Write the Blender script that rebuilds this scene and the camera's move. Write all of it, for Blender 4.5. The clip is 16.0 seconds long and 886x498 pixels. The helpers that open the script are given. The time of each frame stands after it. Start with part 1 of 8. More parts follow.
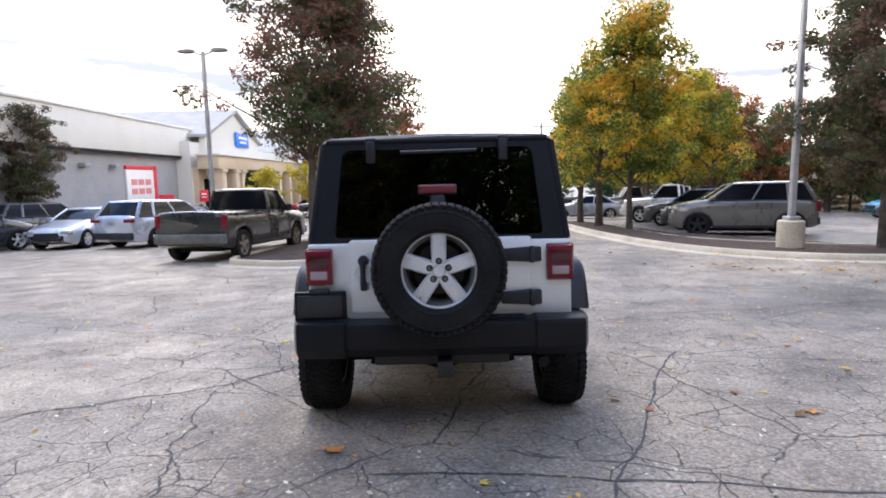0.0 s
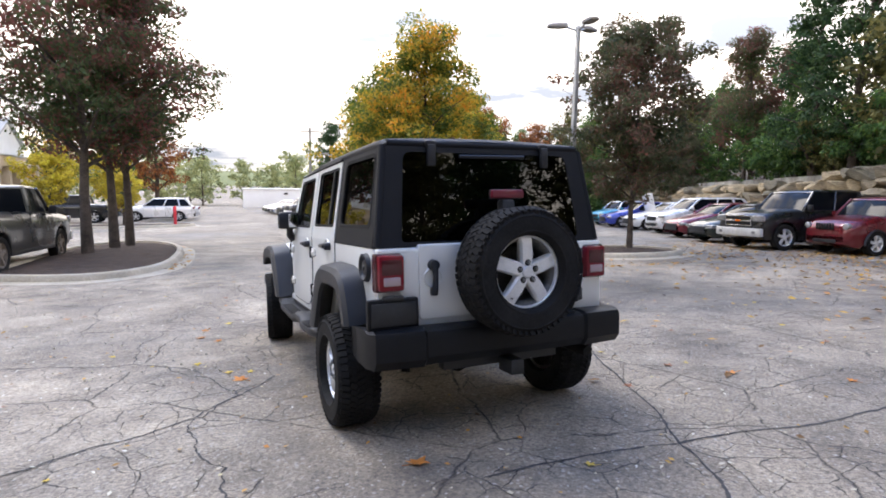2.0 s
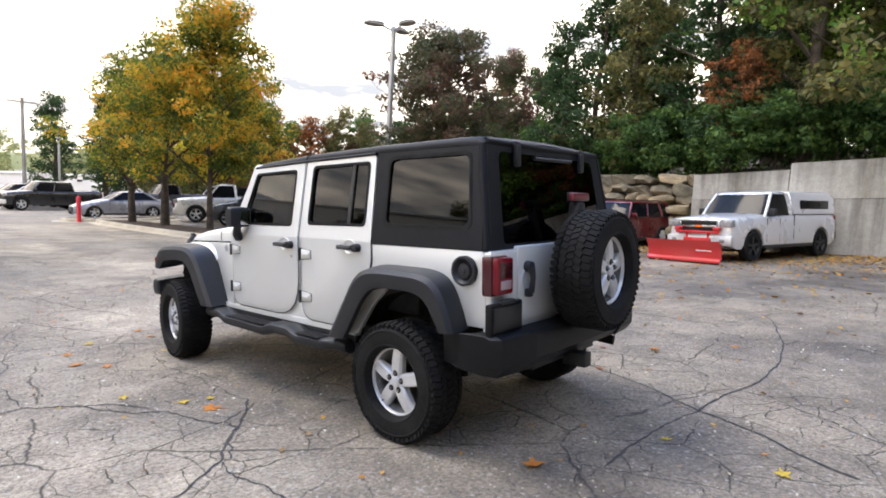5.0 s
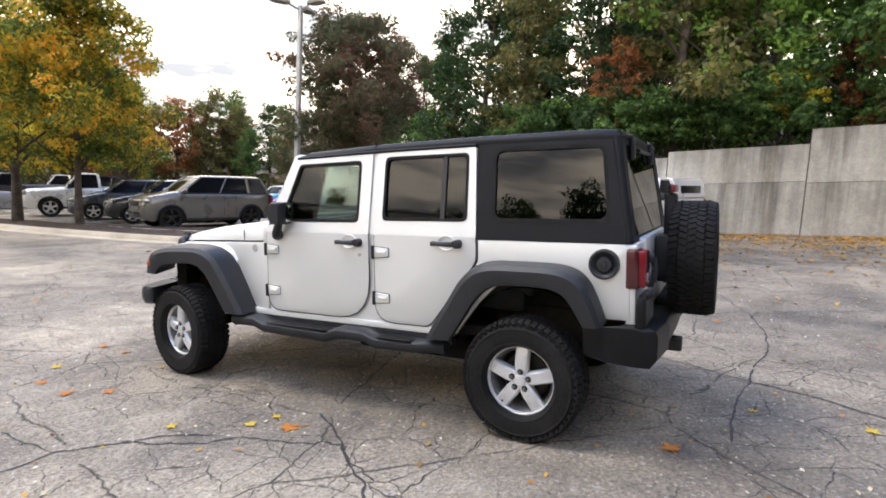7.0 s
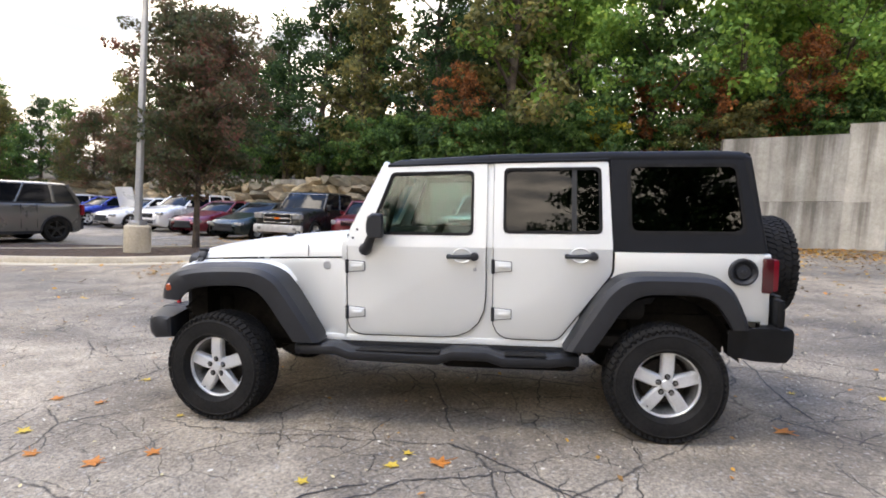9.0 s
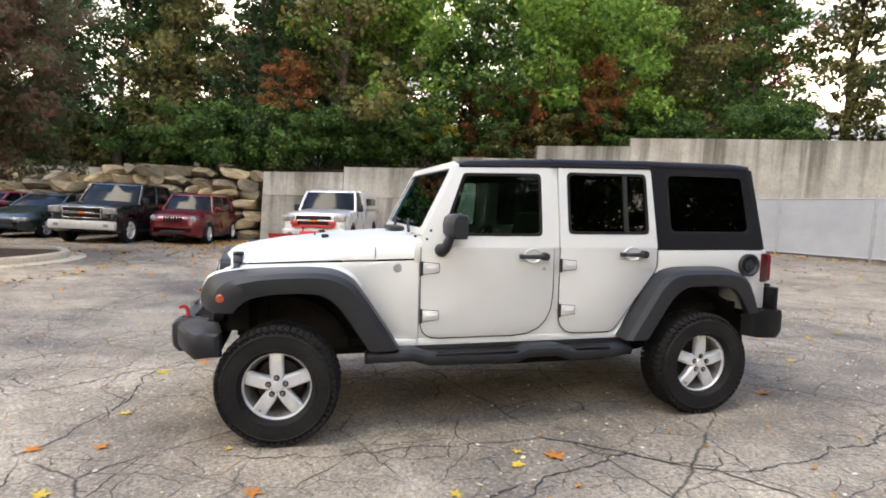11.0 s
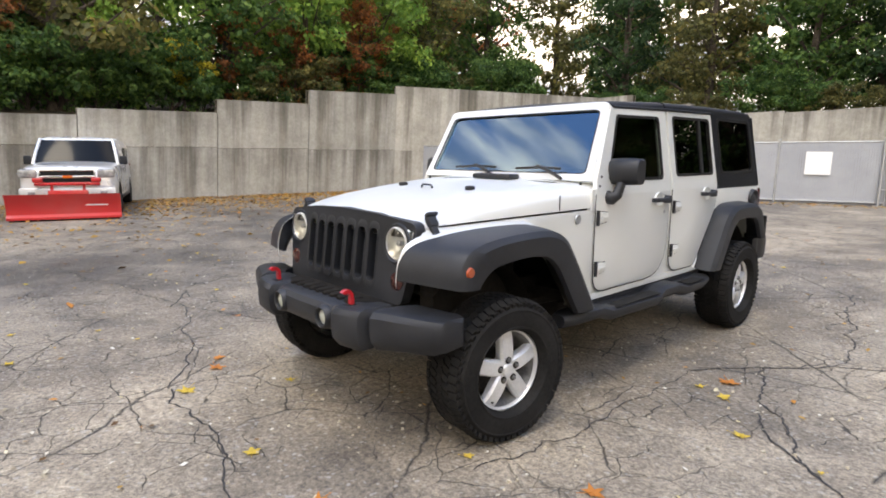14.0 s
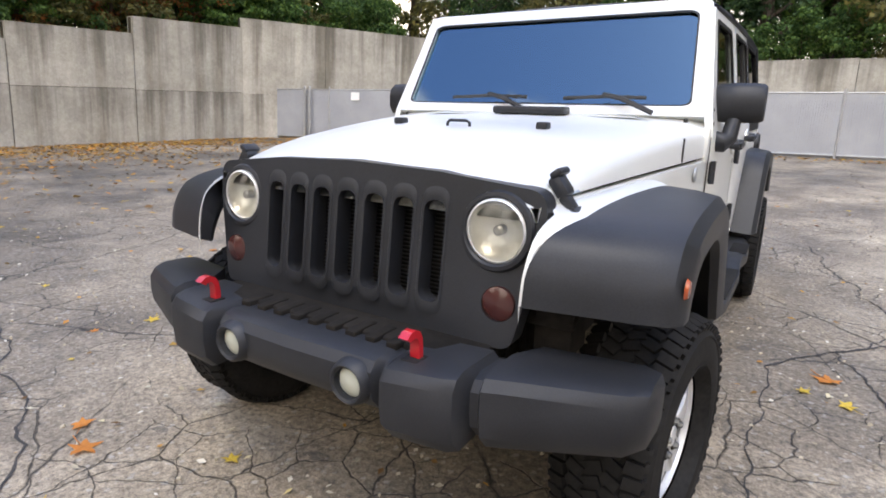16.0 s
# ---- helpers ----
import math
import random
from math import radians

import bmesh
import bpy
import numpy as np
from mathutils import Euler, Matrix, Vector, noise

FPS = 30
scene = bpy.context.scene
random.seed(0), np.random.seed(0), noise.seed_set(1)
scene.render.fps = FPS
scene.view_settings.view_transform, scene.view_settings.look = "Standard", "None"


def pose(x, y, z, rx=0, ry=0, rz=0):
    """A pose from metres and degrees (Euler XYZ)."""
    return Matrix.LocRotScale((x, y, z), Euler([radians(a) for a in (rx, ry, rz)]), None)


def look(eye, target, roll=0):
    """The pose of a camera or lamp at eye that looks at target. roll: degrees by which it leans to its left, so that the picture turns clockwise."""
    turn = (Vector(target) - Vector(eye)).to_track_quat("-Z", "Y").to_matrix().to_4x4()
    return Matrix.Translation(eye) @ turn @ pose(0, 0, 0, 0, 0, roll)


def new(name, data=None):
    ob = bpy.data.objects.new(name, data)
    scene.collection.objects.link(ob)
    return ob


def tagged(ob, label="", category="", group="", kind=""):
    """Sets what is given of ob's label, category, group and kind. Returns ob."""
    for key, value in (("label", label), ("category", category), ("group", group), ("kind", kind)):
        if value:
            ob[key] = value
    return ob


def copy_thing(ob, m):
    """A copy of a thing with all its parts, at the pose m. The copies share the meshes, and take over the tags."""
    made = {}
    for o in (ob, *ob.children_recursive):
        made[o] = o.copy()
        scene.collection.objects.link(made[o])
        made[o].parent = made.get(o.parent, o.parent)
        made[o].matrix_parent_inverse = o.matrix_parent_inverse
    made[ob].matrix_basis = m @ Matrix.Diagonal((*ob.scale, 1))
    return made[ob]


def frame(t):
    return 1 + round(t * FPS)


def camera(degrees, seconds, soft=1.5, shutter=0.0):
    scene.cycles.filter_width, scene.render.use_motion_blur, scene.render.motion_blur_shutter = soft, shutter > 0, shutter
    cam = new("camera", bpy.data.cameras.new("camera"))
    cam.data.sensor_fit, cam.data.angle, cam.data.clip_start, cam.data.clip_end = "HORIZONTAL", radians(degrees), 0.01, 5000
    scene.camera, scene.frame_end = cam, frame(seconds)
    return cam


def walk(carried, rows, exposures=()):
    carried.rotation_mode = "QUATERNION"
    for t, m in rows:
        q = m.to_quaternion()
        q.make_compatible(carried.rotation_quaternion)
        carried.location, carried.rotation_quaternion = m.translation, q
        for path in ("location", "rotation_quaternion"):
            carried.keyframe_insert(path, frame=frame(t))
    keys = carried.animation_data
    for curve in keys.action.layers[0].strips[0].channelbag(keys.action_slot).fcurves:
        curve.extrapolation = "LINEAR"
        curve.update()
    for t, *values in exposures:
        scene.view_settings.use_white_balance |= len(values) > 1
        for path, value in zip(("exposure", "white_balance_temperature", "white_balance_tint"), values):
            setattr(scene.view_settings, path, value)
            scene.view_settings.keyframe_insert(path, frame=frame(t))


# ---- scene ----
from mathutils.geometry import delaunay_2d_cdt
from math import cos, pi, sin, sqrt, tan, atan2, hypot

# camera: the lot falls 6 % to the north; the walk is given in the lot's own frame
cam = camera(75.95, 16.0, 1.8)
SLOPE = pose(0, 5.5, 0, -3.43) @ pose(0, -5.5, 0)
PATH = [
    (0, (0.030, 0.100, 1.355), (0.023, 2.096, 1.228), -1.20),
    (0.5, (-0.439, 0.126, 1.350), (-0.242, 2.113, 1.247), -1.20),
    (1, (-0.912, 0.168, 1.359), (-0.508, 2.123, 1.245), -0.71),
    (1.5, (-1.329, 0.288, 1.350), (-0.719, 2.189, 1.230), -0.83),
    (2, (-1.757, 0.435, 1.371), (-0.933, 2.254, 1.251), -0.73),
    (2.5, (-2.161, 0.629, 1.396), (-1.136, 2.343, 1.292), -1.46),
    (3, (-2.509, 0.906, 1.431), (-1.327, 2.516, 1.322), -2.01),
    (3.5, (-2.842, 1.146, 1.437), (-1.540, 2.659, 1.322), -2.42),
    (4, (-3.028, 1.396, 1.406), (-1.629, 2.818, 1.256), -1.87),
    (4.2, (-3.076, 1.450, 1.412), (-1.644, 2.838, 1.270), -1.26),
    (6.3, (-3.661, 2.376, 1.443), (-2.017, 3.496, 1.242), 0.19),
    (6.5, (-3.738, 2.539, 1.453), (-2.054, 3.599, 1.260), -0.10),
    (7, (-4.004, 2.999, 1.463), (-2.236, 3.913, 1.272), -0.48),
    (7.5, (-4.182, 3.531, 1.464), (-2.328, 4.256, 1.269), -0.17),
    (8, (-4.356, 4.068, 1.475), (-2.435, 4.599, 1.308), 0.03),
    (8.5, (-4.434, 4.564, 1.460), (-2.474, 4.937, 1.319), -0.07),
    (9, (-4.497, 5.068, 1.452), (-2.516, 5.308, 1.309), 0.34),
    (9.5, (-4.538, 5.559, 1.446), (-2.543, 5.631, 1.310), -0.16),
    (9.7, (-4.504, 5.764, 1.422), (-2.509, 5.754, 1.285), 0.00),
    (11.8, (-4.153, 7.600, 1.478), (-2.282, 6.921, 1.283), 0.89),
    (12, (-4.043, 7.783, 1.443), (-2.188, 7.067, 1.229), 0.66),
    (12.5, (-3.763, 8.229, 1.431), (-1.981, 7.354, 1.191), 0.35),
    (13, (-3.497, 8.627, 1.421), (-1.818, 7.572, 1.161), 1.03),
    (13.5, (-3.092, 8.913, 1.413), (-1.519, 7.714, 1.111), 1.26),
    (14, (-2.675, 9.140, 1.413), (-1.222, 7.802, 1.098), 0.19),
    (14.5, (-2.241, 9.185, 1.391), (-0.888, 7.753, 1.048), -0.36),
    (15, (-1.773, 9.149, 1.363), (-0.532, 7.631, 0.966), -0.10),
    (15.5, (-1.400, 8.963, 1.338), (-0.288, 7.357, 0.910), -0.46),
    (16, (-1.108, 8.696, 1.294), (-0.086, 7.045, 0.815), 0.99),
]
EXPOSURES = [(0.0, 0.91, 6950, 14), (3.0, 0.84, 7050, 13), (6.5, 0.92, 7650, 12), (9.0, 0.92, 7650, 12), (11.8, 0.88, 8300, 10), (13.5, 0.79, 8200, 10), (14.5, 0.78, 8050, 11), (16.0, 0.83, 7800, 12)]
walk(cam, [(t, SLOPE @ look(eye, target, roll)) for t, eye, target, roll in PATH], EXPOSURES)

# ---- world and sun ----
SUN_EL, SUN_AZ = radians(60), radians(335)
world = bpy.data.worlds.new("overcast_sky")
scene.world = world
world.use_nodes = True
wn, wl = world.node_tree.nodes, world.node_tree.links
wn.clear()
w_out = wn.new("ShaderNodeOutputWorld")
w_bg = wn.new("ShaderNodeBackground")
w_sky = wn.new("ShaderNodeTexSky")
w_sky.sky_type, w_sky.sun_disc = "NISHITA", False
w_sky.sun_elevation, w_sky.sun_rotation = SUN_EL, SUN_AZ
w_co = wn.new("ShaderNodeTexCoord")
w_map = wn.new("ShaderNodeMapping")
w_map.inputs["Scale"].default_value = (1.0, 1.0, 5.0)
w_noise = wn.new("ShaderNodeTexNoise")
w_noise.inputs["Scale"].default_value = 4.2
w_noise.inputs["Detail"].default_value = 6
w_noise.inputs["Roughness"].default_value = 0.55
w_ramp = wn.new("ShaderNodeValToRGB")
w_ramp.color_ramp.elements[0].position, w_ramp.color_ramp.elements[0].color = 0.37, (3.9, 4.4, 5.3, 1)
w_ramp.color_ramp.elements[1].position, w_ramp.color_ramp.elements[1].color = 0.56, (17.1, 16.4, 15.6, 1)
w_mid = w_ramp.color_ramp.elements.new(0.46)
w_mid.color = (9.7, 9.6, 9.6, 1)
w_mix = wn.new("ShaderNodeMix")
w_mix.data_type = "RGBA"
w_bg.inputs["Strength"].default_value = 0.15
wl.new(w_co.outputs["Generated"], w_map.inputs["Vector"])
wl.new(w_map.outputs["Vector"], w_noise.inputs["Vector"])
wl.new(w_noise.outputs["Fac"], w_ramp.inputs["Fac"])
w_clear = wn.new("ShaderNodeMix")
w_clear.data_type, w_clear.blend_type = "RGBA", "MULTIPLY"
w_clear.inputs[0].default_value, w_clear.inputs[7].default_value = 1.0, (0.98, 1.42, 2.05, 1)
wl.new(w_sky.outputs["Color"], w_clear.inputs[6])
wl.new(w_clear.outputs[2], w_mix.inputs[6])
# clouds brighten towards the zenith
w_up = wn.new("ShaderNodeMapRange")
for key, value in (("From Min", 0.0), ("From Max", 0.85), ("To Min", 0.50), ("To Max", 1.75)):
    w_up.inputs[key].default_value = value
w_lit = wn.new("ShaderNodeMix")
w_lit.data_type, w_lit.blend_type = "RGBA", "MULTIPLY"
w_lit.inputs[0].default_value = 1.0
wl.new(w_ramp.outputs["Color"], w_lit.inputs[6])
wl.new(w_up.outputs["Result"], w_lit.inputs[7])
wl.new(w_lit.outputs[2], w_mix.inputs[7])
# broken cloud overhead, closed and bright towards the horizon
w_sep = wn.new("ShaderNodeSeparateXYZ")
wl.new(w_co.outputs["Generated"], w_sep.inputs["Vector"])
w_low = wn.new("ShaderNodeMapRange")
for key, value in (("From Min", 0.22), ("From Max", 0.60), ("To Min", 0.45), ("To Max", -0.135)):
    w_low.inputs[key].default_value = value
wl.new(w_sep.outputs["Z"], w_low.inputs["Value"])
wl.new(w_sep.outputs["Z"], w_up.inputs["Value"])
w_gap = wn.new("ShaderNodeTexNoise")
w_gap.inputs["Scale"].default_value, w_gap.inputs["Detail"].default_value = 1.6, 5
wl.new(w_map.outputs["Vector"], w_gap.inputs["Vector"])
w_sum = wn.new("ShaderNodeMath")
w_sum.operation = "ADD"
wl.new(w_gap.outputs["Fac"], w_sum.inputs[0])
wl.new(w_low.outputs["Result"], w_sum.inputs[1])
w_cov = wn.new("ShaderNodeMapRange")
w_cov.inputs["From Min"].default_value, w_cov.inputs["From Max"].default_value = 0.40, 0.58
wl.new(w_sum.outputs[0], w_cov.inputs["Value"])
wl.new(w_cov.outputs["Result"], w_mix.inputs[0])
wl.new(w_mix.outputs[2], w_bg.inputs["Color"])
wl.new(w_bg.outputs["Background"], w_out.inputs["Surface"])

sun_data = bpy.data.lights.new("sun", "SUN")
sun_data.energy, sun_data.angle, sun_data.color = 0.95, radians(20), (1.0, 0.95, 0.87)
sun = new("sun", sun_data)
sun.matrix_world = look((sin(SUN_AZ) * 50, cos(SUN_AZ) * 50, 50 * tan(SUN_EL)), (0, 0, 0))

# ---- materials ----
def node(m, kind, **sets):
    n = m.node_tree.nodes.new(kind)
    for key, value in sets.items():
        n.inputs[key.replace("_", " ")].default_value = value
    return n


def base_mat(name, color=(0.5, 0.5, 0.5), rough=0.5, metal=0.0, coat=0.0, spec=0.5):
    m = bpy.data.materials.new(name)
    m.use_nodes = True
    b = m.node_tree.nodes["Principled BSDF"]
    b.inputs["Base Color"].default_value = (*color, 1)
    b.inputs["Roughness"].default_value = rough
    b.inputs["Metallic"].default_value = metal
    b.inputs["Coat Weight"].default_value = coat
    b.inputs["Coat Roughness"].default_value = 0.08
    b.inputs["Specular IOR Level"].default_value = spec
    return m, b


def ramp(m, source, stops):
    r = m.node_tree.nodes.new("ShaderNodeValToRGB")
    e = r.color_ramp.elements
    while len(e) < len(stops):
        e.new(0.5)
    for k, (p, c) in enumerate(stops):
        e[k].position, e[k].color = p, (*c, 1) if len(c) == 3 else c
    m.node_tree.links.new(source, r.inputs["Fac"])
    return r


def coords(m, scale=(1, 1, 1), kind="Object"):
    c = m.node_tree.nodes.new("ShaderNodeTexCoord")
    p = m.node_tree.nodes.new("ShaderNodeMapping")
    p.inputs["Scale"].default_value = scale
    m.node_tree.links.new(c.outputs[kind], p.inputs["Vector"])
    return p.outputs["Vector"]


def noise_tex(m, vector, scale, detail=4, rough=0.5):
    n = node(m, "ShaderNodeTexNoise", Scale=scale, Detail=detail, Roughness=rough)
    m.node_tree.links.new(vector, n.inputs["Vector"])
    return n.outputs["Fac"]


def bump(m, b, height, strength=0.3, distance=0.01):
    n = node(m, "ShaderNodeBump", Strength=strength, Distance=distance)
    m.node_tree.links.new(height, n.inputs["Height"])
    m.node_tree.links.new(n.outputs["Normal"], b.inputs["Normal"])
    return n


def mixc(m, a, b, fac, mode="MIX"):
    n = m.node_tree.nodes.new("ShaderNodeMix")
    n.data_type, n.blend_type = "RGBA", mode
    for socket, value in ((n.inputs[0], fac), (n.inputs[6], a), (n.inputs[7], b)):
        if isinstance(value, (int, float)):
            socket.default_value = value
        elif isinstance(value, tuple):
            socket.default_value = (*value, 1)
        else:
            m.node_tree.links.new(value, socket)
    return n.outputs[2]


def math_node(m, op, a, b=None):
    n = m.node_tree.nodes.new("ShaderNodeMath")
    n.operation = op
    for k, value in enumerate((a, b)):
        if value is None:
            continue
        if isinstance(value, (int, float)):
            n.inputs[k].default_value = value
        else:
            m.node_tree.links.new(value, n.inputs[k])
    return n.outputs[0]


def rough_mat(name, lo, hi, scale, rough=0.8, bump_s=0.3, dist=0.01, fine=6.0, metal=0.0, coat=0.0, spec=0.5):
    """Two-scale noise between two colours, with fine relief."""
    m, b = base_mat(name, lo, rough, metal, coat, spec)
    v = coords(m)
    big, small = noise_tex(m, v, scale, 5, 0.6), noise_tex(m, v, scale * fine, 4, 0.6)
    mixed = math_node(m, "ADD", math_node(m, "MULTIPLY", big, 0.6), math_node(m, "MULTIPLY", small, 0.4))
    r = ramp(m, mixed, [(0.36, lo), (0.64, hi)])
    m.node_tree.links.new(r.outputs["Color"], b.inputs["Base Color"])
    if bump_s:
        bump(m, b, small, bump_s, dist)
    return m


def paint(name, color, metal=0.0, rough=0.32, dirt=0.12, coat=0.8):
    m, b = base_mat(name, color, rough, metal, coat)
    b.inputs["Coat Roughness"].default_value = 0.08 if coat > 0.5 else 0.2
    v = coords(m)
    n1, n2 = noise_tex(m, v, 1.45, 4, 0.55), noise_tex(m, v, 60, 2)
    dusty = tuple(c * (1 - 0.4) + k * 0.4 for c, k in zip(color, (0.22, 0.2, 0.17)))
    r = ramp(m, n1, [(0.45, color), (0.75, tuple(a * (1 - dirt) + d * dirt for a, d in zip(color, dusty)))])
    m.node_tree.links.new(r.outputs["Color"], b.inputs["Base Color"])
    rr = ramp(m, n1, [(0.3, (rough * 0.8,) * 3), (0.75, (rough * 1.4,) * 3)])
    m.node_tree.links.new(rr.outputs["Color"], b.inputs["Roughness"])
    bump(m, b, n2, 0.02, 0.001)
    return m


def glass(name, tint, rough=0.0, ior=1.6, shine=(0.8, 0.8, 0.8)):
    m = bpy.data.materials.new(name)
    m.use_nodes = True
    t = m.node_tree
    t.nodes.clear()
    out = t.nodes.new("ShaderNodeOutputMaterial")
    clear = t.nodes.new("ShaderNodeBsdfTransparent")
    clear.inputs["Color"].default_value = (*tint, 1)
    gloss = t.nodes.new("ShaderNodeBsdfGlossy")
    gloss.inputs["Roughness"].default_value = rough
    gloss.inputs["Color"].default_value = (*shine, 1)
    fres = t.nodes.new("ShaderNodeFresnel")
    fres.inputs["IOR"].default_value = ior
    mx = t.nodes.new("ShaderNodeMixShader")
    t.links.new(fres.outputs["Fac"], mx.inputs["Fac"])
    t.links.new(clear.outputs["BSDF"], mx.inputs[1])
    t.links.new(gloss.outputs["BSDF"], mx.inputs[2])
    t.links.new(mx.outputs["Shader"], out.inputs["Surface"])
    return m


# asphalt: aged, light aggregate, a net of cracks at two scales and dark repaired patches
def asphalt_mat():
    m, b = base_mat("aged_asphalt", (0.15, 0.14, 0.13), 0.82)
    L = m.node_tree.links
    v = coords(m)
    warp = node(m, "ShaderNodeTexNoise", Scale=0.9, Detail=5, Roughness=0.6)
    L.new(v, warp.inputs["Vector"])
    wv = m.node_tree.nodes.new("ShaderNodeVectorMath")
    wv.operation = "MULTIPLY_ADD"
    wv.inputs[1].default_value = (0.40, 0.40, 0.40)
    L.new(warp.outputs["Color"], wv.inputs[0])
    L.new(v, wv.inputs[2])
    warp2 = node(m, "ShaderNodeTexNoise", Scale=7, Detail=4, Roughness=0.6)
    L.new(v, warp2.inputs["Vector"])
    wv2 = m.node_tree.nodes.new("ShaderNodeVectorMath")
    wv2.operation = "MULTIPLY_ADD"
    wv2.inputs[1].default_value = (0.055, 0.055, 0.055)
    L.new(warp2.outputs["Color"], wv2.inputs[0])
    L.new(wv.outputs["Vector"], wv2.inputs[2])

    ragged = noise_tex(m, v, 11, 4, 0.7)
    width = noise_tex(m, v, 1.3, 4, 0.6)

    def cracks(scale, lo, hi, gaps, broken):
        """Edges of warped cells, of uneven width and broken off where the noise is low."""
        vo = node(m, "ShaderNodeTexVoronoi", Scale=scale)
        vo.feature = "DISTANCE_TO_EDGE"
        vo.voronoi_dimensions = "2D"
        L.new(wv2.outputs["Vector"], vo.inputs["Vector"])
        d = math_node(m, "ADD", vo.outputs["Distance"], math_node(m, "MULTIPLY", math_node(m, "SUBTRACT", ragged, 0.5), hi * 1.3))
        d = math_node(m, "ADD", d, math_node(m, "MULTIPLY", ramp(m, width, [(gaps, (1, 1, 1)), (gaps + 0.16, (0, 0, 0))]).outputs["Color"], broken))
        return ramp(m, d, [(lo, (1, 1, 1)), (hi, (0, 0, 0))]).outputs["Color"]

    across = node(m, "ShaderNodeSeparateXYZ")
    L.new(v, across.inputs["Vector"])

    def slide(socket, lo, hi, to_lo, to_hi):
        n = node(m, "ShaderNodeMapRange")
        for key, value in (("From Min", lo), ("From Max", hi), ("To Min", to_lo), ("To Max", to_hi)):
            n.inputs[key].default_value = value
        L.new(socket, n.inputs["Value"])
        return n.outputs["Result"]

    large = cracks(0.50, 0.0012, 0.0060, 0.32, 0.012)
    fine = cracks(1.75, 0.0015, 0.0125, 0.34, 0.016)
    net = cracks(4.0, 0.002, 0.0215, 0.38, 0.030)
    # the pour under the vehicle is more broken up than the one to the west
    worn = slide(across.outputs["X"], -3.2, -0.9, -0.10, 0.05)
    where = ramp(m, math_node(m, "ADD", noise_tex(m, v, 0.30, 4, 0.6), worn), [(0.36, (0.12, 0.12, 0.12)), (0.50, (1, 1, 1))]).outputs["Color"]
    where_net = ramp(m, math_node(m, "ADD", noise_tex(m, v, 0.62, 4, 0.6), worn), [(0.36, (0.0, 0.0, 0.0)), (0.46, (0.95, 0.95, 0.95))]).outputs["Color"]
    crack = mixc(m, large, mixc(m, (0, 0, 0), fine, where), 1.0, "LIGHTEN")
    crack = mixc(m, crack, mixc(m, (0, 0, 0), net, where_net), 1.0, "LIGHTEN")
    grain, grit = noise_tex(m, v, 42, 4, 0.75), noise_tex(m, v, 150, 3, 0.7)
    stone = node(m, "ShaderNodeTexVoronoi", Scale=62)
    L.new(v, stone.inputs["Vector"])
    flake = node(m, "ShaderNodeTexVoronoi", Scale=17)
    L.new(wv2.outputs["Vector"], flake.inputs["Vector"])
    # the older, paler pour lies to the west and north
    pour = slide(across.outputs["X"], -4.0, 14.0, 0.05, -0.05)
    wander = math_node(m, "MULTIPLY", math_node(m, "SUBTRACT", noise_tex(m, v, 1.1, 4, 0.6), 0.5), 1.6)
    newer = math_node(m, "MULTIPLY", slide(math_node(m, "ADD", across.outputs["X"], wander), -1.75, -1.35, 0.0, 1.0), slide(math_node(m, "ADD", across.outputs["Y"], wander), 8.0, 8.5, 1.0, 0.0))
    patches = math_node(m, "ADD", noise_tex(m, v, 0.20, 6, 0.62), pour)
    mid = noise_tex(m, v, 1.4, 6, 0.68)
    damp = ramp(m, noise_tex(m, v, 0.75, 5, 0.66), [(0.34, (0.76, 0.75, 0.75)), (0.54, (1, 1, 1))]).outputs["Color"]
    tone = ramp(m, patches, [(0.36, (0.126, 0.116, 0.103)), (0.47, (0.248, 0.223, 0.188)), (0.62, (0.360, 0.320, 0.262))]).outputs["Color"]
    tone = mixc(m, tone, mixc(m, (1.22, 1.19, 1.12), (1.02, 0.985, 0.92), newer), 1.0, "MULTIPLY")
    tone = mixc(m, tone, damp, 1.0, "MULTIPLY")
    tone = mixc(m, tone, ramp(m, mid, [(0.32, (0.56, 0.55, 0.55)), (0.68, (1.24, 1.22, 1.19))]).outputs["Color"], 1.0, "MULTIPLY")
    tone = mixc(m, tone, ramp(m, grain, [(0.32, (0.42, 0.42, 0.43)), (0.68, (1.50, 1.47, 1.42))]).outputs["Color"], 1.0, "MULTIPLY")
    tone = mixc(m, tone, ramp(m, grit, [(0.3, (0.62, 0.62, 0.63)), (0.7, (1.32, 1.31, 1.3))]).outputs["Color"], 1.0, "MULTIPLY")
    chips = ramp(m, stone.outputs["Color"], [(0.82, (0, 0, 0)), (0.92, (1, 1, 1))]).outputs["Color"]
    tone = mixc(m, tone, (0.46, 0.44, 0.40), math_node(m, "MULTIPLY", chips, 0.5))
    lost = ramp(m, flake.outputs["Color"], [(0.86, (0, 0, 0)), (0.93, (1, 1, 1))]).outputs["Color"]
    lost = mixc(m, (0, 0, 0), lost, ramp(m, ragged, [(0.5, (0, 0, 0)), (0.56, (1, 1, 1))]).outputs["Color"])
    tone = mixc(m, tone, (0.085, 0.078, 0.072), math_node(m, "MULTIPLY", lost, 0.55))
    tone = mixc(m, tone, (0.020, 0.018, 0.016), math_node(m, "MULTIPLY", crack, 0.95))
    L.new(tone, b.inputs["Base Color"])
    rr = ramp(m, patches, [(0.36, (0.50,) * 3), (0.5, (0.88,) * 3)]).outputs["Color"]
    L.new(rr, b.inputs["Roughness"])
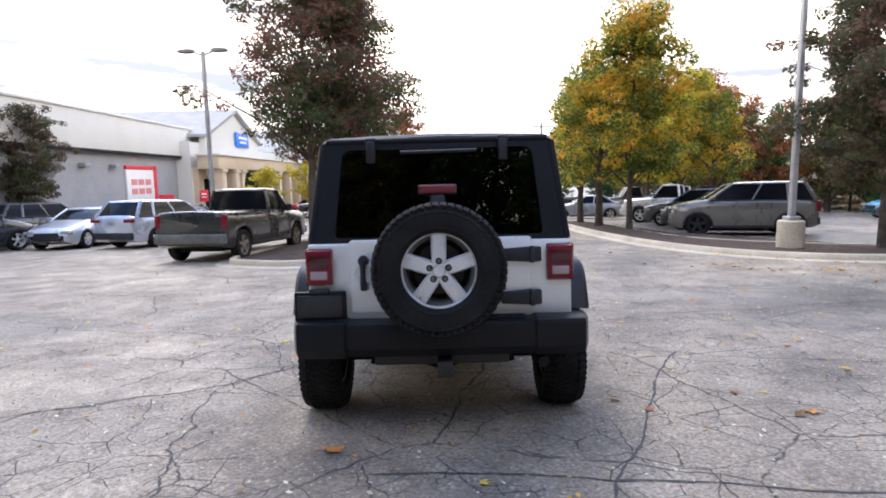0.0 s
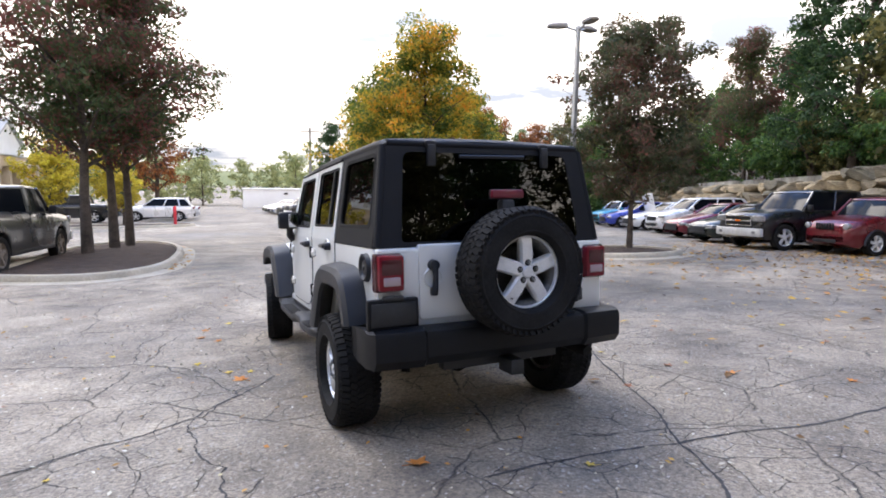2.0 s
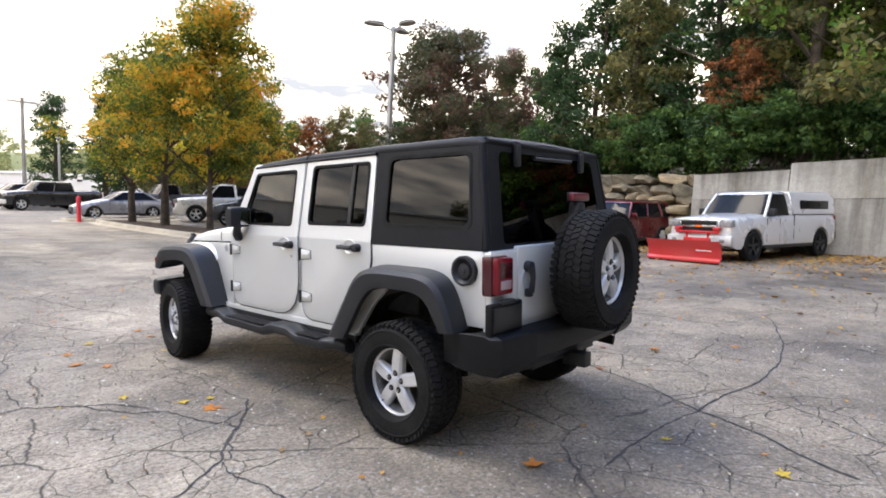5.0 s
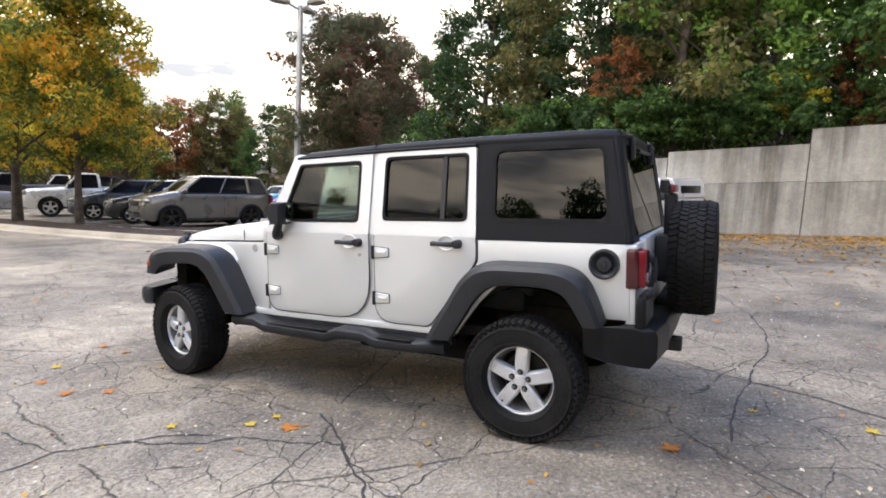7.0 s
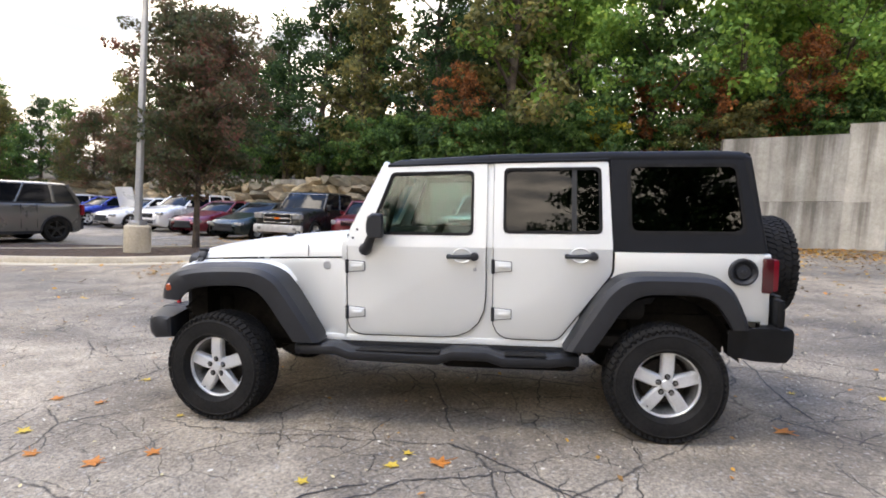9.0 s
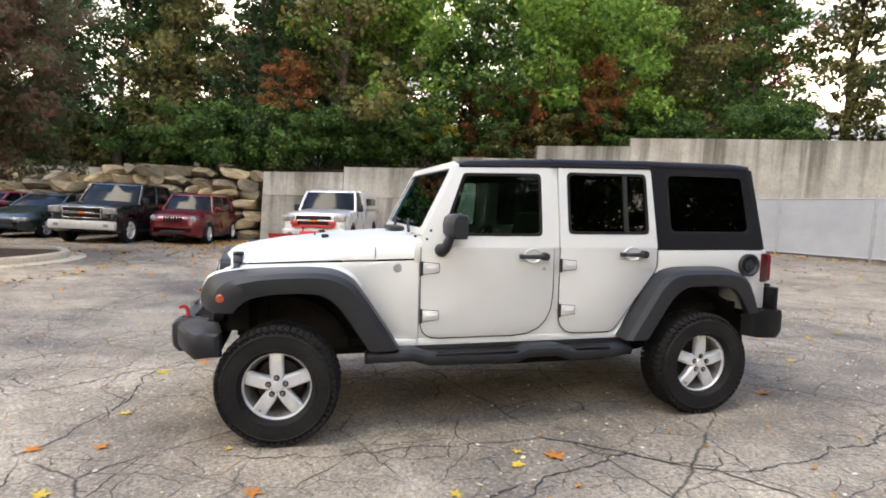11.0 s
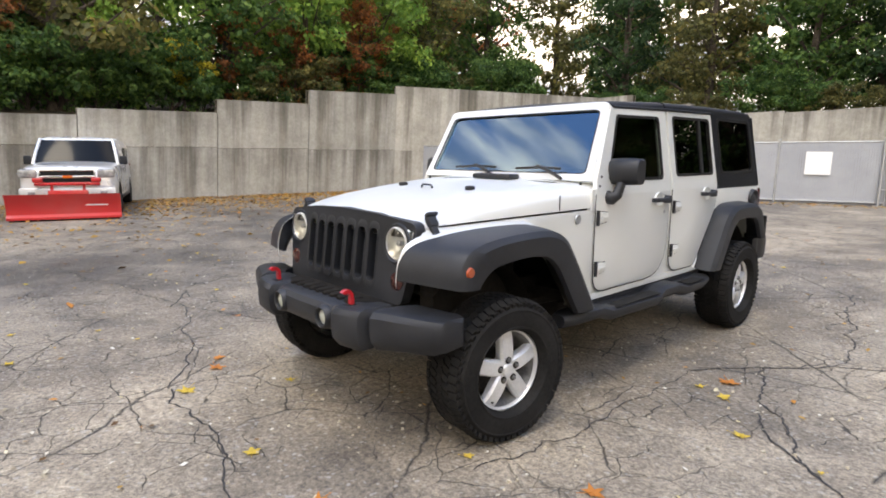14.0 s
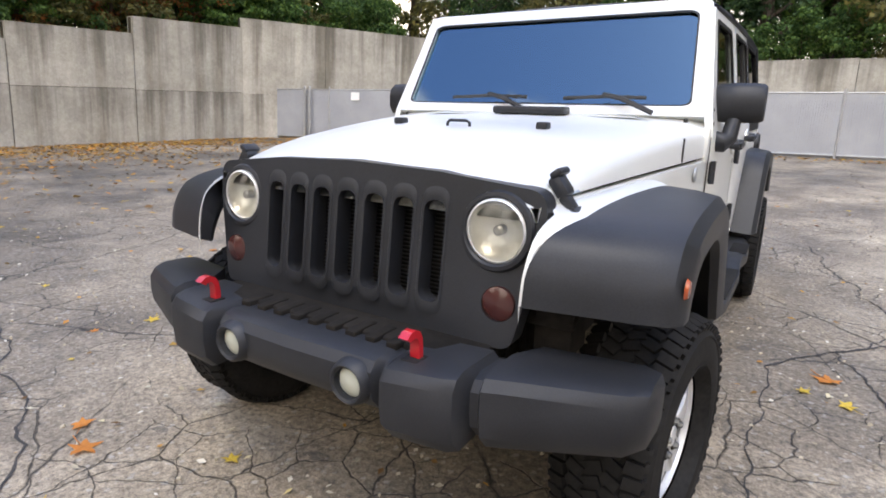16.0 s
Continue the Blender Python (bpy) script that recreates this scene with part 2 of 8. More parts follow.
    h = math_node(m, "SUBTRACT", math_node(m, "ADD", math_node(m, "MULTIPLY", grain, 0.5), math_node(m, "MULTIPLY", grit, 0.3)), math_node(m, "ADD", crack, math_node(m, "MULTIPLY", lost, 0.4)))
    bump(m, b, h, 0.6, 0.012)
    return m


def concrete_mat():
    """Cast concrete: pale and blotched, with rain stains that run down from the upper edge of each cast piece."""
    m, b = base_mat("streaked_concrete", (0.35, 0.33, 0.29), 0.88)
    L = m.node_tree.links
    v = coords(m)
    streak = noise_tex(m, coords(m, (1.1, 1.1, 0.05)), 1.0, 6, 0.6)
    drip = noise_tex(m, coords(m, (3.4, 3.4, 0.10)), 1.0, 5, 0.62)
    blot = noise_tex(m, v, 0.8, 6, 0.65)
    grain = noise_tex(m, v, 26, 4, 0.65)
    pore = noise_tex(m, v, 7, 5, 0.7)
    c = ramp(m, blot, [(0.30, (0.300, 0.284, 0.246)), (0.52, (0.405, 0.386, 0.340)), (0.70, (0.475, 0.455, 0.408))]).outputs["Color"]
    c = mixc(m, c, ramp(m, streak, [(0.36, (0.62, 0.60, 0.56)), (0.50, (1.0, 1.0, 1.0)), (0.66, (1.10, 1.10, 1.09))]).outputs["Color"], 1.0, "MULTIPLY")
    edge = node(m, "ShaderNodeSeparateXYZ")
    L.new(coords(m, (1, 1, 1), "Generated"), edge.inputs["Vector"])
    reach = math_node(m, "ADD", edge.outputs["Z"], math_node(m, "MULTIPLY", math_node(m, "SUBTRACT", drip, 0.5), 2.6))
    stain = ramp(m, reach, [(0.42, (0, 0, 0)), (0.95, (1, 1, 1))]).outputs["Color"]
    stain = math_node(m, "MULTIPLY", stain, ramp(m, streak, [(0.40, (1, 1, 1)), (0.60, (0.25, 0.25, 0.25))]).outputs["Color"])
    c = mixc(m, c, (0.105, 0.095, 0.078), math_node(m, "MULTIPLY", stain, 0.72))
    c = mixc(m, c, ramp(m, pore, [(0.3, (0.84, 0.83, 0.82)), (0.62, (1.05, 1.05, 1.04))]).outputs["Color"], 1.0, "MULTIPLY")
    c = mixc(m, c, ramp(m, grain, [(0.35, (0.90, 0.90, 0.90)), (0.65, (1.07, 1.07, 1.07))]).outputs["Color"], 1.0, "MULTIPLY")
    L.new(c, b.inputs["Base Color"])
    bump(m, b, math_node(m, "ADD", grain, pore), 0.3, 0.008)
    return m


def leaf_mat(name, stops, island=0.55, patch_scale=0.5, light=0.45):
    """Foliage: each leaf its own tone, with larger patches of colour over the crown."""
    m, b = base_mat(name, stops[0][1], 0.62, 0, 0, 0.3)
    L = m.node_tree.links
    g = m.node_tree.nodes.new("ShaderNodeNewGeometry")
    big = noise_tex(m, coords(m), patch_scale, 3, 0.6)
    f = math_node(m, "ADD", math_node(m, "MULTIPLY", g.outputs["Random Per Island"], island),
                  math_node(m, "MULTIPLY", math_node(m, "SUBTRACT", math_node(m, "MULTIPLY", big, 2.2), 0.6), 1 - island))
    r = ramp(m, f, stops)
    L.new(r.outputs["Color"], b.inputs["Base Color"])
    tr = m.node_tree.nodes.new("ShaderNodeBsdfTranslucent")
    L.new(r.outputs["Color"], tr.inputs["Color"])
    mx = m.node_tree.nodes.new("ShaderNodeMixShader")
    mx.inputs["Fac"].default_value = light
    out = m.node_tree.nodes["Material Output"]
    L.new(b.outputs["BSDF"], mx.inputs[1])
    L.new(tr.outputs["BSDF"], mx.inputs[2])
    L.new(mx.outputs["Shader"], out.inputs["Surface"])
    return m


M = {}
M["asphalt"] = asphalt_mat()
M["concrete"] = concrete_mat()
M["tar"] = rough_mat("old_crack_tar", (0.022, 0.020, 0.019), (0.060, 0.055, 0.050), 9, 0.75, 0.3, 0.003, 6)
M["kerb"] = rough_mat("kerb_concrete", (0.38, 0.325, 0.235), (0.60, 0.53, 0.405), 1.2, 0.9, 0.3, 0.01, 18)
M["mulch"] = rough_mat("bark_mulch", (0.03, 0.018, 0.012), (0.12, 0.075, 0.05), 5, 0.95, 0.9, 0.05, 9)
M["bank"] = rough_mat("forest_floor", (0.02, 0.018, 0.01), (0.07, 0.055, 0.03), 1.5, 0.95, 0.8, 0.05, 9)
M["silver"] = paint("silver_paint", (0.725, 0.735, 0.71), 0.42, 0.46, 0.12, 0.3)
M["plastic"] = rough_mat("textured_black_plastic", (0.011, 0.012, 0.0145), (0.024, 0.0255, 0.0295), 2.5, 0.47, 0.3, 0.0012, 90, spec=0.38)
# darker copy of the plastic: shade on the rear end put into the colour
M["shaded_plastic"] = rough_mat("shade_darkened_plastic", (0.004, 0.0042, 0.005), (0.010, 0.0105, 0.012), 3.0, 0.42, 0.3, 0.0012, 90, spec=0.22)
M["hardtop"] = rough_mat("textured_hardtop", (0.006, 0.0066, 0.0084), (0.011, 0.012, 0.0148), 2.0, 0.5, 0.3, 0.001, 120, spec=0.18)
M["rubber"] = rough_mat("tyre_rubber", (0.008, 0.0078, 0.0076), (0.022, 0.021, 0.020), 6, 0.75, 0.3, 0.002, 10, spec=0.14)
M["black"] = rough_mat("black_metal", (0.008, 0.008, 0.008), (0.02, 0.02, 0.02), 4, 0.5, 0.1, 0.002, 10)
M["seam"] = base_mat("dark_gap", (0.006, 0.006, 0.006), 0.9)[0]
M["under"] = rough_mat("undercarriage", (0.010, 0.009, 0.008), (0.024, 0.021, 0.018), 4, 0.85, 0.3, 0.004, 8, spec=0.12)
M["disc"] = rough_mat("rusty_brake_iron", (0.022, 0.019, 0.017), (0.06, 0.052, 0.046), 9, 0.55, 0.1, 0.002, 8, 0.5)
M["nut"] = rough_mat("dull_steel_nut", (0.16, 0.16, 0.155), (0.28, 0.28, 0.27), 20, 0.4, 0.0, 0.001, 6, 0.8)
# inner barrel, darker than the silver of rim and spokes
M["barrel"] = rough_mat("dark_alloy", (0.10, 0.098, 0.094), (0.22, 0.215, 0.205), 9, 0.5, 0.05, 0.001, 8, 0.4)
M["alloy"] = rough_mat("silver_alloy", (0.58, 0.58, 0.57), (0.74, 0.74, 0.73), 8, 0.34, 0.03, 0.001, 10, 0.35)
M["steel"] = rough_mat("galvanised_steel", (0.34, 0.35, 0.36), (0.50, 0.51, 0.52), 3, 0.45, 0.05, 0.002, 12, 0.7)
M["chrome"] = base_mat("chrome", (0.75, 0.75, 0.76), 0.12, 1.0)[0]
M["tint"] = glass("tinted_glass", (0.07, 0.075, 0.08), 0.0, 1.5)
M["tint_front"] = glass("light_tint_glass", (0.60, 0.74, 0.70), 0.0, 1.55)
# the reflected sky's blue is put into the gloss colour, strengthened by a high IOR
M["windshield"] = glass("windshield_glass", (0.26, 0.36, 0.46), 0.0, 2.55, (0.62, 0.82, 0.94))
M["reflector"] = rough_mat("fluted_reflector", (0.78, 0.79, 0.76), (0.92, 0.92, 0.90), 26, 0.3, 0.6, 0.004, 3, 0.45)
M["lens"] = glass("clear_lens", (0.93, 0.94, 0.93), 0.05)
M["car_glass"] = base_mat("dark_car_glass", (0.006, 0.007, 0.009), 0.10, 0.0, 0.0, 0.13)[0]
M["red_lens"] = base_mat("red_lens", (0.17, 0.006, 0.014), 0.22, 0, 0.15, 0.3)[0]
M["dark_red_lens"] = base_mat("smoked_red_lens", (0.060, 0.006, 0.009), 0.2, 0, 0.3)[0]
M["brake_lens"] = base_mat("deep_red_lens", (0.16, 0.012, 0.024), 0.3, 0, 0.2)[0]
M["white_lens"] = rough_mat("clear_lamp_lens", (0.24, 0.24, 0.24), (0.52, 0.52, 0.51), 14, 0.12, 0.2, 0.004, 4, 0.3, 0.6)
M["amber"] = base_mat("amber_lens", (0.75, 0.16, 0.012), 0.2, 0, 0.5)[0]
M["smoked_amber"] = base_mat("smoked_amber_lens", (0.065, 0.018, 0.016), 0.25, 0, 0.5)[0]
M["marker"] = base_mat("orange_red_lens", (0.36, 0.065, 0.018), 0.25, 0, 0.5)[0]
M["tail_white"] = base_mat("dim_reverse_lens", (0.36, 0.26, 0.27), 0.2, 0, 0.5)[0]
M["mud"] = rough_mat("dried_mud", (0.13, 0.105, 0.08), (0.27, 0.225, 0.175), 9, 0.9, 0.4, 0.004, 5)
M["grey_metal"] = rough_mat("scuffed_grey_metal", (0.085, 0.09, 0.085), (0.17, 0.175, 0.165), 4, 0.5, 0.2, 0.003, 8, 0.4)
M["fog"] = base_mat("hazed_fog_lens", (0.45, 0.46, 0.38), 0.3, 0, 0.5)[0]
M["hook_red"] = paint("red_hook_paint", (0.48, 0.012, 0.02), 0, 0.35)
M["seat"] = rough_mat("dark_seat_cloth", (0.02, 0.02, 0.022), (0.045, 0.045, 0.05), 8, 0.95, 0.3, 0.003, 12)
M["dash"] = rough_mat("dash_plastic", (0.02, 0.022, 0.025), (0.04, 0.042, 0.045), 4, 0.7, 0.1, 0.002, 12)
M["bark"] = rough_mat("tree_bark", (0.035, 0.026, 0.02), (0.12, 0.095, 0.075), 3, 0.95, 0.9, 0.03, 8)
M["rock"] = rough_mat("tan_boulder", (0.115, 0.100, 0.070), (0.37, 0.305, 0.215), 0.9, 0.92, 0.8, 0.05, 7)
rock_nodes = M["rock"].node_tree
rock_base = rock_nodes.nodes["Principled BSDF"].inputs["Base Color"]
rock_own = ramp(M["rock"], rock_nodes.nodes.new("ShaderNodeObjectInfo").outputs["Random"], [(0.0, (0.62, 0.66, 0.66)), (0.35, (0.95, 0.92, 0.86)), (0.7, (1.25, 1.16, 0.98)), (1.0, (1.5, 1.40, 1.22))])
rock_nodes.links.new(mixc(M["rock"], rock_base.links[0].from_socket, rock_own.outputs["Color"], 1.0, "MULTIPLY"), rock_base)
M["plow"] = paint("red_plow_paint", (0.55, 0.018, 0.02), 0, 0.4, 0.35)
M["slats"] = rough_mat("grey_fence_slats", (0.28, 0.295, 0.32), (0.35, 0.365, 0.39), 1.2, 0.6, 0.15, 0.004, 30)
M["white"] = rough_mat("white_sign", (0.76, 0.76, 0.76), (0.84, 0.84, 0.83), 2, 0.5, 0.0)
M["grey_block"] = rough_mat("grey_painted_block", (0.30, 0.31, 0.33), (0.38, 0.39, 0.41), 0.6, 0.85, 0.2, 0.01, 14)
M["pale_siding"] = rough_mat("pale_siding", (0.62, 0.62, 0.58), (0.70, 0.70, 0.66), 0.4, 0.8, 0.15, 0.01, 20)
M["tan_stucco"] = rough_mat("tan_stucco", (0.52, 0.42, 0.30), (0.62, 0.52, 0.39), 0.5, 0.9, 0.2, 0.01, 20)
M["roof_grey"] = rough_mat("grey_shingle", (0.30, 0.30, 0.29), (0.40, 0.40, 0.38), 1.0, 0.9, 0.3, 0.02, 14)
M["sign_blue"] = base_mat("blue_sign", (0.02, 0.20, 0.72), 0.4)[0]
M["sign_red"] = base_mat("red_sign", (0.72, 0.03, 0.05), 0.45)[0]
M["bars_white"] = base_mat("white_bars", (0.78, 0.78, 0.78), 0.5)[0]
M["bars_pink"] = base_mat("faded_red_bars", (0.72, 0.25, 0.24), 0.5)[0]
M["line"] = rough_mat("worn_line_paint", (0.24, 0.23, 0.21), (0.52, 0.51, 0.48), 2.0, 0.8, 0.2, 0.003, 15)
M["white_shed"] = rough_mat("white_metal_siding", (0.72, 0.72, 0.72), (0.80, 0.80, 0.79), 0.3, 0.6, 0.05, 0.01, 14)
M["wood_pole"] = rough_mat("weathered_pole", (0.20, 0.19, 0.17), (0.33, 0.31, 0.29), 2.0, 0.9, 0.3, 0.01, 14)
GREEN = [(0.15, (0.031, 0.069, 0.023)), (0.5, (0.069, 0.146, 0.039)), (0.85, (0.166, 0.264, 0.058)), (1.0, (0.293, 0.370, 0.078))]
M["leaf_green"] = leaf_mat("green_foliage", GREEN)
M["leaf_dark"] = leaf_mat("dark_green_foliage", [(0.1, (0.018, 0.040, 0.018)), (0.55, (0.040, 0.086, 0.032)), (1.0, (0.108, 0.172, 0.054))])
M["leaf_bright"] = leaf_mat("bright_green_foliage", [(0.1, (0.069, 0.156, 0.035)), (0.5, (0.176, 0.312, 0.058)), (0.85, (0.332, 0.468, 0.088)), (1.0, (0.750, 0.643, 0.078))])
M["leaf_olive"] = leaf_mat("olive_foliage", [(0.1, (0.058, 0.069, 0.027)), (0.5, (0.146, 0.146, 0.055)), (0.85, (0.273, 0.234, 0.069)), (1.0, (0.468, 0.234, 0.058))])
M["leaf_maple"] = leaf_mat("turning_maple_foliage", [(0.14, (0.048, 0.085, 0.022)), (0.43, (0.135, 0.190, 0.034)), (0.57, (0.46, 0.37, 0.045)), (0.72, (0.78, 0.42, 0.045)), (0.93, (0.76, 0.24, 0.035))], 0.30, 0.62, 0.55)
M["leaf_yellow"] = leaf_mat("yellow_foliage", [(0.1, (0.120, 0.150, 0.030)), (0.45, (0.510, 0.390, 0.045)), (0.9, (0.700, 0.630, 0.060))])
M["leaf_rust"] = leaf_mat("rusty_foliage", [(0.1, (0.090, 0.060, 0.030)), (0.5, (0.260, 0.105, 0.042)), (0.9, (0.520, 0.185, 0.050))])
M["leaf_wine"] = leaf_mat("wine_red_foliage", [(0.10, (0.050, 0.090, 0.032)), (0.40, (0.085, 0.115, 0.044)), (0.54, (0.165, 0.085, 0.062)), (0.80, (0.275, 0.085, 0.075)), (1.0, (0.400, 0.125, 0.090))], 0.36, 0.34, 0.5)
M["leaf_dusk"] = leaf_mat("dusky_olive_foliage", [(0.10, (0.055, 0.080, 0.038)), (0.40, (0.10, 0.115, 0.055)), (0.62, (0.160, 0.105, 0.070)), (0.85, (0.230, 0.095, 0.075)), (1.0, (0.32, 0.13, 0.085))], 0.4, 0.4, 0.5)
# haze of the distance is put into these pale leaf colours
M["leaf_haze"] = leaf_mat("haze_pale_foliage", [(0.1, (0.240, 0.285, 0.150)), (0.6, (0.390, 0.420, 0.195)), (1.0, (0.570, 0.540, 0.255))])
M["litter"] = leaf_mat("fallen_leaves", [(0.05, (0.10, 0.05, 0.02)), (0.35, (0.28, 0.15, 0.045)), (0.6, (0.52, 0.30, 0.05)), (0.85, (0.55, 0.22, 0.05)), (1.0, (0.62, 0.45, 0.08))], 0.9, 0.5, 0.15)
M["leaf_orange"] = leaf_mat("orange_leaf", [(0.0, (0.42, 0.13, 0.03)), (1.0, (0.62, 0.24, 0.05))], 0.6, 3, 0.15)
M["leaf_gold"] = leaf_mat("yellow_leaf", [(0.0, (0.50, 0.30, 0.03)), (1.0, (0.66, 0.48, 0.08))], 0.6, 3, 0.15)
M["scrap"] = leaf_mat("pale_scraps", [(0.05, (0.30, 0.25, 0.16)), (0.5, (0.55, 0.50, 0.38)), (0.8, (0.68, 0.64, 0.55)), (1.0, (0.55, 0.42, 0.10))], 0.9, 0.5, 0.1)
M["leaf_brown"] = leaf_mat("brown_leaf", [(0.0, (0.20, 0.07, 0.03)), (1.0, (0.34, 0.13, 0.06))], 0.6, 3, 0.1)


def car_paint(color, metal=0.3):
    key = "paint_%02d_%02d_%02d" % tuple(int(c * 99) for c in color)
    if key not in M:
        M[key] = paint("car_paint", color, metal, 0.28, 0.12)
    return M[key]

# ---- mesh helpers ----
def finish(bm, angle=38):
    bmesh.ops.recalc_face_normals(bm, faces=bm.faces)
    limit = radians(angle)
    for f in bm.faces:
        f.smooth = True
    for e in bm.edges:
        e.smooth = len(e.link_faces) == 2 and e.calc_face_angle(3.0) < limit


def part(name, bm, material, parent=None, label="", angle=38, loc=None):
    finish(bm, angle)
    me = bpy.data.meshes.new(name)
    bm.to_mesh(me)
    bm.free()
    me.materials.append(material)
    ob = new(name, me)
    if parent is not None:
        ob.parent = parent
    if loc is not None:
        ob.matrix_basis = loc
    if label:
        ob["label"] = label
    return ob


def thing(name, m, label, category, group="", kind=""):
    ob = new(name)
    ob.empty_display_size = 0.2
    ob.matrix_basis = m
    return tagged(ob, label, category, group, kind)


def V(*a):
    return Vector(a)


def box(bm, c, s, bevel=0.0, seg=2, rot=None):
    m = Matrix.Translation(c) @ (rot or Matrix.Identity(4)) @ Matrix.Diagonal((*s, 1))
    r = bmesh.ops.create_cube(bm, size=1, matrix=m)
    if bevel:
        es = list({e for v in r["verts"] for e in v.link_edges})
        bmesh.ops.bevel(bm, geom=es, offset=bevel, segments=seg, affect="EDGES", profile=0.5, clamp_overlap=True)
    return bm


def boxes(*items, bevel=0.0):
    bm = bmesh.new()
    for c, s in items:
        box(bm, c, s, bevel)
    return bm


def rings(bm, loops, close=True, cap=True):
    """Skin a row of loops of equal length."""
    vs = [[bm.verts.new(p) for p in loop] for loop in loops]
    n = len(vs[0])
    for a, b in zip(vs, vs[1:]):
        for i in range(n if close else n - 1):
            j = (i + 1) % n
            try:
                bm.faces.new((a[i], a[j], b[j], b[i]))
            except ValueError:
                pass
    if cap and close:
        bm.faces.new(vs[0][::-1])
        bm.faces.new(vs[-1])
    return bm


def tube(bm, path, radius, n=8, cap=True):
    """A round bar along a path; radius a number or one per point."""
    pts = [Vector(p) for p in path]
    rad = radius if isinstance(radius, (list, tuple)) else [radius] * len(pts)
    loops, side = [], None
    for k, p in enumerate(pts):
        d = (pts[min(k + 1, len(pts) - 1)] - pts[max(k - 1, 0)]).normalized()
        if side is None:
            side = d.orthogonal().normalized()
        side = (side - d * side.dot(d))
        side = side.normalized() if side.length > 1e-6 else d.orthogonal().normalized()
        up = d.cross(side)
        loops.append([p + (side * cos(2 * pi * i / n) + up * sin(2 * pi * i / n)) * rad[k] for i in range(n)])
    return rings(bm, loops, True, cap)


def lathe(bm, profile, n=32, m=None, close=False):
    """Turn (radius, x) points round the x axis."""
    m = m or Matrix.Identity(4)
    rows = [[m @ V(x, r * cos(2 * pi * i / n), r * sin(2 * pi * i / n)) for i in range(n)] for r, x in profile]
    return rings(bm, rows + (rows[:1] if close else []), True, False)


def rpoly(pts, seg=5):
    """A polygon with rounded corners; points (a, b) or (a, b, radius)."""
    out, n = [], len(pts)
    for k, p in enumerate(pts):
        r = p[2] if len(p) > 2 else 0
        c = V(p[0], p[1])
        if not r:
            out.append(c)
            continue
        a, b = V(*pts[k - 1][:2]) - c, V(*pts[(k + 1) % n][:2]) - c
        half = a.angle(b) / 2
        d = min(r / tan(half), a.length * 0.48, b.length * 0.48)
        p0, p1 = c + a.normalized() * d, c + b.normalized() * d
        for i in range(seg + 1):
            t = i / seg
            out.append(p0 * (1 - t) ** 2 + c * 2 * t * (1 - t) + p1 * t * t)
    return out


def plate(outer, to3d, depth, holes=(), bevel=0.0, bm=None, seg=2, skip=None):
    """A sheet cut to an outline (with holes), depth thick, its front edge rounded."""
    bm = bm or bmesh.new()
    depth = Vector(depth)
    if not holes:
        vs = [bm.verts.new(to3d(*p)) for p in outer]
        front = bm.faces.new(vs)
        faces = [front]
    else:
        flat2, es = [], []
        for loop in (outer, *holes):
            k, n = len(flat2), len(loop)
            flat2 += [V(p[0], p[1]) for p in loop]
            es += [(k + i, k + (i + 1) % n) for i in range(n)]
        pts, _, tris, *_ = delaunay_2d_cdt(flat2, es, [], 1, 1e-6)

        def within(q, loop):
            odd = False
            for c, d in zip(loop, [*loop[1:], loop[0]]):
                if (c[1] > q.y) != (d[1] > q.y) and q.x < (d[0] - c[0]) * (q.y - c[1]) / (d[1] - c[1]) + c[0]:
                    odd = not odd
            return odd
        tris = [t for t in tris if not any(within((pts[t[0]] + pts[t[1]] + pts[t[2]]) / 3, h) for h in holes)]
        vs = [bm.verts.new(to3d(*p)) for p in pts]
        faces = [bm.faces.new([vs[i] for i in t]) for t in tris]
    r = bmesh.ops.extrude_face_region(bm, geom=faces, use_keep_orig=True)
    bmesh.ops.translate(bm, vec=depth, verts=[g for g in r["geom"] if isinstance(g, bmesh.types.BMVert)])
    if bevel and not holes:
        es = [e for e in faces[0].edges if skip is None or not all(abs(v.co.z - skip) < 1e-4 for v in e.verts)]
        bmesh.ops.bevel(bm, geom=es, offset=bevel, segments=seg, affect="EDGES", profile=0.5, clamp_overlap=True)
    return bm


def gz(x, y):
    """Height of the lot: it falls to the north and flattens."""
    z = -0.06 * (min(y, 8) - 5.5)
    if y > 8:
        z -= 0.03 * (min(y, 40) - 8)
    if y > 40:
        z -= 0.025 * (min(y, 120) - 40)
    return z


def stand(x, y, turn=0, up=0.0):
    """A pose on the lot's surface, leaning with it."""
    dy = (gz(x, y + 0.5) - gz(x, y - 0.5))
    return Matrix.Translation((x, y, gz(x, y) + up)) @ pose(0, 0, 0, math.degrees(math.atan(dy))) @ pose(0, 0, 0, 0, 0, turn)


def upright(x, y, turn=0, up=0.0):
    return pose(x, y, gz(x, y) + up, 0, 0, turn)

# ---- ground ----
def axis(parts):
    out = []
    for a, b, step in parts:
        out += list(np.arange(a, b, step))
    return out + [parts[-1][1]]


def ground_sheet():
    xs = axis([(-2500, -300, 440), (-300, -60, 40), (-60, 60, 4), (60, 300, 40), (300, 2500, 440)])
    ys = axis([(-700, -60, 160), (-60, -20, 8), (-20, 60, 2), (60, 140, 8), (140, 300, 40), (300, 3000, 450)])
    bm = bmesh.new()
    vs = [[bm.verts.new((x, y, gz(x, y))) for x in xs] for y in ys]
    for a, b in zip(vs, vs[1:]):
        for i in range(len(xs) - 1):
            bm.faces.new((a[i], a[i + 1], b[i + 1], b[i]))
    return bm


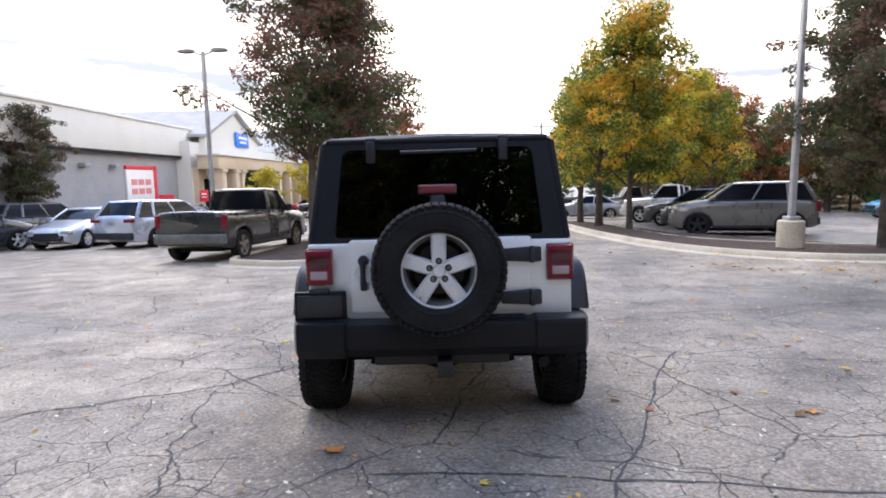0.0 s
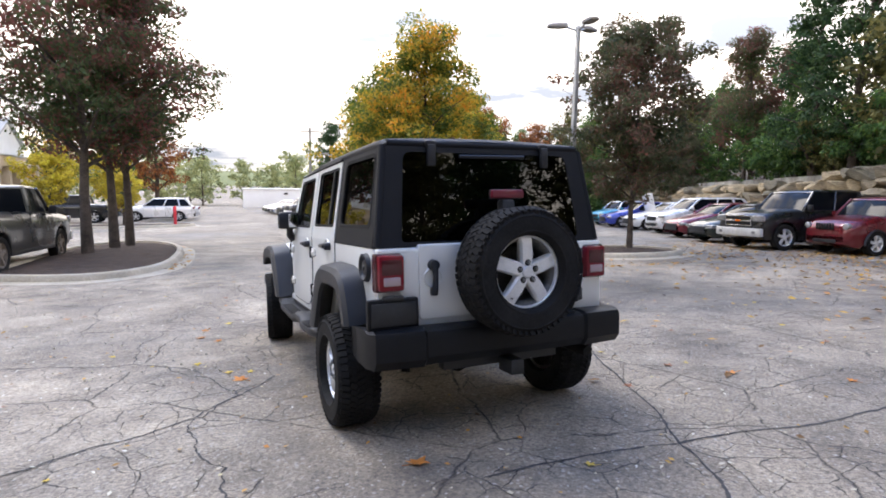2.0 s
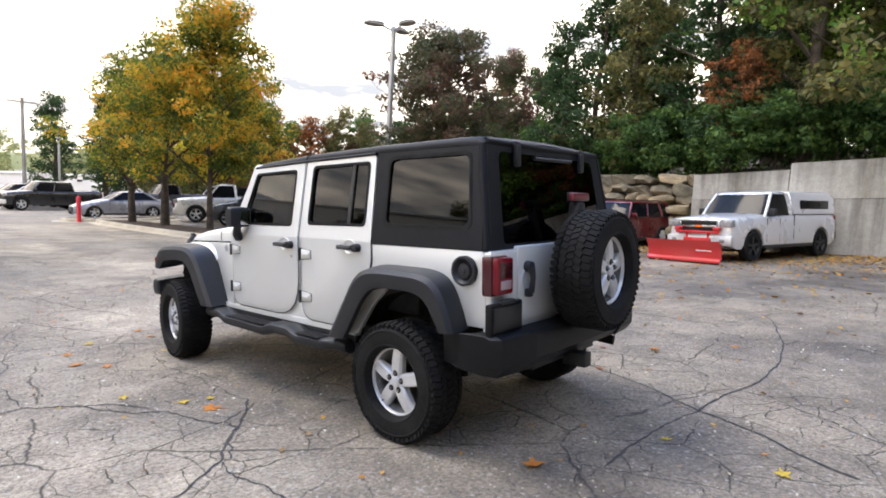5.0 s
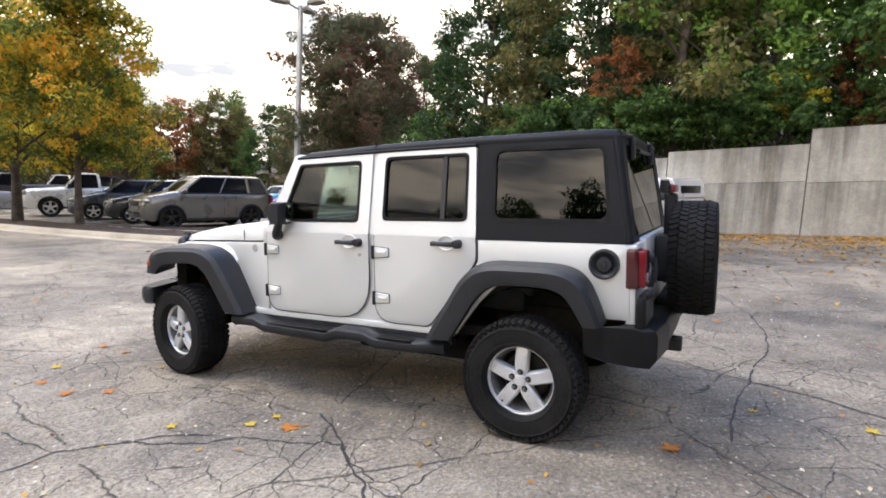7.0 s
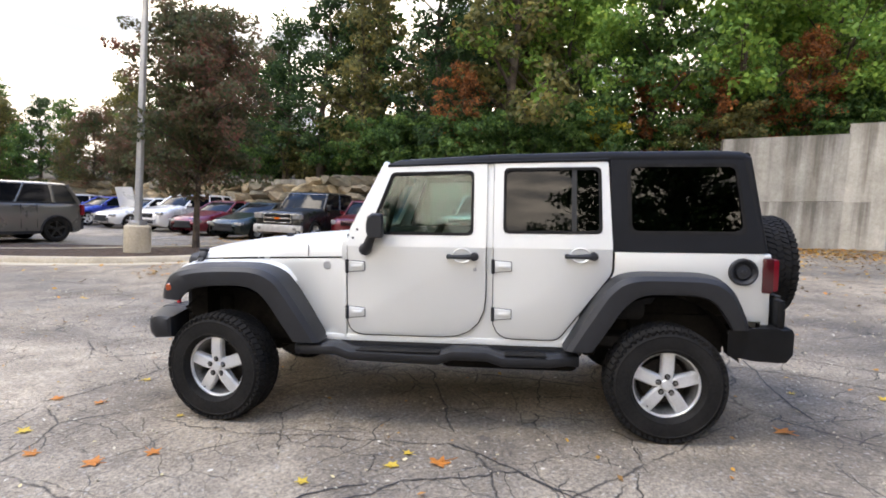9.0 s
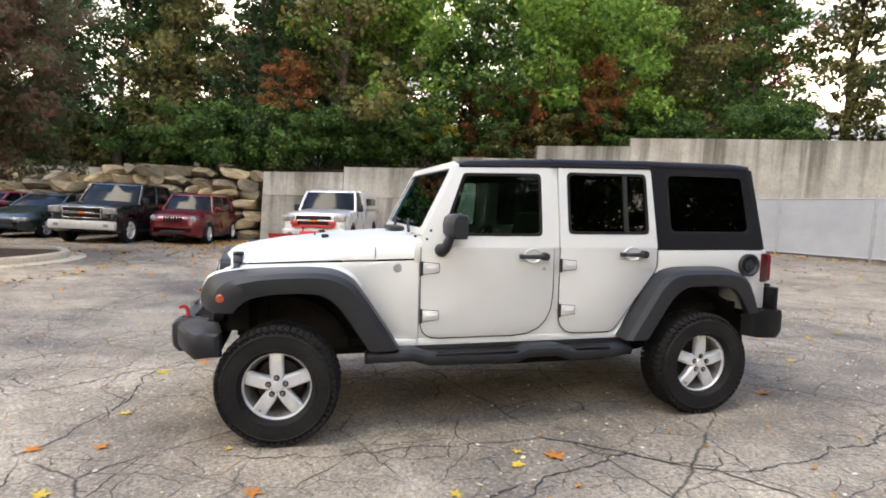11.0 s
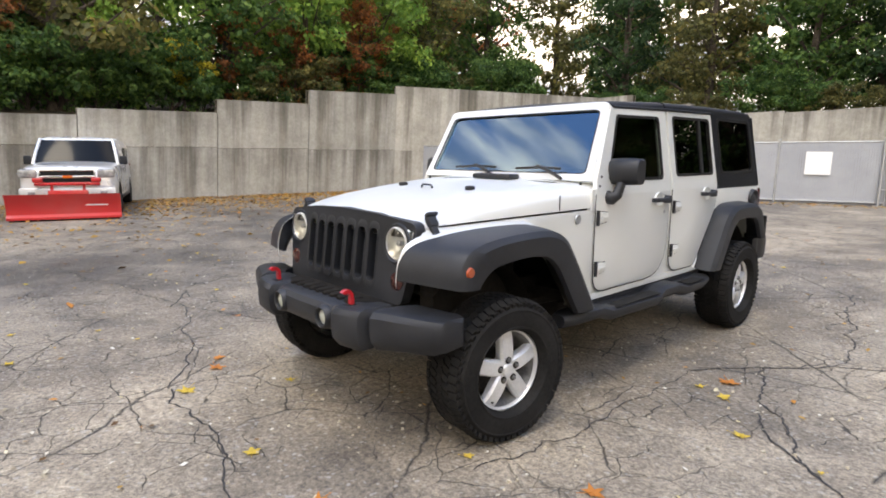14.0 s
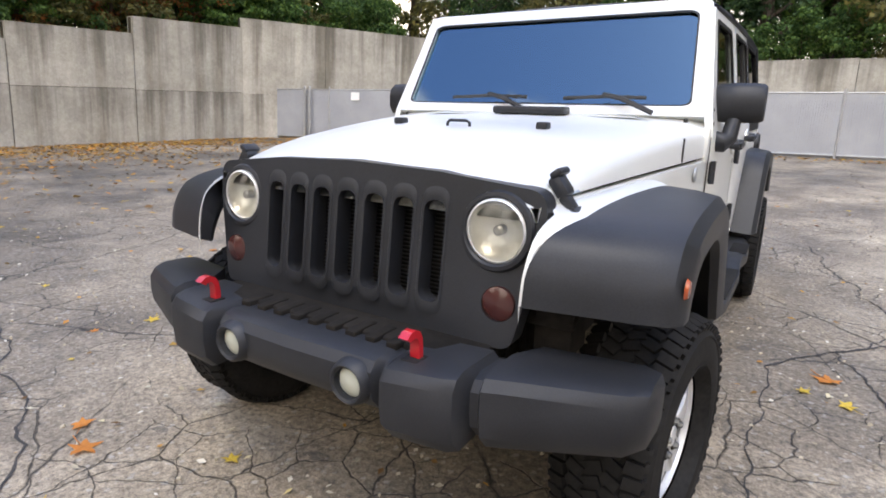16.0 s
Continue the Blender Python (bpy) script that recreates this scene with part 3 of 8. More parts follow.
ground = tagged(part("ground", ground_sheet(), M["asphalt"]), "worn cracked grey asphalt of a sloping car park", "ground", kind="structure")


def crack(points, width, jag, seed, label):
    """A long open or tarred crack that wanders from point to point."""
    r = random.Random(seed)
    line = [V(*p) for p in points]
    for level in range(5):
        out = []
        for p, q in zip(line, line[1:]):
            d = q - p
            out += [p, (p + q) / 2 + V(-d.y, d.x) * r.uniform(-jag, jag)]
        line = out + [line[-1]]
    bm = bmesh.new()
    rows = []
    for k, p in enumerate(line):
        d = (line[min(k + 1, len(line) - 1)] - line[max(k - 1, 0)]).normalized()
        w = width * 0.62 * r.uniform(0.35, 1.0) * (0.3 if k in (0, len(line) - 1) else 1)
        rows.append([bm.verts.new((*(p + V(-d.y, d.x) * s), gz(*p) + 0.004)) for s in (w, -w)])
    for a, b in zip(rows, rows[1:]):
        bm.faces.new((a[0], a[1], b[1], b[0]))
    tagged(part("asphalt_crack", bm, M["tar"]), label, "crack", kind="structure")


TARRED, OPEN = "dark tar-sealed crack across the asphalt", "dark open crack in the worn asphalt"
crack([(2.2, 5.4), (1.45, 4.0), (0.86, 2.86), (0.35, 1.9)], 0.020, 0.05, 1, TARRED)
crack([(-0.4, 2.98), (0.85, 2.86), (1.9, 2.70), (3.5, 2.8), (5.4, 3.4)], 0.018, 0.04, 2, TARRED)
crack([(-3.6, 3.6), (-2.9, 4.05), (-1.75, 4.62), (-1.1, 5.45)], 0.018, 0.07, 3, OPEN)
crack([(-1.75, 4.6), (-1.6, 3.7), (-1.5, 3.0), (-1.3, 2.0)], 0.013, 0.14, 4, OPEN)
crack([(-5.6, 7.3), (-3.8, 6.8), (-2.25, 6.45), (-1.67, 5.8)], 0.014, 0.10, 5, OPEN)
crack([(-2.25, 6.45), (-1.95, 8.3), (-1.5, 9.6)], 0.012, 0.12, 6, OPEN)
crack([(1.2, 5.75), (2.2, 5.4), (3.4, 5.0), (4.4, 4.8), (6.8, 4.1)], 0.012, 0.10, 7, OPEN)
crack([(-0.8, 8.5), (0.33, 8.15), (1.6, 7.75), (4.0, 7.5), (6.0, 7.9)], 0.012, 0.12, 8, OPEN)
crack([(-2.1, 6.3), (-1.6, 5.62), (-1.43, 4.97), (-1.7, 4.6)], 0.014, 0.14, 9, OPEN)
crack([(-1.1, 5.45), (-1.12, 6.5), (-1.0, 7.4)], 0.009, 0.14, 10, OPEN)


def catmull(pts, n=6, closed=True):
    out, k = [], len(pts)
    for i in range(k if closed else k - 1):
        p = [V(*pts[(i + j) % k]) if closed else V(*pts[max(0, min(k - 1, i + j))]) for j in (-1, 0, 1, 2)]
        for s in range(n):
            t = s / n
            out.append(0.5 * (2 * p[1] + (p[2] - p[0]) * t + (2 * p[0] - 5 * p[1] + 4 * p[2] - p[3]) * t * t + (3 * p[1] - p[0] - 3 * p[2] + p[3]) * t ** 3))
    return out if closed else out + [V(*pts[-1])]


def inset(loop, d):
    n, out = len(loop), []
    for i in range(n):
        t = (loop[(i + 1) % n] - loop[i - 1]).normalized()
        out.append(loop[i] + V(-t.y, t.x) * d)
    return out


def island(pts, label):
    """A planting island: concrete kerb sections round a mound of bark mulch. Points run anticlockwise."""
    loop = catmull(pts, 7)
    home = thing("planting_island", Matrix.Identity(4), label, "planting island", kind="structure")
    profile = [(-0.32, 0.004), (-0.02, 0.012), (0.0, 0.02), (0.02, 0.11), (0.05, 0.14), (0.15, 0.15), (0.18, 0.14), (0.19, 0.02)]
    rows = [[V(p.x, p.y, gz(p.x, p.y) + z) for p in inset(loop, d)] for d, z in profile]
    n, step = len(loop), 5
    for a in range(0, n, step):
        ids = [(a + k) % n for k in range(min(step, n - a) + 1)]
        ring = []
        for c, i in enumerate(ids):
            col = [row[i].copy() for row in rows]
            if c == 0:
                nxt = [row[ids[1]] for row in rows]
                col = [p.lerp(q, 0.012) for p, q in zip(col, nxt)]
            ring.append(col + [col[-1] + V(0, 0, -0.1), col[0] + V(0, 0, -0.1)])
        part("kerb", rings(bmesh.new(), ring, True, True), M["kerb"], home)
    bm = bmesh.new()
    inner = inset(loop, 0.16)
    mid = sum(inner, V(0, 0)) / n
    loops = []
    for f, h in ((1.0, 0.08), (0.8, 0.11), (0.55, 0.13), (0.3, 0.14), (0.08, 0.145)):
        loops.append([V(*(mid + (p - mid) * f), 0) for p in inner])
        for p in loops[-1]:
            p.z = gz(p.x, p.y) + h + 0.03 * noise.noise(V(p.x * 2, p.y * 2, 0))
    rings(bm, loops, True, False)
    bm.verts.ensure_lookup_table()
    bm.faces.new([bm.verts[i] for i in range(len(bm.verts) - n, len(bm.verts))])
    part("mulch", bm, M["mulch"], home, "dark brown bark mulch")
    return home


island([(-5.5, 14.6), (-4.6, 13.6), (-3.3, 13.4), (-2.3, 14.6), (-1.9, 17.0), (-1.9, 20.5), (-2.6, 22.8), (-4.0, 23.2), (-5.0, 21.5), (-5.4, 18.0)],
       "pale concrete kerb round a brown bark mulch island with three trees")
island([(6.0, 30.5), (5.75, 26.0), (5.75, 21.0), (6.1, 16.8), (7.0, 14.0), (8.5, 12.5), (10.3, 12.1), (11.6, 12.8), (11.3, 14.2), (9.6, 15.6), (8.2, 17.2), (7.6, 20.0), (7.7, 26.0), (7.6, 30.5), (6.9, 32.0)],
       "long curved concrete kerb round brown mulch with maples")
island([(-13, 37.0), (-8.0, 36.2), (-3.0, 36.6), (-1.3, 37.6), (-2.2, 39.2), (-8.0, 39.4), (-13, 39.4)], "far planting island with concrete kerb and small trees")
island([(5.2, 31.6), (7.5, 31.0), (10.5, 32.6), (10.0, 34.0), (7.0, 33.2), (5.4, 33.0)], "small kerbed island end beside a red bollard")


# ---- retaining wall of concrete panels ----
def wall_panel(home, a, b, tops, thick=0.32):
    """One cast panel from a to b (plan points), its top running between two heights, with a cold joint across it."""
    a, b = V(*a), V(*b)
    d = (b - a).normalized()
    n = V(d.y, -d.x) * thick
    a, b = a + d * 0.01, b - d * 0.01
    base = [gz(*a) - 0.4, gz(*b) - 0.4]
    seam = [gz(*a) + 1.75, gz(*b) + 1.80]
    count = max(1, round((b - a).length / 4.0))
    for row, (lo, hi) in enumerate(((base, [s - 0.006 for s in seam]), ([s + 0.006 for s in seam], tops))):
        for k in range(count):
            bm = bmesh.new()
            push = n * form_rng.uniform(-0.02, 0.02)
            f = [k / count + 0.0012, (k + 1) / count - 0.0012]
            r = bmesh.ops.create_cube(bm, size=1)
            for v in r["verts"]:
                t = f[0 if v.co.x < 0 else 1]
                p = a + (b - a) * t + (n if v.co.y > 0 else push)
                ends = hi if v.co.z > 0 else lo
                v.co = V(p.x, p.y, ends[0] + (ends[1] - ends[0]) * t)
            bmesh.ops.bevel(bm, geom=list({e for v in r["verts"] for e in v.link_edges}), offset=0.005, segments=1, affect="EDGES", clamp_overlap=True)
            part("panel", bm, M["concrete"], home)
    p, q = a + n * 0.15, b + n * 0.15
    bm = rings(bmesh.new(), [[V(u.x, u.y, z0), V(u.x, u.y, z1 - 0.03), V(u.x + n.x * 0.5, u.y + n.y * 0.5, z1 - 0.03), V(u.x + n.x * 0.5, u.y + n.y * 0.5, z0)] for u, z0, z1 in ((p, base[0], tops[0]), (q, base[1], tops[1]))])
    part("wall_core", bm, M["bank"], home)


form_rng = random.Random(19)
wall_east = thing("wall_east", Matrix.Identity(4), "stepped cast concrete retaining wall with dark rain streaks", "retaining wall", kind="structure")
for a, b, t in [((18.6, 1.10), (18.6, 5.45), (3.29, 2.94)), ((18.6, 5.45), (18.6, 8.45), (2.73, 2.48)), ((18.6, -2.58), (18.6, 1.10), (4.06, 3.77)), ((18.6, -7.08), (18.6, -2.58), (5.05, 4.61)),
                ((17.1, -10.3), (18.6, -7.08), (5.55, 5.40)), ((15.6, -13.5), (17.1, -10.3), (5.68, 5.55)), ((14.0, -16.7), (15.6, -13.5), (5.80, 5.68))]:
    wall_panel(wall_east, b, a, (t[1], t[0]))
wall_south = thing("wall_south", Matrix.Identity(4), "stained concrete retaining wall behind the grey fence", "retaining wall", kind="structure")
for x1, x0, t1, t0 in [(14.0, 11.9, 5.75, 5.8), (11.9, 9.0, 5.15, 5.2), (9.0, 5.2, 4.62, 4.66), (5.2, 1.4, 4.58, 4.62), (1.4, -2.4, 4.56, 4.58), (-2.4, -6.2, 4.55, 4.56), (-6.2, -10.0, 4.5, 4.55), (-10.0, -14.0, 4.5, 4.5)]:
    wall_panel(wall_south, (x1, -16.7), (x0, -16.7), (t1, t0))


# ---- wooded bank behind the walls ----
def bank_z(x, y):
    """Height of the wooded bank that the walls and boulders hold back."""
    top = 2.2 + 0.11 * max(-1.0, min(25.0, 8.4 - y)) + 0.4
    if y > 8.4:
        top = max(gz(x, y) + 0.4, 2.35 - 0.075 * (y - 8.4))
    return top + 0.10 * max(0.0, x - 20)


def boulder_x(y):
    """Plan line of the boulder wall, which swings out behind the parked row."""
    return 18.85 + 0.13 * (min(y, 11.0) - 8.4) + 0.42 * max(0.0, min(y, 30.0) - 11.0) + 0.12 * max(0.0, y - 30.0)


def bank_sheet():
    bm = bmesh.new()
    rows = []
    for y in np.arange(-16, 75, 3.0):
        edge = 18.95 if y > -7 else 18.95 - (-7 - y) * 0.48
        if y > 8.5:
            edge = boulder_x(y) + 1.1
        foot = [bm.verts.new((edge - 0.02, y, gz(edge, y) - 0.3))]
        rows.append(foot + [bm.verts.new((edge + d, y, bank_z(edge + d, y) - (0.35 if d == 0 else 0) + 0.25 * noise.noise(V(edge + d, y, 3)))) for d in (0, 1.5, 4, 8, 14, 22, 32, 45, 70, 110)])
    for a, b in zip(rows, rows[1:]):
        for i in range(len(a) - 1):
            bm.faces.new((a[i], a[i + 1], b[i + 1], b[i]))
    rows = []
    for x in np.arange(-40, 62, 3.0):
        rows.append([bm.verts.new((x, -17.05 - d, (4.3 if x < 9 else 5.0) + 0.08 * d + 0.2 * noise.noise(V(x, d, 7)))) for d in (0, 1.5, 4, 8, 14, 25, 45, 90)])
    for a, b in zip(rows, rows[1:]):
        for i in range(len(a) - 1):
            bm.faces.new((a[i], a[i + 1], b[i + 1], b[i]))
    return bm


tagged(part("bank", bank_sheet(), M["bank"]), "dark leaf-covered wooded bank above the walls", "bank", kind="structure")


# ---- boulder wall ----
def boulder_mesh(seed):
    rng = random.Random(seed)
    bm = bmesh.new()
    bmesh.ops.create_icosphere(bm, subdivisions=3, radius=1)
    off = V(rng.uniform(0, 50), rng.uniform(0, 50), rng.uniform(0, 50))
    cuts = []
    for _ in range(9):
        d = V(rng.gauss(0, 1), rng.gauss(0, 1), rng.gauss(0, 1)).normalized()
        cuts.append((d, rng.uniform(0.56, 0.86)))
    for v in bm.verts:
        p = v.co.copy()
        q = p.lerp(V(*(math.copysign(abs(c) ** 0.26, c) for c in p)), 0.78) * (0.86 + 0.16 * noise.noise(p * 1.1 + off))
        for d, h in cuts:
            over = q.dot(d) - h
            if over > 0:
                q -= d * over * 0.95
        v.co = q * (1 + 0.05 * noise.noise(p * 3.5 + off) + 0.025 * noise.noise(p * 8 + off))
    finish(bm, 24)
    me = bpy.data.meshes.new("boulder")
    bm.to_mesh(me)
    bm.free()
    me.materials.append(M["rock"])
    return me


boulder_meshes = [boulder_mesh(k) for k in range(14)]
wall_boulders = thing("wall_boulders", Matrix.Identity(4), "stacked wall of large tan boulders", "boulder wall", kind="structure")
rng = random.Random(5)
for tier in range(7):
    s = 8.42 + 0.25 * (tier % 2)
    while s < 46:
        w = rng.uniform(0.48, 1.15) if s < 24 else rng.uniform(0.8, 1.5)
        x = boulder_x(s) + tier * 0.11
        z = gz(x, s) + 0.18 + tier * 0.385
        if z < bank_z(x + 1, s) + (0.20 if s < 14 else -0.1):
            ob = new("boulder", rng.choice(boulder_meshes))
            ob.parent = wall_boulders
            ob.matrix_basis = Matrix.Translation((x + rng.uniform(-0.10, 0.08), s + w / 2, z + rng.uniform(-0.05, 0.05))) @ pose(0, 0, 0, rng.uniform(-7, 7), rng.uniform(-7, 7), rng.uniform(-9, 9)) @ Matrix.Diagonal((0.50, w * 0.64, 0.250 * rng.uniform(0.94, 1.22), 1))
        s += w * 0.98


wall_far = thing("wall_far", Matrix.Identity(4), "long shaded concrete wall above the boulders", "retaining wall", kind="structure")
for k in range(9):
    y0, y1 = 12.2 + 4.0 * k, 16.2 + 4.0 * k
    x0, x1 = boulder_x(y0) + 1.7, boulder_x(y1) + 1.7
    wall_panel(wall_far, (x1, y1), (x0, y0), (bank_z(x1, y1) + 0.12, bank_z(x0, y0) + 0.12))


# ---- slatted fence ----
def fence_run(points, label):
    home = thing("fence", Matrix.Identity(4), label, "fence", kind="structure")
    H = 1.93
    for a, b in zip(points, points[1:]):
        a, b = V(*a), V(*b)
        d = (b - a)
        n = max(1, round(d.length / 3.0))
        for k in range(n):
            p, q = a + d * (k / n), a + d * ((k + 1) / n)
            u = (q - p).normalized()
            w = V(u.y, -u.x)
            zp, zq = gz(*p) + 0.07, gz(*q) + 0.07
            bm = bmesh.new()
            m = 44
            for i in range(m):
                c0, c1 = p + (q - p) * ((i + 0.04) / m), p + (q - p) * ((i + 0.96) / m)
                z = zp + (zq - zp) * (i + 0.5) / m
                rings(bm, [[V(c.x - w.x * s * 0.006, c.y - w.y * s * 0.006, zz) for c, s in ((c0, 0), (c0, 1), (c1, 1), (c1, 0))] for zz in (z, z + H)])
            part("slat_panel", bm, M["slats"], home)
            bm = bmesh.new()
            for h in (0.03, H - 0.02):
                tube(bm, [V(p.x, p.y, zp + h), V(q.x, q.y, zq + h)], 0.022, 8)
            part("rail", bm, M["steel"], home)
            part("post", tube(bmesh.new(), [V(p.x, p.y, zp - 0.3), V(p.x, p.y, zp + H + 0.10)], 0.035, 10), M["steel"], home)
    return home


def gate_post(x, y):
    home = thing("gate_post", upright(x, y), "pair of galvanised gate posts with hinges in the grey fence", "gate post")
    for dx in (-0.13, 0.13):
        bm = tube(bmesh.new(), [V(dx, 0.09, -0.3), V(dx, 0.09, 2.06)], 0.05, 12)
        lathe(bm, [(0.0, 2.10), (0.045, 2.09), (0.06, 2.05)], 12, Matrix.Translation((dx, 0.09, 0)) @ pose(0, 0, 0, 0, -90, 0))
        part("post", bm, M["steel"], home)
    for z in (0.5, 1.75):
        part("hinge", boxes(((0, 0.10, z), (0.34, 0.05, 0.06)), bevel=0.01), M["steel"], home)


FENCE = [(18.25, -8.1), (1.0, -12.75), (-14.0, -13.1)]
fence_run(FENCE, "grey privacy slat fence on galvanised posts below the wall")
gate_post(1.0, -12.66)
gate_post(16.2, -8.56)


def fence_sign(s, z, w, h, label):
    a, b = V(*FENCE[0]), V(*FENCE[1])
    if s > 1:
        a, b, s = V(*FENCE[1]), V(*FENCE[2]), s - 1
    p = a + (b - a) * s
    u = (b - a).normalized()
    home = tagged(part("sign", plate(rpoly([(-w / 2, -h / 2, 0.02), (w / 2, -h / 2, 0.02), (w / 2, h / 2, 0.02), (-w / 2, h / 2, 0.02)]), lambda i, j: V(i, 0, j), (0, -0.012, 0)), M["white"],
                       loc=Matrix.Translation((p.x + u.y * 0.05, p.y - u.x * 0.05, gz(*p) + z)) @ pose(0, 0, 0, 0, 0, math.degrees(atan2(u.y, u.x)))), label, "sign")
    return home


fence_sign(0.687, 1.22, 0.72, 0.74, "blank white sheet fixed to the grey fence")
fence_sign(0.897, 1.30, 0.72, 0.74, "blank white sheet fixed to the grey fence")
small_sign = fence_sign(0.232, 1.72, 0.36, 0.30, "small white notice with grey lines on the fence")
for dz in (-0.06, 0.0, 0.06):
    part("bar", boxes(((0, 0.004, dz), (0.26, 0.004, 0.02))), M["grey_block"], small_sign)


# ---- buildings ----
def building():
    home = thing("store_building", Matrix.Identity(4), "long grey block building with pale fascia and gabled tan entrance", "building")
    z0 = -2.2
    part("wall", boxes(((-24.0, 28.0, (z0 + 3.55) / 2), (11.0, 27.0, 3.55 - z0))), M["grey_block"], home, "grey painted block wall")
    bm = boxes(((-23.9, 28.0, 4.55), (11.5, 27.6, 1.95)), bevel=0.03)
    box(bm, (-24, 28, 5.56), (11.9, 28.0, 0.14), 0.03)
    part("fascia", bm, M["pale_siding"], home, "pale ribbed metal fascia")
    part("soffit_trim", boxes(((-18.18, 28.0, 3.52), (0.2, 27.4, 0.16)), bevel=0.02), M["seam"], home)
    door = part("service_door", boxes(((-18.46, 35.0, 0.75), (0.14, 3.1, 3.7)), bevel=0.02), M["white"], home, "white roller door with faded red writing bars")
    part("door_frame", boxes(((-18.44, 36.72, 0.85), (0.2, 0.34, 4.0)), ((-18.44, 35.1, 2.72), (0.2, 3.4, 0.22)), bevel=0.02), M["sign_red"], home, "red painted door surround")
    for z in (1.85, 1.3):
        for k in range(3):
            part("bar", boxes(((-18.37, 34.2 + k * 0.8, z), (0.02, 0.62, 0.34))), M["bars_pink"], door)
    for y in (25.5, 29.5, 32.2):
        part("wall_light", boxes(((-18.3, y, 2.75), (0.4, 0.5, 0.22)), bevel=0.05), M["grey_block"], home)
    bm = tube(bmesh.new(), [V(-18.3, 26.6, 2.3), V(-17.9, 26.6, 2.75), V(-17.9, 26.6, 3.1)], 0.35, 12)
    part("vent_duct", bm, M["steel"], home, "pale curved metal vent duct")

    def gable(y0, y1, x0, ze, za, sign):
        yc = (y0 + y1) / 2
        out = [(y0, z0), (y1, z0), (y1, ze), (yc, za), (y0, ze)]
        part("gable_wall", plate([V(*p) for p in out], lambda a, b: V(x0, a, b), (-0.5, 0, 0)), M["pale_siding"], home, "pale gabled front")
        bm = bmesh.new()
        for s in (-1, 1):
            ye = yc + s * (y1 - y0 + 0.8) / 2
            zz = ze - (za - ze) * 0.8 / (y1 - y0)
            rings(bm, [[V(x, yc, za + 0.05), V(x, ye, zz + 0.05), V(x, ye, zz + 0.25), V(x, yc, za + 0.28)] for x in (x0 + 0.35, x0 - 11)])
        part("roof", bm, M["roof_grey"], home, "pale grey pitched roof")
        if sign:
            s_ob = part("sign", boxes(((x0 + 0.12, yc + 1.4, ze + 0.1), (0.16, 2.9, 1.15)), bevel=0.03), M["sign_blue"], home, "blue sign with white writing bars")
            for dz, wd in ((0.28, 2.0), (-0.08, 1.5)):
                part("bar", boxes(((x0 + 0.22, yc + 1.4, ze + dz), (0.03, wd, 0.2))), M["bars_white"], s_ob)

    gable(41.6, 53.0, -17.0, 5.1, 7.3, True)
    gable(63.0, 73.0, -17.0, 4.9, 7.2, False)
    part("wall", boxes(((-22.5, 58.0, (z0 + 4.6) / 2), (10.0, 36.0, 4.6 - z0))), M["pale_siding"], home)
    part("porch_beam", boxes(((-16.2, 58.0, 3.15), (1.5, 36.4, 0.9)), bevel=0.03), M["tan_stucco"], home, "tan porch beam")
    part("porch_cornice", boxes(((-16.15, 58.0, 3.68), (1.8, 36.8, 0.16)), bevel=0.03), M["pale_siding"], home)
    part("porch_recess", boxes(((-17.3, 58.0, 0.3), (0.4, 35.5, 5.0))), M["tan_stucco"], home)
    for y in (40.6, 43.2, 44.6, 49.6, 51.6, 54.5, 58.0, 61.5, 65.0, 68.5, 72.0):
        bm = boxes(((-15.8, y, (z0 + 2.7) / 2), (0.75, 0.75, 2.7 - z0)), bevel=0.03)
        box(bm, (-15.8, y, 2.55), (0.95, 0.95, 0.22), 0.03)
        box(bm, (-15.8, y, -0.9), (0.95, 0.95, 0.7), 0.03)
        part("column", bm, M["tan_stucco"], home, "square tan column")
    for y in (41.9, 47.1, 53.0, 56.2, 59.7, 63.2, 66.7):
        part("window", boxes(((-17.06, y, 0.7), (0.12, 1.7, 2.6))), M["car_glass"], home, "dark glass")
    # no real opening: a near-black sheet stands in for the doorway's inner shade
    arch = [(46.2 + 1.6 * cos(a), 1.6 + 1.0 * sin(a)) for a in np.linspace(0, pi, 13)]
    part("arch_opening", plate([V(47.8, -1.4)] + [V(*p) for p in arch] + [V(44.6, -1.4)], lambda a, b: V(-15.42, a, b), (-0.06, 0, 0)), M["car_glass"], home, "arched doorway, its shade painted as a dark sheet")


building()


def white_shed():
    home = thing("white_shed", pose(19.5, 97.0, gz(0, 92), 0, 0, -7), "long low white metal building at the end of the lot", "shed")
    part("wall", boxes(((0, 0, 1.35), (25, 8, 2.9)), bevel=0.02), M["white_shed"], home)
    part("roof_edge", boxes(((0, 0, 2.88), (25.4, 8.4, 0.22)), bevel=0.03), M["pale_siding"], home, "cream roof edge")
    for x in (-6, 5):
        part("wall_light", boxes(((x, -4.1, 2.2), (0.6, 0.25, 0.3)), bevel=0.04), M["black"], home)


white_shed()


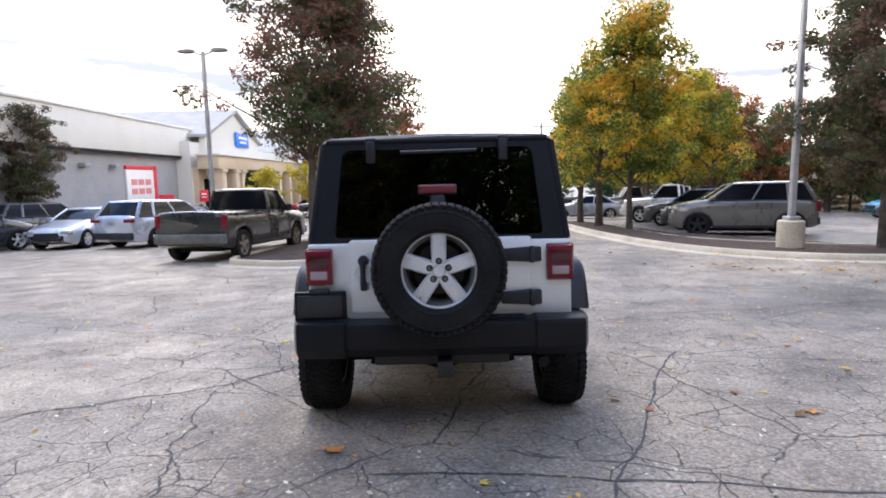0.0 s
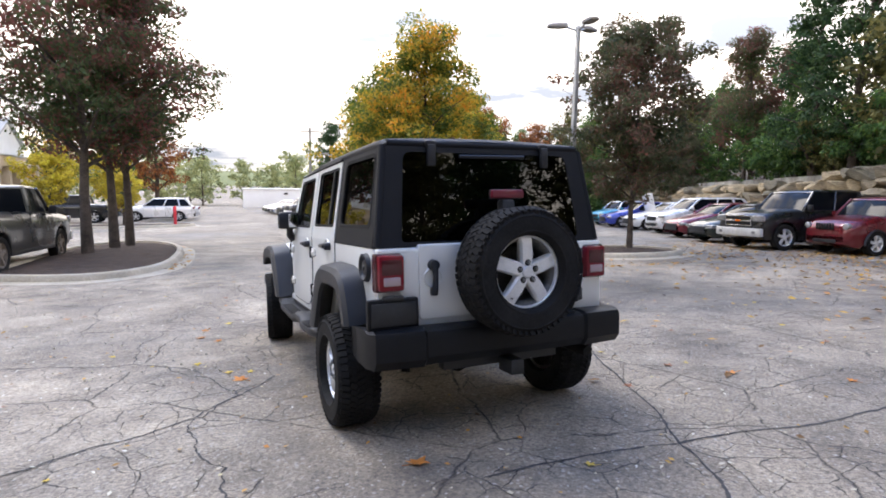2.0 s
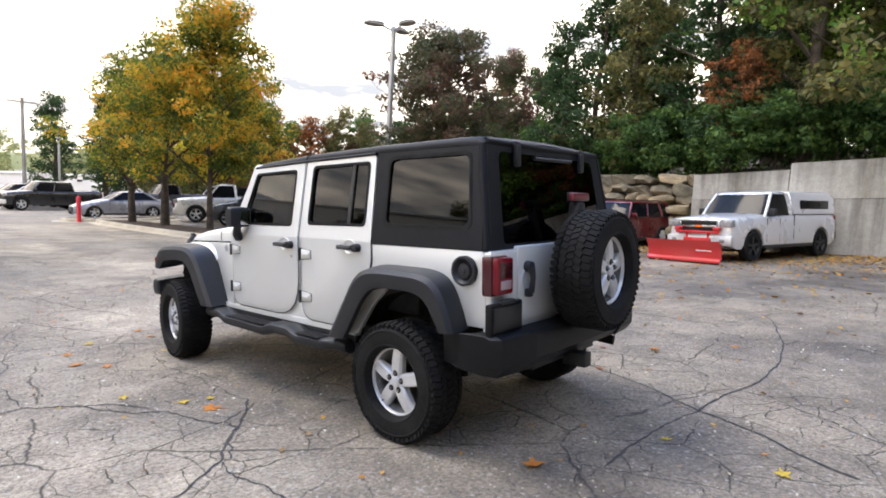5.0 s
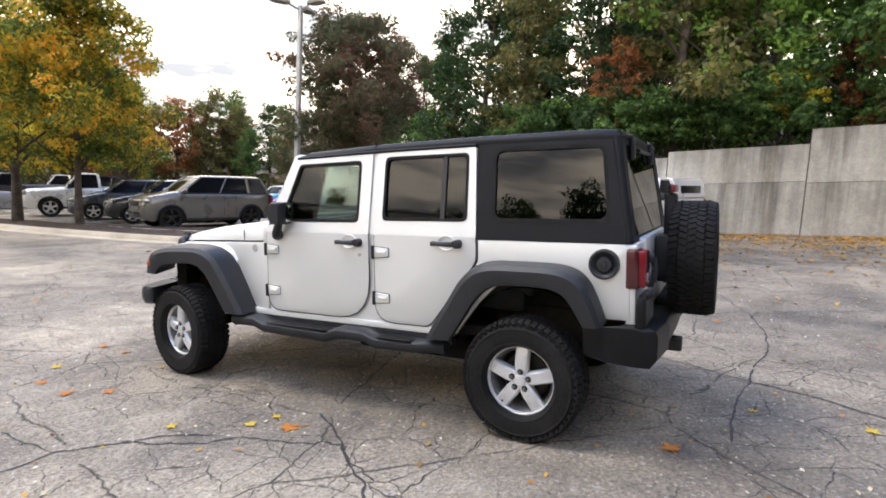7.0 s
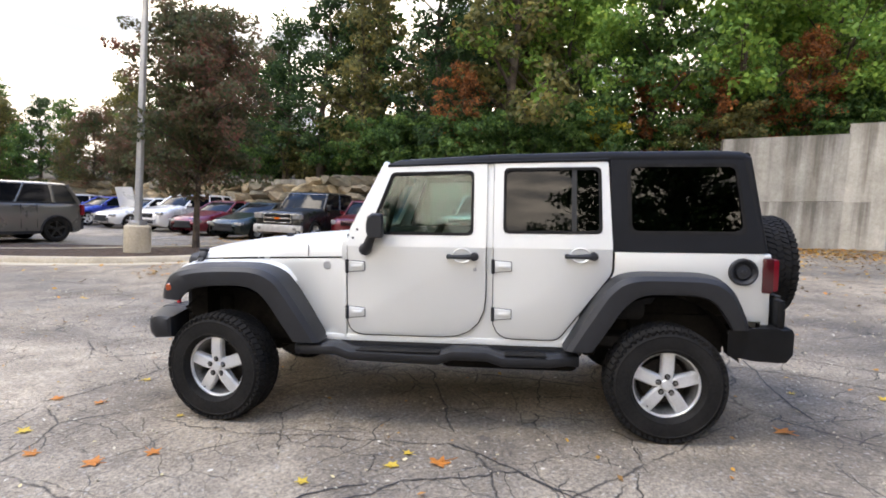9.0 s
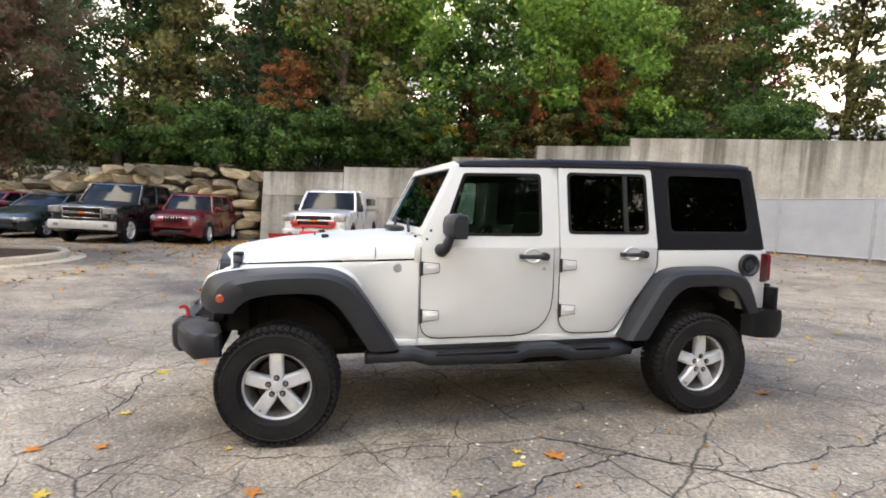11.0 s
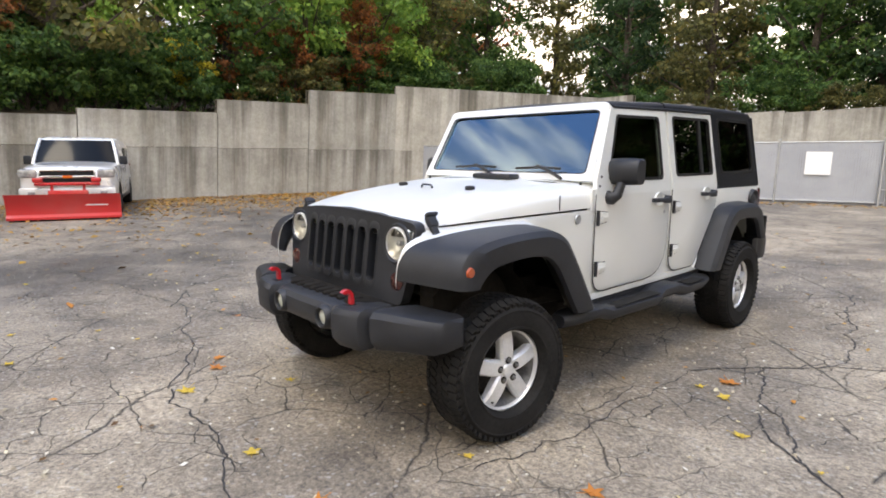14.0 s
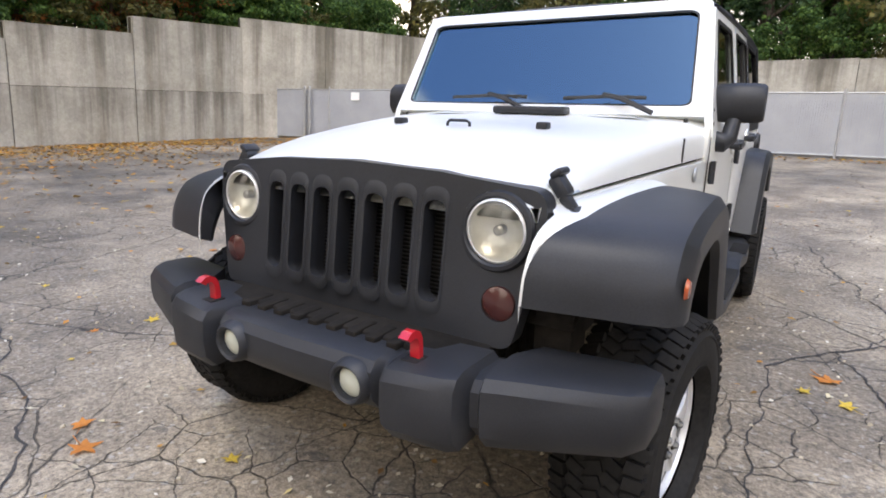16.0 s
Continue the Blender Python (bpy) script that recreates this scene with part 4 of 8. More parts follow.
# ---- lamps, poles, bollards ----
def lamp_post(x, y, H, turns, base, lean, label):
    home = thing("lamp_post", upright(x, y, 0), label, "lamp post")
    if base:
        bm = lathe(bmesh.new(), [(0.0, 0.80), (0.27, 0.80), (0.31, 0.77), (0.315, -0.3)], 28, pose(0, 0, 0, 0, -90, 0))
        part("footing", bm, M["kerb"], home, "round weathered concrete footing")
    z0 = 0.80 if base else 0.0
    bm = bmesh.new()
    rings(bm, [[V(lean[0] * (z - z0) + sx * r, lean[1] * (z - z0) + sy * r, z) for sx, sy in ((-1, -0.7), (-0.7, -1), (0.7, -1), (1, -0.7), (1, 0.7), (0.7, 1), (-0.7, 1), (-1, 0.7))] for z, r in ((z0, 0.075), (H, 0.062))])
    part("pole", bm, M["steel"], home, "square grey steel pole")
    part("base_plate", boxes(((0, 0, z0 + 0.05), (0.3, 0.3, 0.1)), bevel=0.015), M["steel"], home)
    top = V(lean[0] * (H - z0), lean[1] * (H - z0), H)
    for a in turns:
        c, s = cos(radians(a)), sin(radians(a))
        arm = part("arm", tube(bmesh.new(), [top + V(0, 0, -0.12), top + V(c * 0.35, s * 0.35, 0.0)], 0.03, 8), M["steel"], home)
        bm = bmesh.new()
        loops = []
        for t, w, h in ((0, 0.06, 0.05), (0.06, 0.12, 0.070), (0.22, 0.16, 0.080), (0.44, 0.16, 0.065), (0.55, 0.12, 0.045), (0.58, 0.06, 0.03)):
            q = top + V(c * (0.3 + t), s * (0.3 + t), 0.02)
            side = V(-s, c, 0)
            loops.append([q + side * (w * u) + V(0, 0, h * v) for u, v in ((-1, -0.5), (1, -0.5), (1, 0.3), (0.6, 1), (-0.6, 1), (-1, 0.3))])
        rings(bm, loops)
        part("lamp_head", bm, M["wood_pole"], home, "flat grey shoebox lamp head")


lamp_post(8.75, 14.45, 6.55, (150, 20, 265), True, (0.0, -0.012), "grey steel lamp post with three heads on a concrete footing")
lamp_post(-8.0, 20.0, 6.6, (175, -8), False, (0, 0), "grey steel lamp post with two flat heads")
lamp_post(10.5, 52.0, 5.6, (180,), False, (0, 0), "far grey lamp post with one arm")


def utility_pole(x, y, H):
    home = thing("utility_pole", upright(x, y), "weathered wooden utility pole with a crossarm", "utility pole")
    part("pole", tube(bmesh.new(), [V(0, 0, -0.3), V(0, 0, H)], [0.17, 0.12], 12), M["wood_pole"], home)
    part("crossarm", boxes(((0, 0, H - 0.35), (2.2, 0.1, 0.12)), bevel=0.01), M["wood_pole"], home)


utility_pole(10.6, 62.0, 9.0)


def bollard(x, y, H=1.15, r=0.09):
    home = thing("bollard", upright(x, y), "red plastic sleeved bollard", "bollard", "red bollards")
    bm = lathe(bmesh.new(), [(0.0, H), (r * 0.7, H - 0.02), (r, H - 0.07), (r, 0.05), (r * 1.25, 0.04), (r * 1.25, -0.1)], 16, pose(0, 0, 0, 0, -90, 0))
    part("sleeve", bm, M["sign_red"], home)


for x, y in ((5.55, 31.3), (-2.3, 38.4), (-13.6, 25.2), (-14.0, 39.0)):
    bollard(x, y, 1.2)


def post_sign(x, y, w, h, z, turn, label):
    home = thing("post_sign", upright(x, y, turn), label, "sign", "red lot signs")
    part("post", tube(bmesh.new(), [V(0, 0, -0.2), V(0, 0, z)], 0.03, 8), M["steel"], home)
    s_ob = part("panel", boxes(((0, -0.04, z), (w, 0.03, h)), bevel=0.008), M["sign_red"], home)
    for k in (0.15, -0.12):
        part("bar", boxes(((0, -0.06, z + h * k), (w * 0.55, 0.01, h * 0.12))), M["bars_white"], s_ob)


post_sign(-15.2, 31.5, 0.75, 0.85, 1.55, 20, "red square sign with white bars on a post")
post_sign(-14.4, 34.5, 0.5, 0.7, 1.9, 20, "red sign with white bars on a post")
post_sign(-13.9, 39.4, 0.4, 1.5, 1.6, 20, "tall narrow red sign with white bars")

# ---- the silver four-door off-roader: local y ahead, rear axle at y = 0 ----
JEEP = thing("off_road_suv", SLOPE @ pose(0, 4.10, 0, 0, -0.25), "silver four-door off-road vehicle with black hardtop and muddy tyres", "car")
XB, BELT, LEAN_IN = 0.79, 1.20, 0.158
WB, HUB, TR = 2.947, 0.368, 0.368


def side_x(z):
    return XB - max(0.0, z - BELT) * LEAN_IN


def side(s, off=0.0):
    return lambda y, z: V(s * (side_x(z) + off), y, z)


def taper_x(y):
    """Half width of the front body, which narrows to the grille."""
    return XB - max(0.0, y - 2.05) * 0.155


def wheel(parent, m, face, tread=True):
    """Knobbly tyre, five-spoke alloy rim, hub and nuts; local x points outward."""
    hw = 0.125
    prof = [(0.200, -hw + 0.03), (0.222, -hw), (0.30, -hw - 0.010), (0.335, -hw + 0.004), (TR - 0.016, -hw + 0.032), (TR - 0.007, -0.055), (TR - 0.007, 0.055), (TR - 0.016, hw - 0.032), (0.335, hw - 0.004), (0.322, hw + 0.004), (0.319, hw + 0.009), (0.314, hw + 0.009), (0.311, hw + 0.006), (0.262, hw + 0.011), (0.238, hw + 0.006), (0.235, hw + 0.009), (0.229, hw + 0.008), (0.226, hw + 0.003), (0.218, hw - 0.010), (0.213, hw - 0.024), (0.206, hw - 0.034)]
    bm = lathe(bmesh.new(), prof, 64)
    w = part("wheel", bm, M["rubber"], parent, "worn black all-terrain tyre on a silver rim", loc=m)
    if tread:
        bm = bmesh.new()
        n = 54
        for i in range(n):
            a = 2 * pi * i / n
            for col, (x0, wd, sh, ln) in enumerate(((-0.098, 0.044, 0.0, 0.033), (-0.048, 0.042, 0.5, 0.030), (0.0, 0.040, 0.0, 0.030), (0.048, 0.042, 0.5, 0.030), (0.098, 0.044, 0.25, 0.033))):
                b = a + sh * 2 * pi / n
                skew = (8, -24, 22, -24, -8)[col]
                mm = Matrix.Rotation(b, 4, "X") @ Matrix.Translation((x0, 0, TR - 0.007 - (0.004 if col in (0, 4) else 0.0))) @ Matrix.Rotation(radians(skew), 4, "Z")
                if col in (0, 4):
                    mm = mm @ Matrix.Rotation(radians(20 if col else -20), 4, "Y")
                bmesh.ops.create_cube(bm, size=1, matrix=mm @ Matrix.Diagonal((wd * 1.1, ln, 0.014, 1)))
            for sx in (-1, 1):
                mm = Matrix.Rotation(a, 4, "X") @ Matrix.Translation((sx * (hw - 0.004), 0, 0.336)) @ Matrix.Rotation(radians(sx * 22), 4, "Y")
                bmesh.ops.create_cube(bm, size=1, matrix=mm @ Matrix.Diagonal((0.010, 0.024 if i % 2 else 0.016, 0.034, 1)))
        part("tread", bm, M["rubber"], w)["kind"] = "stuff"
    fx = face
    part("barrel", lathe(bmesh.new(), [(0.172, -0.10), (0.170, fx - 0.07), (0.182, fx - 0.03), (0.1948, fx - 0.0125)], 56), M["barrel"], w, "darker inner barrel")
    part("rim", lathe(bmesh.new(), [(0.195, fx - 0.012), (0.1985, fx + 0.003), (0.202, fx + 0.007), (0.208, fx + 0.006), (0.212, fx + 0.002), (0.213, fx - 0.006), (0.210, fx - 0.03), (0.200, -0.1)], 56), M["alloy"], w, "silver five-spoke alloy rim")
    part("brake_disc", lathe(bmesh.new(), [(0.0, fx - 0.10), (0.140, fx - 0.10), (0.142, fx - 0.125), (0.165, fx - 0.14), (0.172, -0.1)], 32), M["disc"], w)
    bm = bmesh.new()
    for i in range(5):
        r = Matrix.Rotation(2 * pi * i / 5, 4, "X")
        loops = []
        for rad, hwid, x, th in ((0.020, 0.034, fx + 0.002, 0.05), (0.045, 0.037, fx + 0.006, 0.05), (0.075, 0.041, fx + 0.010, 0.05), (0.110, 0.042, fx + 0.010, 0.05), (0.150, 0.042, fx + 0.006, 0.045), (0.180, 0.043, fx + 0.000, 0.04), (0.196, 0.045, fx - 0.006, 0.04)):
            loops.append([r @ V(xx, yy, rad) for xx, yy in ((x - th, -hwid), (x - 0.016, -hwid), (x - 0.002, -hwid * 0.80), (x, -hwid * 0.74), (x, hwid * 0.74), (x - 0.002, hwid * 0.80), (x - 0.016, hwid), (x - th, hwid))])
        rings(bm, loops)
    lathe(bm, [(0.072, fx - 0.05), (0.070, fx - 0.012), (0.060, fx - 0.004), (0.038, fx + 0.004), (0.033, fx + 0.011), (0.029, fx + 0.0145), (0.0, fx + 0.016)], 32)
    part("spokes", bm, M["alloy"], w, angle=24)
    for i in range(5):
        a = 2 * pi * i / 5
        at = Matrix.Translation((0.011, -0.054 * sin(a), 0.054 * cos(a)))
        # dark ring paints the shade of a nut pocket; the spoke itself is not sunk
        part("nut_recess", lathe(bmesh.new(), [(0.0180, fx - 0.014), (0.0180, fx - 0.0005), (0.0165, fx + 0.001), (0.0110, fx - 0.001)], 14, at), M["under"], w)
        part("nut", lathe(bmesh.new(), [(0.011, fx - 0.012), (0.011, fx + 0.008), (0.007, fx + 0.013), (0.0, fx + 0.014)], 6, at), M["nut"], w)
    part("valve", lathe(bmesh.new(), [(0.005, fx - 0.03), (0.005, fx + 0.012), (0.0, fx + 0.014)], 8, Matrix.Translation((0, -0.178 * sin(pi / 5), -0.178 * cos(pi / 5)))), M["black"], w)
    return w


def jeep():
    J = JEEP
    # wheels
    for s in (-1, 1):
        for y, turn, steer in ((0, -3, 0), (WB, 2, -7)):
            wheel(J, Matrix.Translation((s * 0.813, y, HUB)) @ Matrix.Rotation(radians(steer), 4, "Z") @ Matrix.Rotation(pi if s < 0 else 0, 4, "Z") @ Matrix.Rotation(radians(turn), 4, "X"), 0.078)
    wheel(J, Matrix.Translation((0.0, -0.868, 1.043)) @ Matrix.Rotation(-pi / 2, 4, "Z"), 0.078)["label"] = "spare wheel on the tailgate"
    part("spare_carrier", boxes(((0, -0.72, 1.043), (0.3, 0.16, 0.3)), ((0, -0.72, 1.30), (0.09, 0.08, 0.32)), bevel=0.02), M["plastic"], J)

    # inner shell, floor and underside
    for s in (-1, 1):
        bm = boxes(((s * (XB - 0.030), 1.30, 0.885), (0.03, 1.54, 0.63)))
        rings(bm, [[V(s * (side_x(z) - dx), y, z) for dx, y in ((0.008, 1.13), (0.008, 1.09), (0.05, 1.09), (0.05, 1.13))] for z in (1.2, 1.75)])
        part("inner_shell", bm, M["silver"], J)
    part("fuel_tank", boxes(((-0.22, 1.15, 0.47), (0.42, 1.15, 0.20)), bevel=0.04), M["under"], J, "black fuel tank skid")
    part("skid_plate", boxes(((0.10, 1.95, 0.46), (0.60, 0.45, 0.16)), bevel=0.04), M["under"], J)
    part("transfer_skid", boxes(((0.0, 1.62, 0.36), (0.62, 0.62, 0.10)), bevel=0.04), M["under"], J, "black transfer case skid plate")
    part("tank_skid", boxes(((-0.18, 0.98, 0.38), (0.62, 0.98, 0.16)), bevel=0.05), M["under"], J)
    part("engine_sump", boxes(((0.0, 2.55, 0.46), (0.42, 0.62, 0.22)), bevel=0.06), M["under"], J)
    for y, z, w in ((1.95, 0.42, 1.0), (0.42, 0.48, 0.95), (-0.55, 0.56, 0.95)):
        part("cross_member", boxes(((0, y, z), (w, 0.09, 0.11)), bevel=0.02), M["under"], J)
    part("muffler", boxes(((0.05, -0.42, 0.50), (0.75, 0.26, 0.18)), bevel=0.07), M["under"], J)
    part("floor_pan", boxes(((0, 1.15, 0.60), (1.50, 2.2, 0.06)), ((0, -0.25, 0.72), (1.1, 0.75, 0.06)), ((0, 2.75, 0.66), (0.95, 1.15, 0.06)), ((0, 2.12, 0.9), (1.5, 0.05, 0.6))), M["under"], J)
    bm = bmesh.new()
    for s in (-1, 1):
        tube(bm, [V(s * 0.42, -0.60, 0.62), V(s * 0.42, -0.3, 0.64), V(s * 0.42, 0.2, 0.56), V(s * 0.45, 1.4, 0.50), V(s * 0.42, 2.5, 0.55), V(s * 0.42, 3.22, 0.64)], 0.06, 8)
        for y in (0, WB):
            tube(bm, [V(s * 0.52, y + 0.12, 0.40), V(s * 0.52, y + 0.12, 0.80)], 0.05, 10)
            tube(bm, [V(s * 0.46, y - 0.18, 0.34), V(s * 0.40, y - 0.10, 0.90)], 0.03, 8)
    for y in (0, WB):
        tube(bm, [V(-0.7, y, HUB), V(0.7, y, HUB)], 0.045, 10)
        lathe(bm, [(0.0, -0.13), (0.09, -0.11), (0.13, 0), (0.09, 0.11), (0.0, 0.13)], 16, Matrix.Translation((0.12 if y else 0.0, y, HUB)))
    tube(bm, [V(-0.42, -0.1, 0.52), V(0.42, -0.25, 0.52)], 0.09, 12)
    tube(bm, [V(0.0, 0.1, 0.42), V(0.1, 1.6, 0.48)], 0.04, 8)
    tube(bm, [V(-0.6, WB + 0.2, 0.40), V(0.6, WB + 0.16, 0.42)], 0.022, 8)
    part("chassis", bm, M["under"], J)
    for s in (-1, 1):
        for y, r in ((0, 0.47), (WB, 0.45)):
            bm = bmesh.new()
            loops = []
            for a in np.linspace(0.1 if y == 0 else 0.75, pi - 0.05, 15):
                loops.append([V(s * x, y + r * cos(a), 0.47 + r * 0.92 * sin(a)) for x in (0.50, 0.77 if y == 0 else 0.68)])
            rings(bm, loops, False, False)
            box(bm, (s * 0.50, y if y == 0 else y - 0.12, 0.74), (0.02, 0.9 if y == 0 else 0.70, 0.5))
            part("wheel_housing", bm, M["under"], J)
    part("hitch", boxes(((0.02, -0.73, 0.46), (0.09, 0.16, 0.09)), ((0, -0.62, 0.49), (0.8, 0.08, 0.07)), bevel=0.008), M["black"], J, "black tow hitch receiver")
    part("exhaust_tip", tube(bmesh.new(), [V(0.55, -0.45, 0.50), V(0.60, -0.72, 0.47)], 0.035, 12), M["under"], J)

    # body sides
    flat = lambda yy: (lambda x, z: V(x, yy, z))
    body = part("body", plate(rpoly([(-0.785, 0.70, 0.02), (0.785, 0.70, 0.02), (0.785, 1.186, 0.02), (-0.785, 1.186, 0.02)]), flat(-0.628), (0, 0.05, 0), bevel=0.012), M["silver"], J, "silver painted body tub")
    for s in (-1, 1):
        front = rpoly([(2.075, 0.555), (2.075, 1.115), (3.20, 1.075, 0.05), (3.29, 0.97), (3.28, 0.915), (3.22, 0.985), (3.10, 1.02), (2.90, 1.037), (2.67, 1.03), (2.54, 0.98), (2.465, 0.89), (2.35, 0.73), (2.245, 0.555)])
        part("fender_side", plate(front, lambda y, z: V(s * taper_x(y), y, z), (-s * 0.03, 0, 0), bevel=0.006), M["silver"], body)
        quarter = rpoly([(0.645, 0.575), (0.315, 1.045, 0.10), (0.315, 1.185), (-0.585, 1.185, 0.03), (-0.60, 0.76), (-0.44, 0.76), (-0.33, 0.93, 0.08), (0.17, 0.93, 0.08), (0.32, 0.78), (0.47, 0.575)])
        part("quarter_panel", plate(quarter, side(s), (-s * 0.03, 0, 0), bevel=0.006), M["silver"], body)
        part("rocker", plate(rpoly([(0.49, 0.555), (2.27, 0.555), (2.25, 0.598), (0.56, 0.598)]), side(s, -0.006), (-s * 0.05, 0, 0), bevel=0.005), M["silver"], body)
        part("rocker_guard", boxes(((s * 0.750, 1.38, 0.525), (0.05, 1.75, 0.06)), bevel=0.01), M["plastic"], body)
        # badge and body bolts
        part("badge", lathe(bmesh.new(), [(0.0, 0.006), (0.026, 0.006), (0.03, 0.0)], 20, Matrix.Translation((s * (taper_x(2.212) + 0.001), 2.212, 1.066)) @ Matrix.Rotation(0 if s > 0 else pi, 4, "Z")), M["steel"], body, "round grey trail badge")

    # hood
    bm = bmesh.new()
    loops = []
    for y, zs, ze, zc in ((2.09, 1.128, 1.248, 1.279), (2.35, 1.118, 1.229, 1.265), (2.65, 1.108, 1.202, 1.241), (2.95, 1.096, 1.168, 1.209), (3.12, 1.088, 1.140, 1.182), (3.235, 1.082, 1.112, 1.160), (3.295, 1.076, 1.092, 1.141), (3.322, 1.066, 1.076, 1.118)):
        h = taper_x(y) - 0.006
        half = [(h, zs), (h - 0.004, ze - 0.045), (h - 0.022, ze - 0.012), (h - 0.075, ze + 0.010), (h * 0.62, zc - 0.012), (h * 0.30, zc - 0.002)]
        loops.append([V(-x, y, z) for x, z in half] + [V(0, y, zc)] + [V(x, y, z) for x, z in half[::-1]])
    rings(bm, loops, False, False)
    bm.verts.ensure_lookup_table()
    bm.faces.new([bm.verts[i] for i in range(len(bm.verts) - 13, len(bm.verts))])
    hood = part("hood", bm, M["silver"], J, "silver domed hood", 50)
    for s in (-1, 1):
        part("hood_seam", boxes(((s * (taper_x(2.355) - 0.005), 2.355, 1.165), (0.006, 0.003, 0.085))), M["seam"], hood)
    for s in (-1, 1):
        x = s * (taper_x(3.21) + 0.004)
        bm = bmesh.new()
        tip = Matrix.Rotation(radians(-s * 36), 4, "Y")
        for c, size, rnd in (((0.010, 0.0, 0.046), (0.040, 0.058, 0.066), 0.014), ((0.006, 0.004, 0.006), (0.028, 0.040, 0.060), 0.008), ((0.004, 0.004, -0.036), (0.044, 0.066, 0.036), 0.012), ((0.024, -0.004, 0.078), (0.036, 0.070, 0.020), 0.008)):
            box(bm, Matrix.Translation((x, 3.205, 1.066)) @ tip @ V(s * c[0], c[1], c[2]), size, rnd, 2, tip)
        part("hood_latch", bm, M["plastic"], hood, "black rubber hood latch")
        part("hood_bumper", boxes(((s * 0.312, 2.655, 1.243), (0.042, 0.05, 0.028)), bevel=0.008), M["plastic"], hood)
    part("footman_loop", tube(bmesh.new(), [V(-0.05, 2.72, 1.215), V(-0.047, 2.72, 1.246), V(-0.035, 2.722, 1.254), V(0.035, 2.722, 1.254), V(0.047, 2.72, 1.246), V(0.05, 2.72, 1.215)], 0.006, 8), M["plastic"], hood)
    bm = bmesh.new()
    loops = []
    for y, ze, zc in ((2.098, 1.248, 1.281), (2.04, 1.270, 1.296), (1.985, 1.288, 1.310)):
        h = taper_x(2.09) - 0.006
        loops.append([V(x * h, y, z) for x, z in ((-1, ze - 0.03), (-0.9, ze), (-0.6, zc - 0.008), (0, zc), (0.6, zc - 0.008), (0.9, ze), (1, ze - 0.03))])
    rings(bm, loops, False, False)
    for s in (-1, 1):
        box(bm, (s * (XB - 0.02), 2.075, 1.17), (0.035, 0.06, 0.14), 0.008)
    cowl = part("cowl", bm, M["silver"], J, "silver cowl panel")
    part("cowl_vent", boxes(((-0.03, 2.125, 1.296), (0.34, 0.11, 0.035)), bevel=0.012), M["plastic"], cowl, "black cowl air vent")
    for s in (-1, 1):
        for k in range(3):
            part("bolt", lathe(bmesh.new(), [(0.009, -0.01), (0.009, 0.005), (0.0, 0.007)], 8, Matrix.Translation((s * 0.69, 2.085, 1.27)) @ pose(0, 0, 0, 0, -90, 0) if k == 0 else Matrix.Translation((s * (side_x(1.2 + k * 0.055) + 0.002), 2.055 - k * 0.028, 1.2 + k * 0.055)) @ Matrix.Rotation(0 if s > 0 else pi, 4, "Z")), M["black"], cowl)

    # windshield frame and glass
    def ws(u, v):
        """Windshield plane: u across, v 0 at the cowl, 1 at the roof."""
        return V(u, 2.072 - 0.250 * v, 1.285 + 0.487 * v)
    outer = rpoly([(-0.752, 0.0), (0.752, 0.0), (0.702, 1.0, 0.07), (-0.702, 1.0, 0.07)])
    inner = rpoly([(-0.694, 0.085, 0.05), (0.694, 0.085, 0.05), (0.652, 0.905, 0.06), (-0.652, 0.905, 0.06)])
    ws_frame = part("windshield_surround", plate(outer, ws, (0, -0.05, -0.02), [inner]), M["silver"], J, "silver windshield surround")
    part("windshield", plate(rpoly([(-0.698, 0.08, 0.05), (0.698, 0.08, 0.05), (0.656, 0.895, 0.06), (-0.656, 0.895, 0.06)]), lambda u, v: ws(u, v) + V(0, -0.012, -0.005), (0, -0.006, -0.003)), M["windshield"], ws_frame, "slightly tinted windshield with sky blue put into its gloss").visible_shadow = False
    bm = plate(rpoly([(-0.700, 0.078, 0.05), (0.700, 0.078, 0.05), (0.658, 0.897, 0.06), (-0.658, 0.897, 0.06)]), lambda u, v: ws(u, v) + V(0, 0.001, 0.001), (0, -0.006, -0.002), [rpoly([(-0.692, 0.088, 0.05), (0.692, 0.088, 0.05), (0.650, 0.887, 0.06), (-0.650, 0.887, 0.06)])])
    part("glass_seal", bm, M["plastic"], ws_frame)
    for x0, x1, xa in ((0.42, 0.02, 0.16), (-0.16, -0.52, -0.40)):
        bm = tube(bmesh.new(), [ws(x0, 0.115) + V(0, 0.02, 0.01), ws((x0 + x1) / 2, 0.13) + V(0, 0.025, 0.012), ws(x1, 0.125) + V(0, 0.02, 0.01)], 0.008, 6)
        tube(bm, [ws(xa - 0.16, -0.02) + V(0, 0.03, 0.02), ws(xa - 0.02, 0.10) + V(0, 0.04, 0.02), ws((x0 + x1) / 2, 0.14) + V(0, 0.03, 0.015)], 0.011, 6)
        part("wiper", bm, M["black"], ws_frame, "black wiper arm and blade")
    part("rear_view_mirror", boxes((tuple(ws(-0.0, 0.78) + V(0, -0.10, 0)), (0.24, 0.03, 0.07)), bevel=0.012), M["black"], ws_frame)
    # roof and hardtop
    bm = bmesh.new()
    loops = []
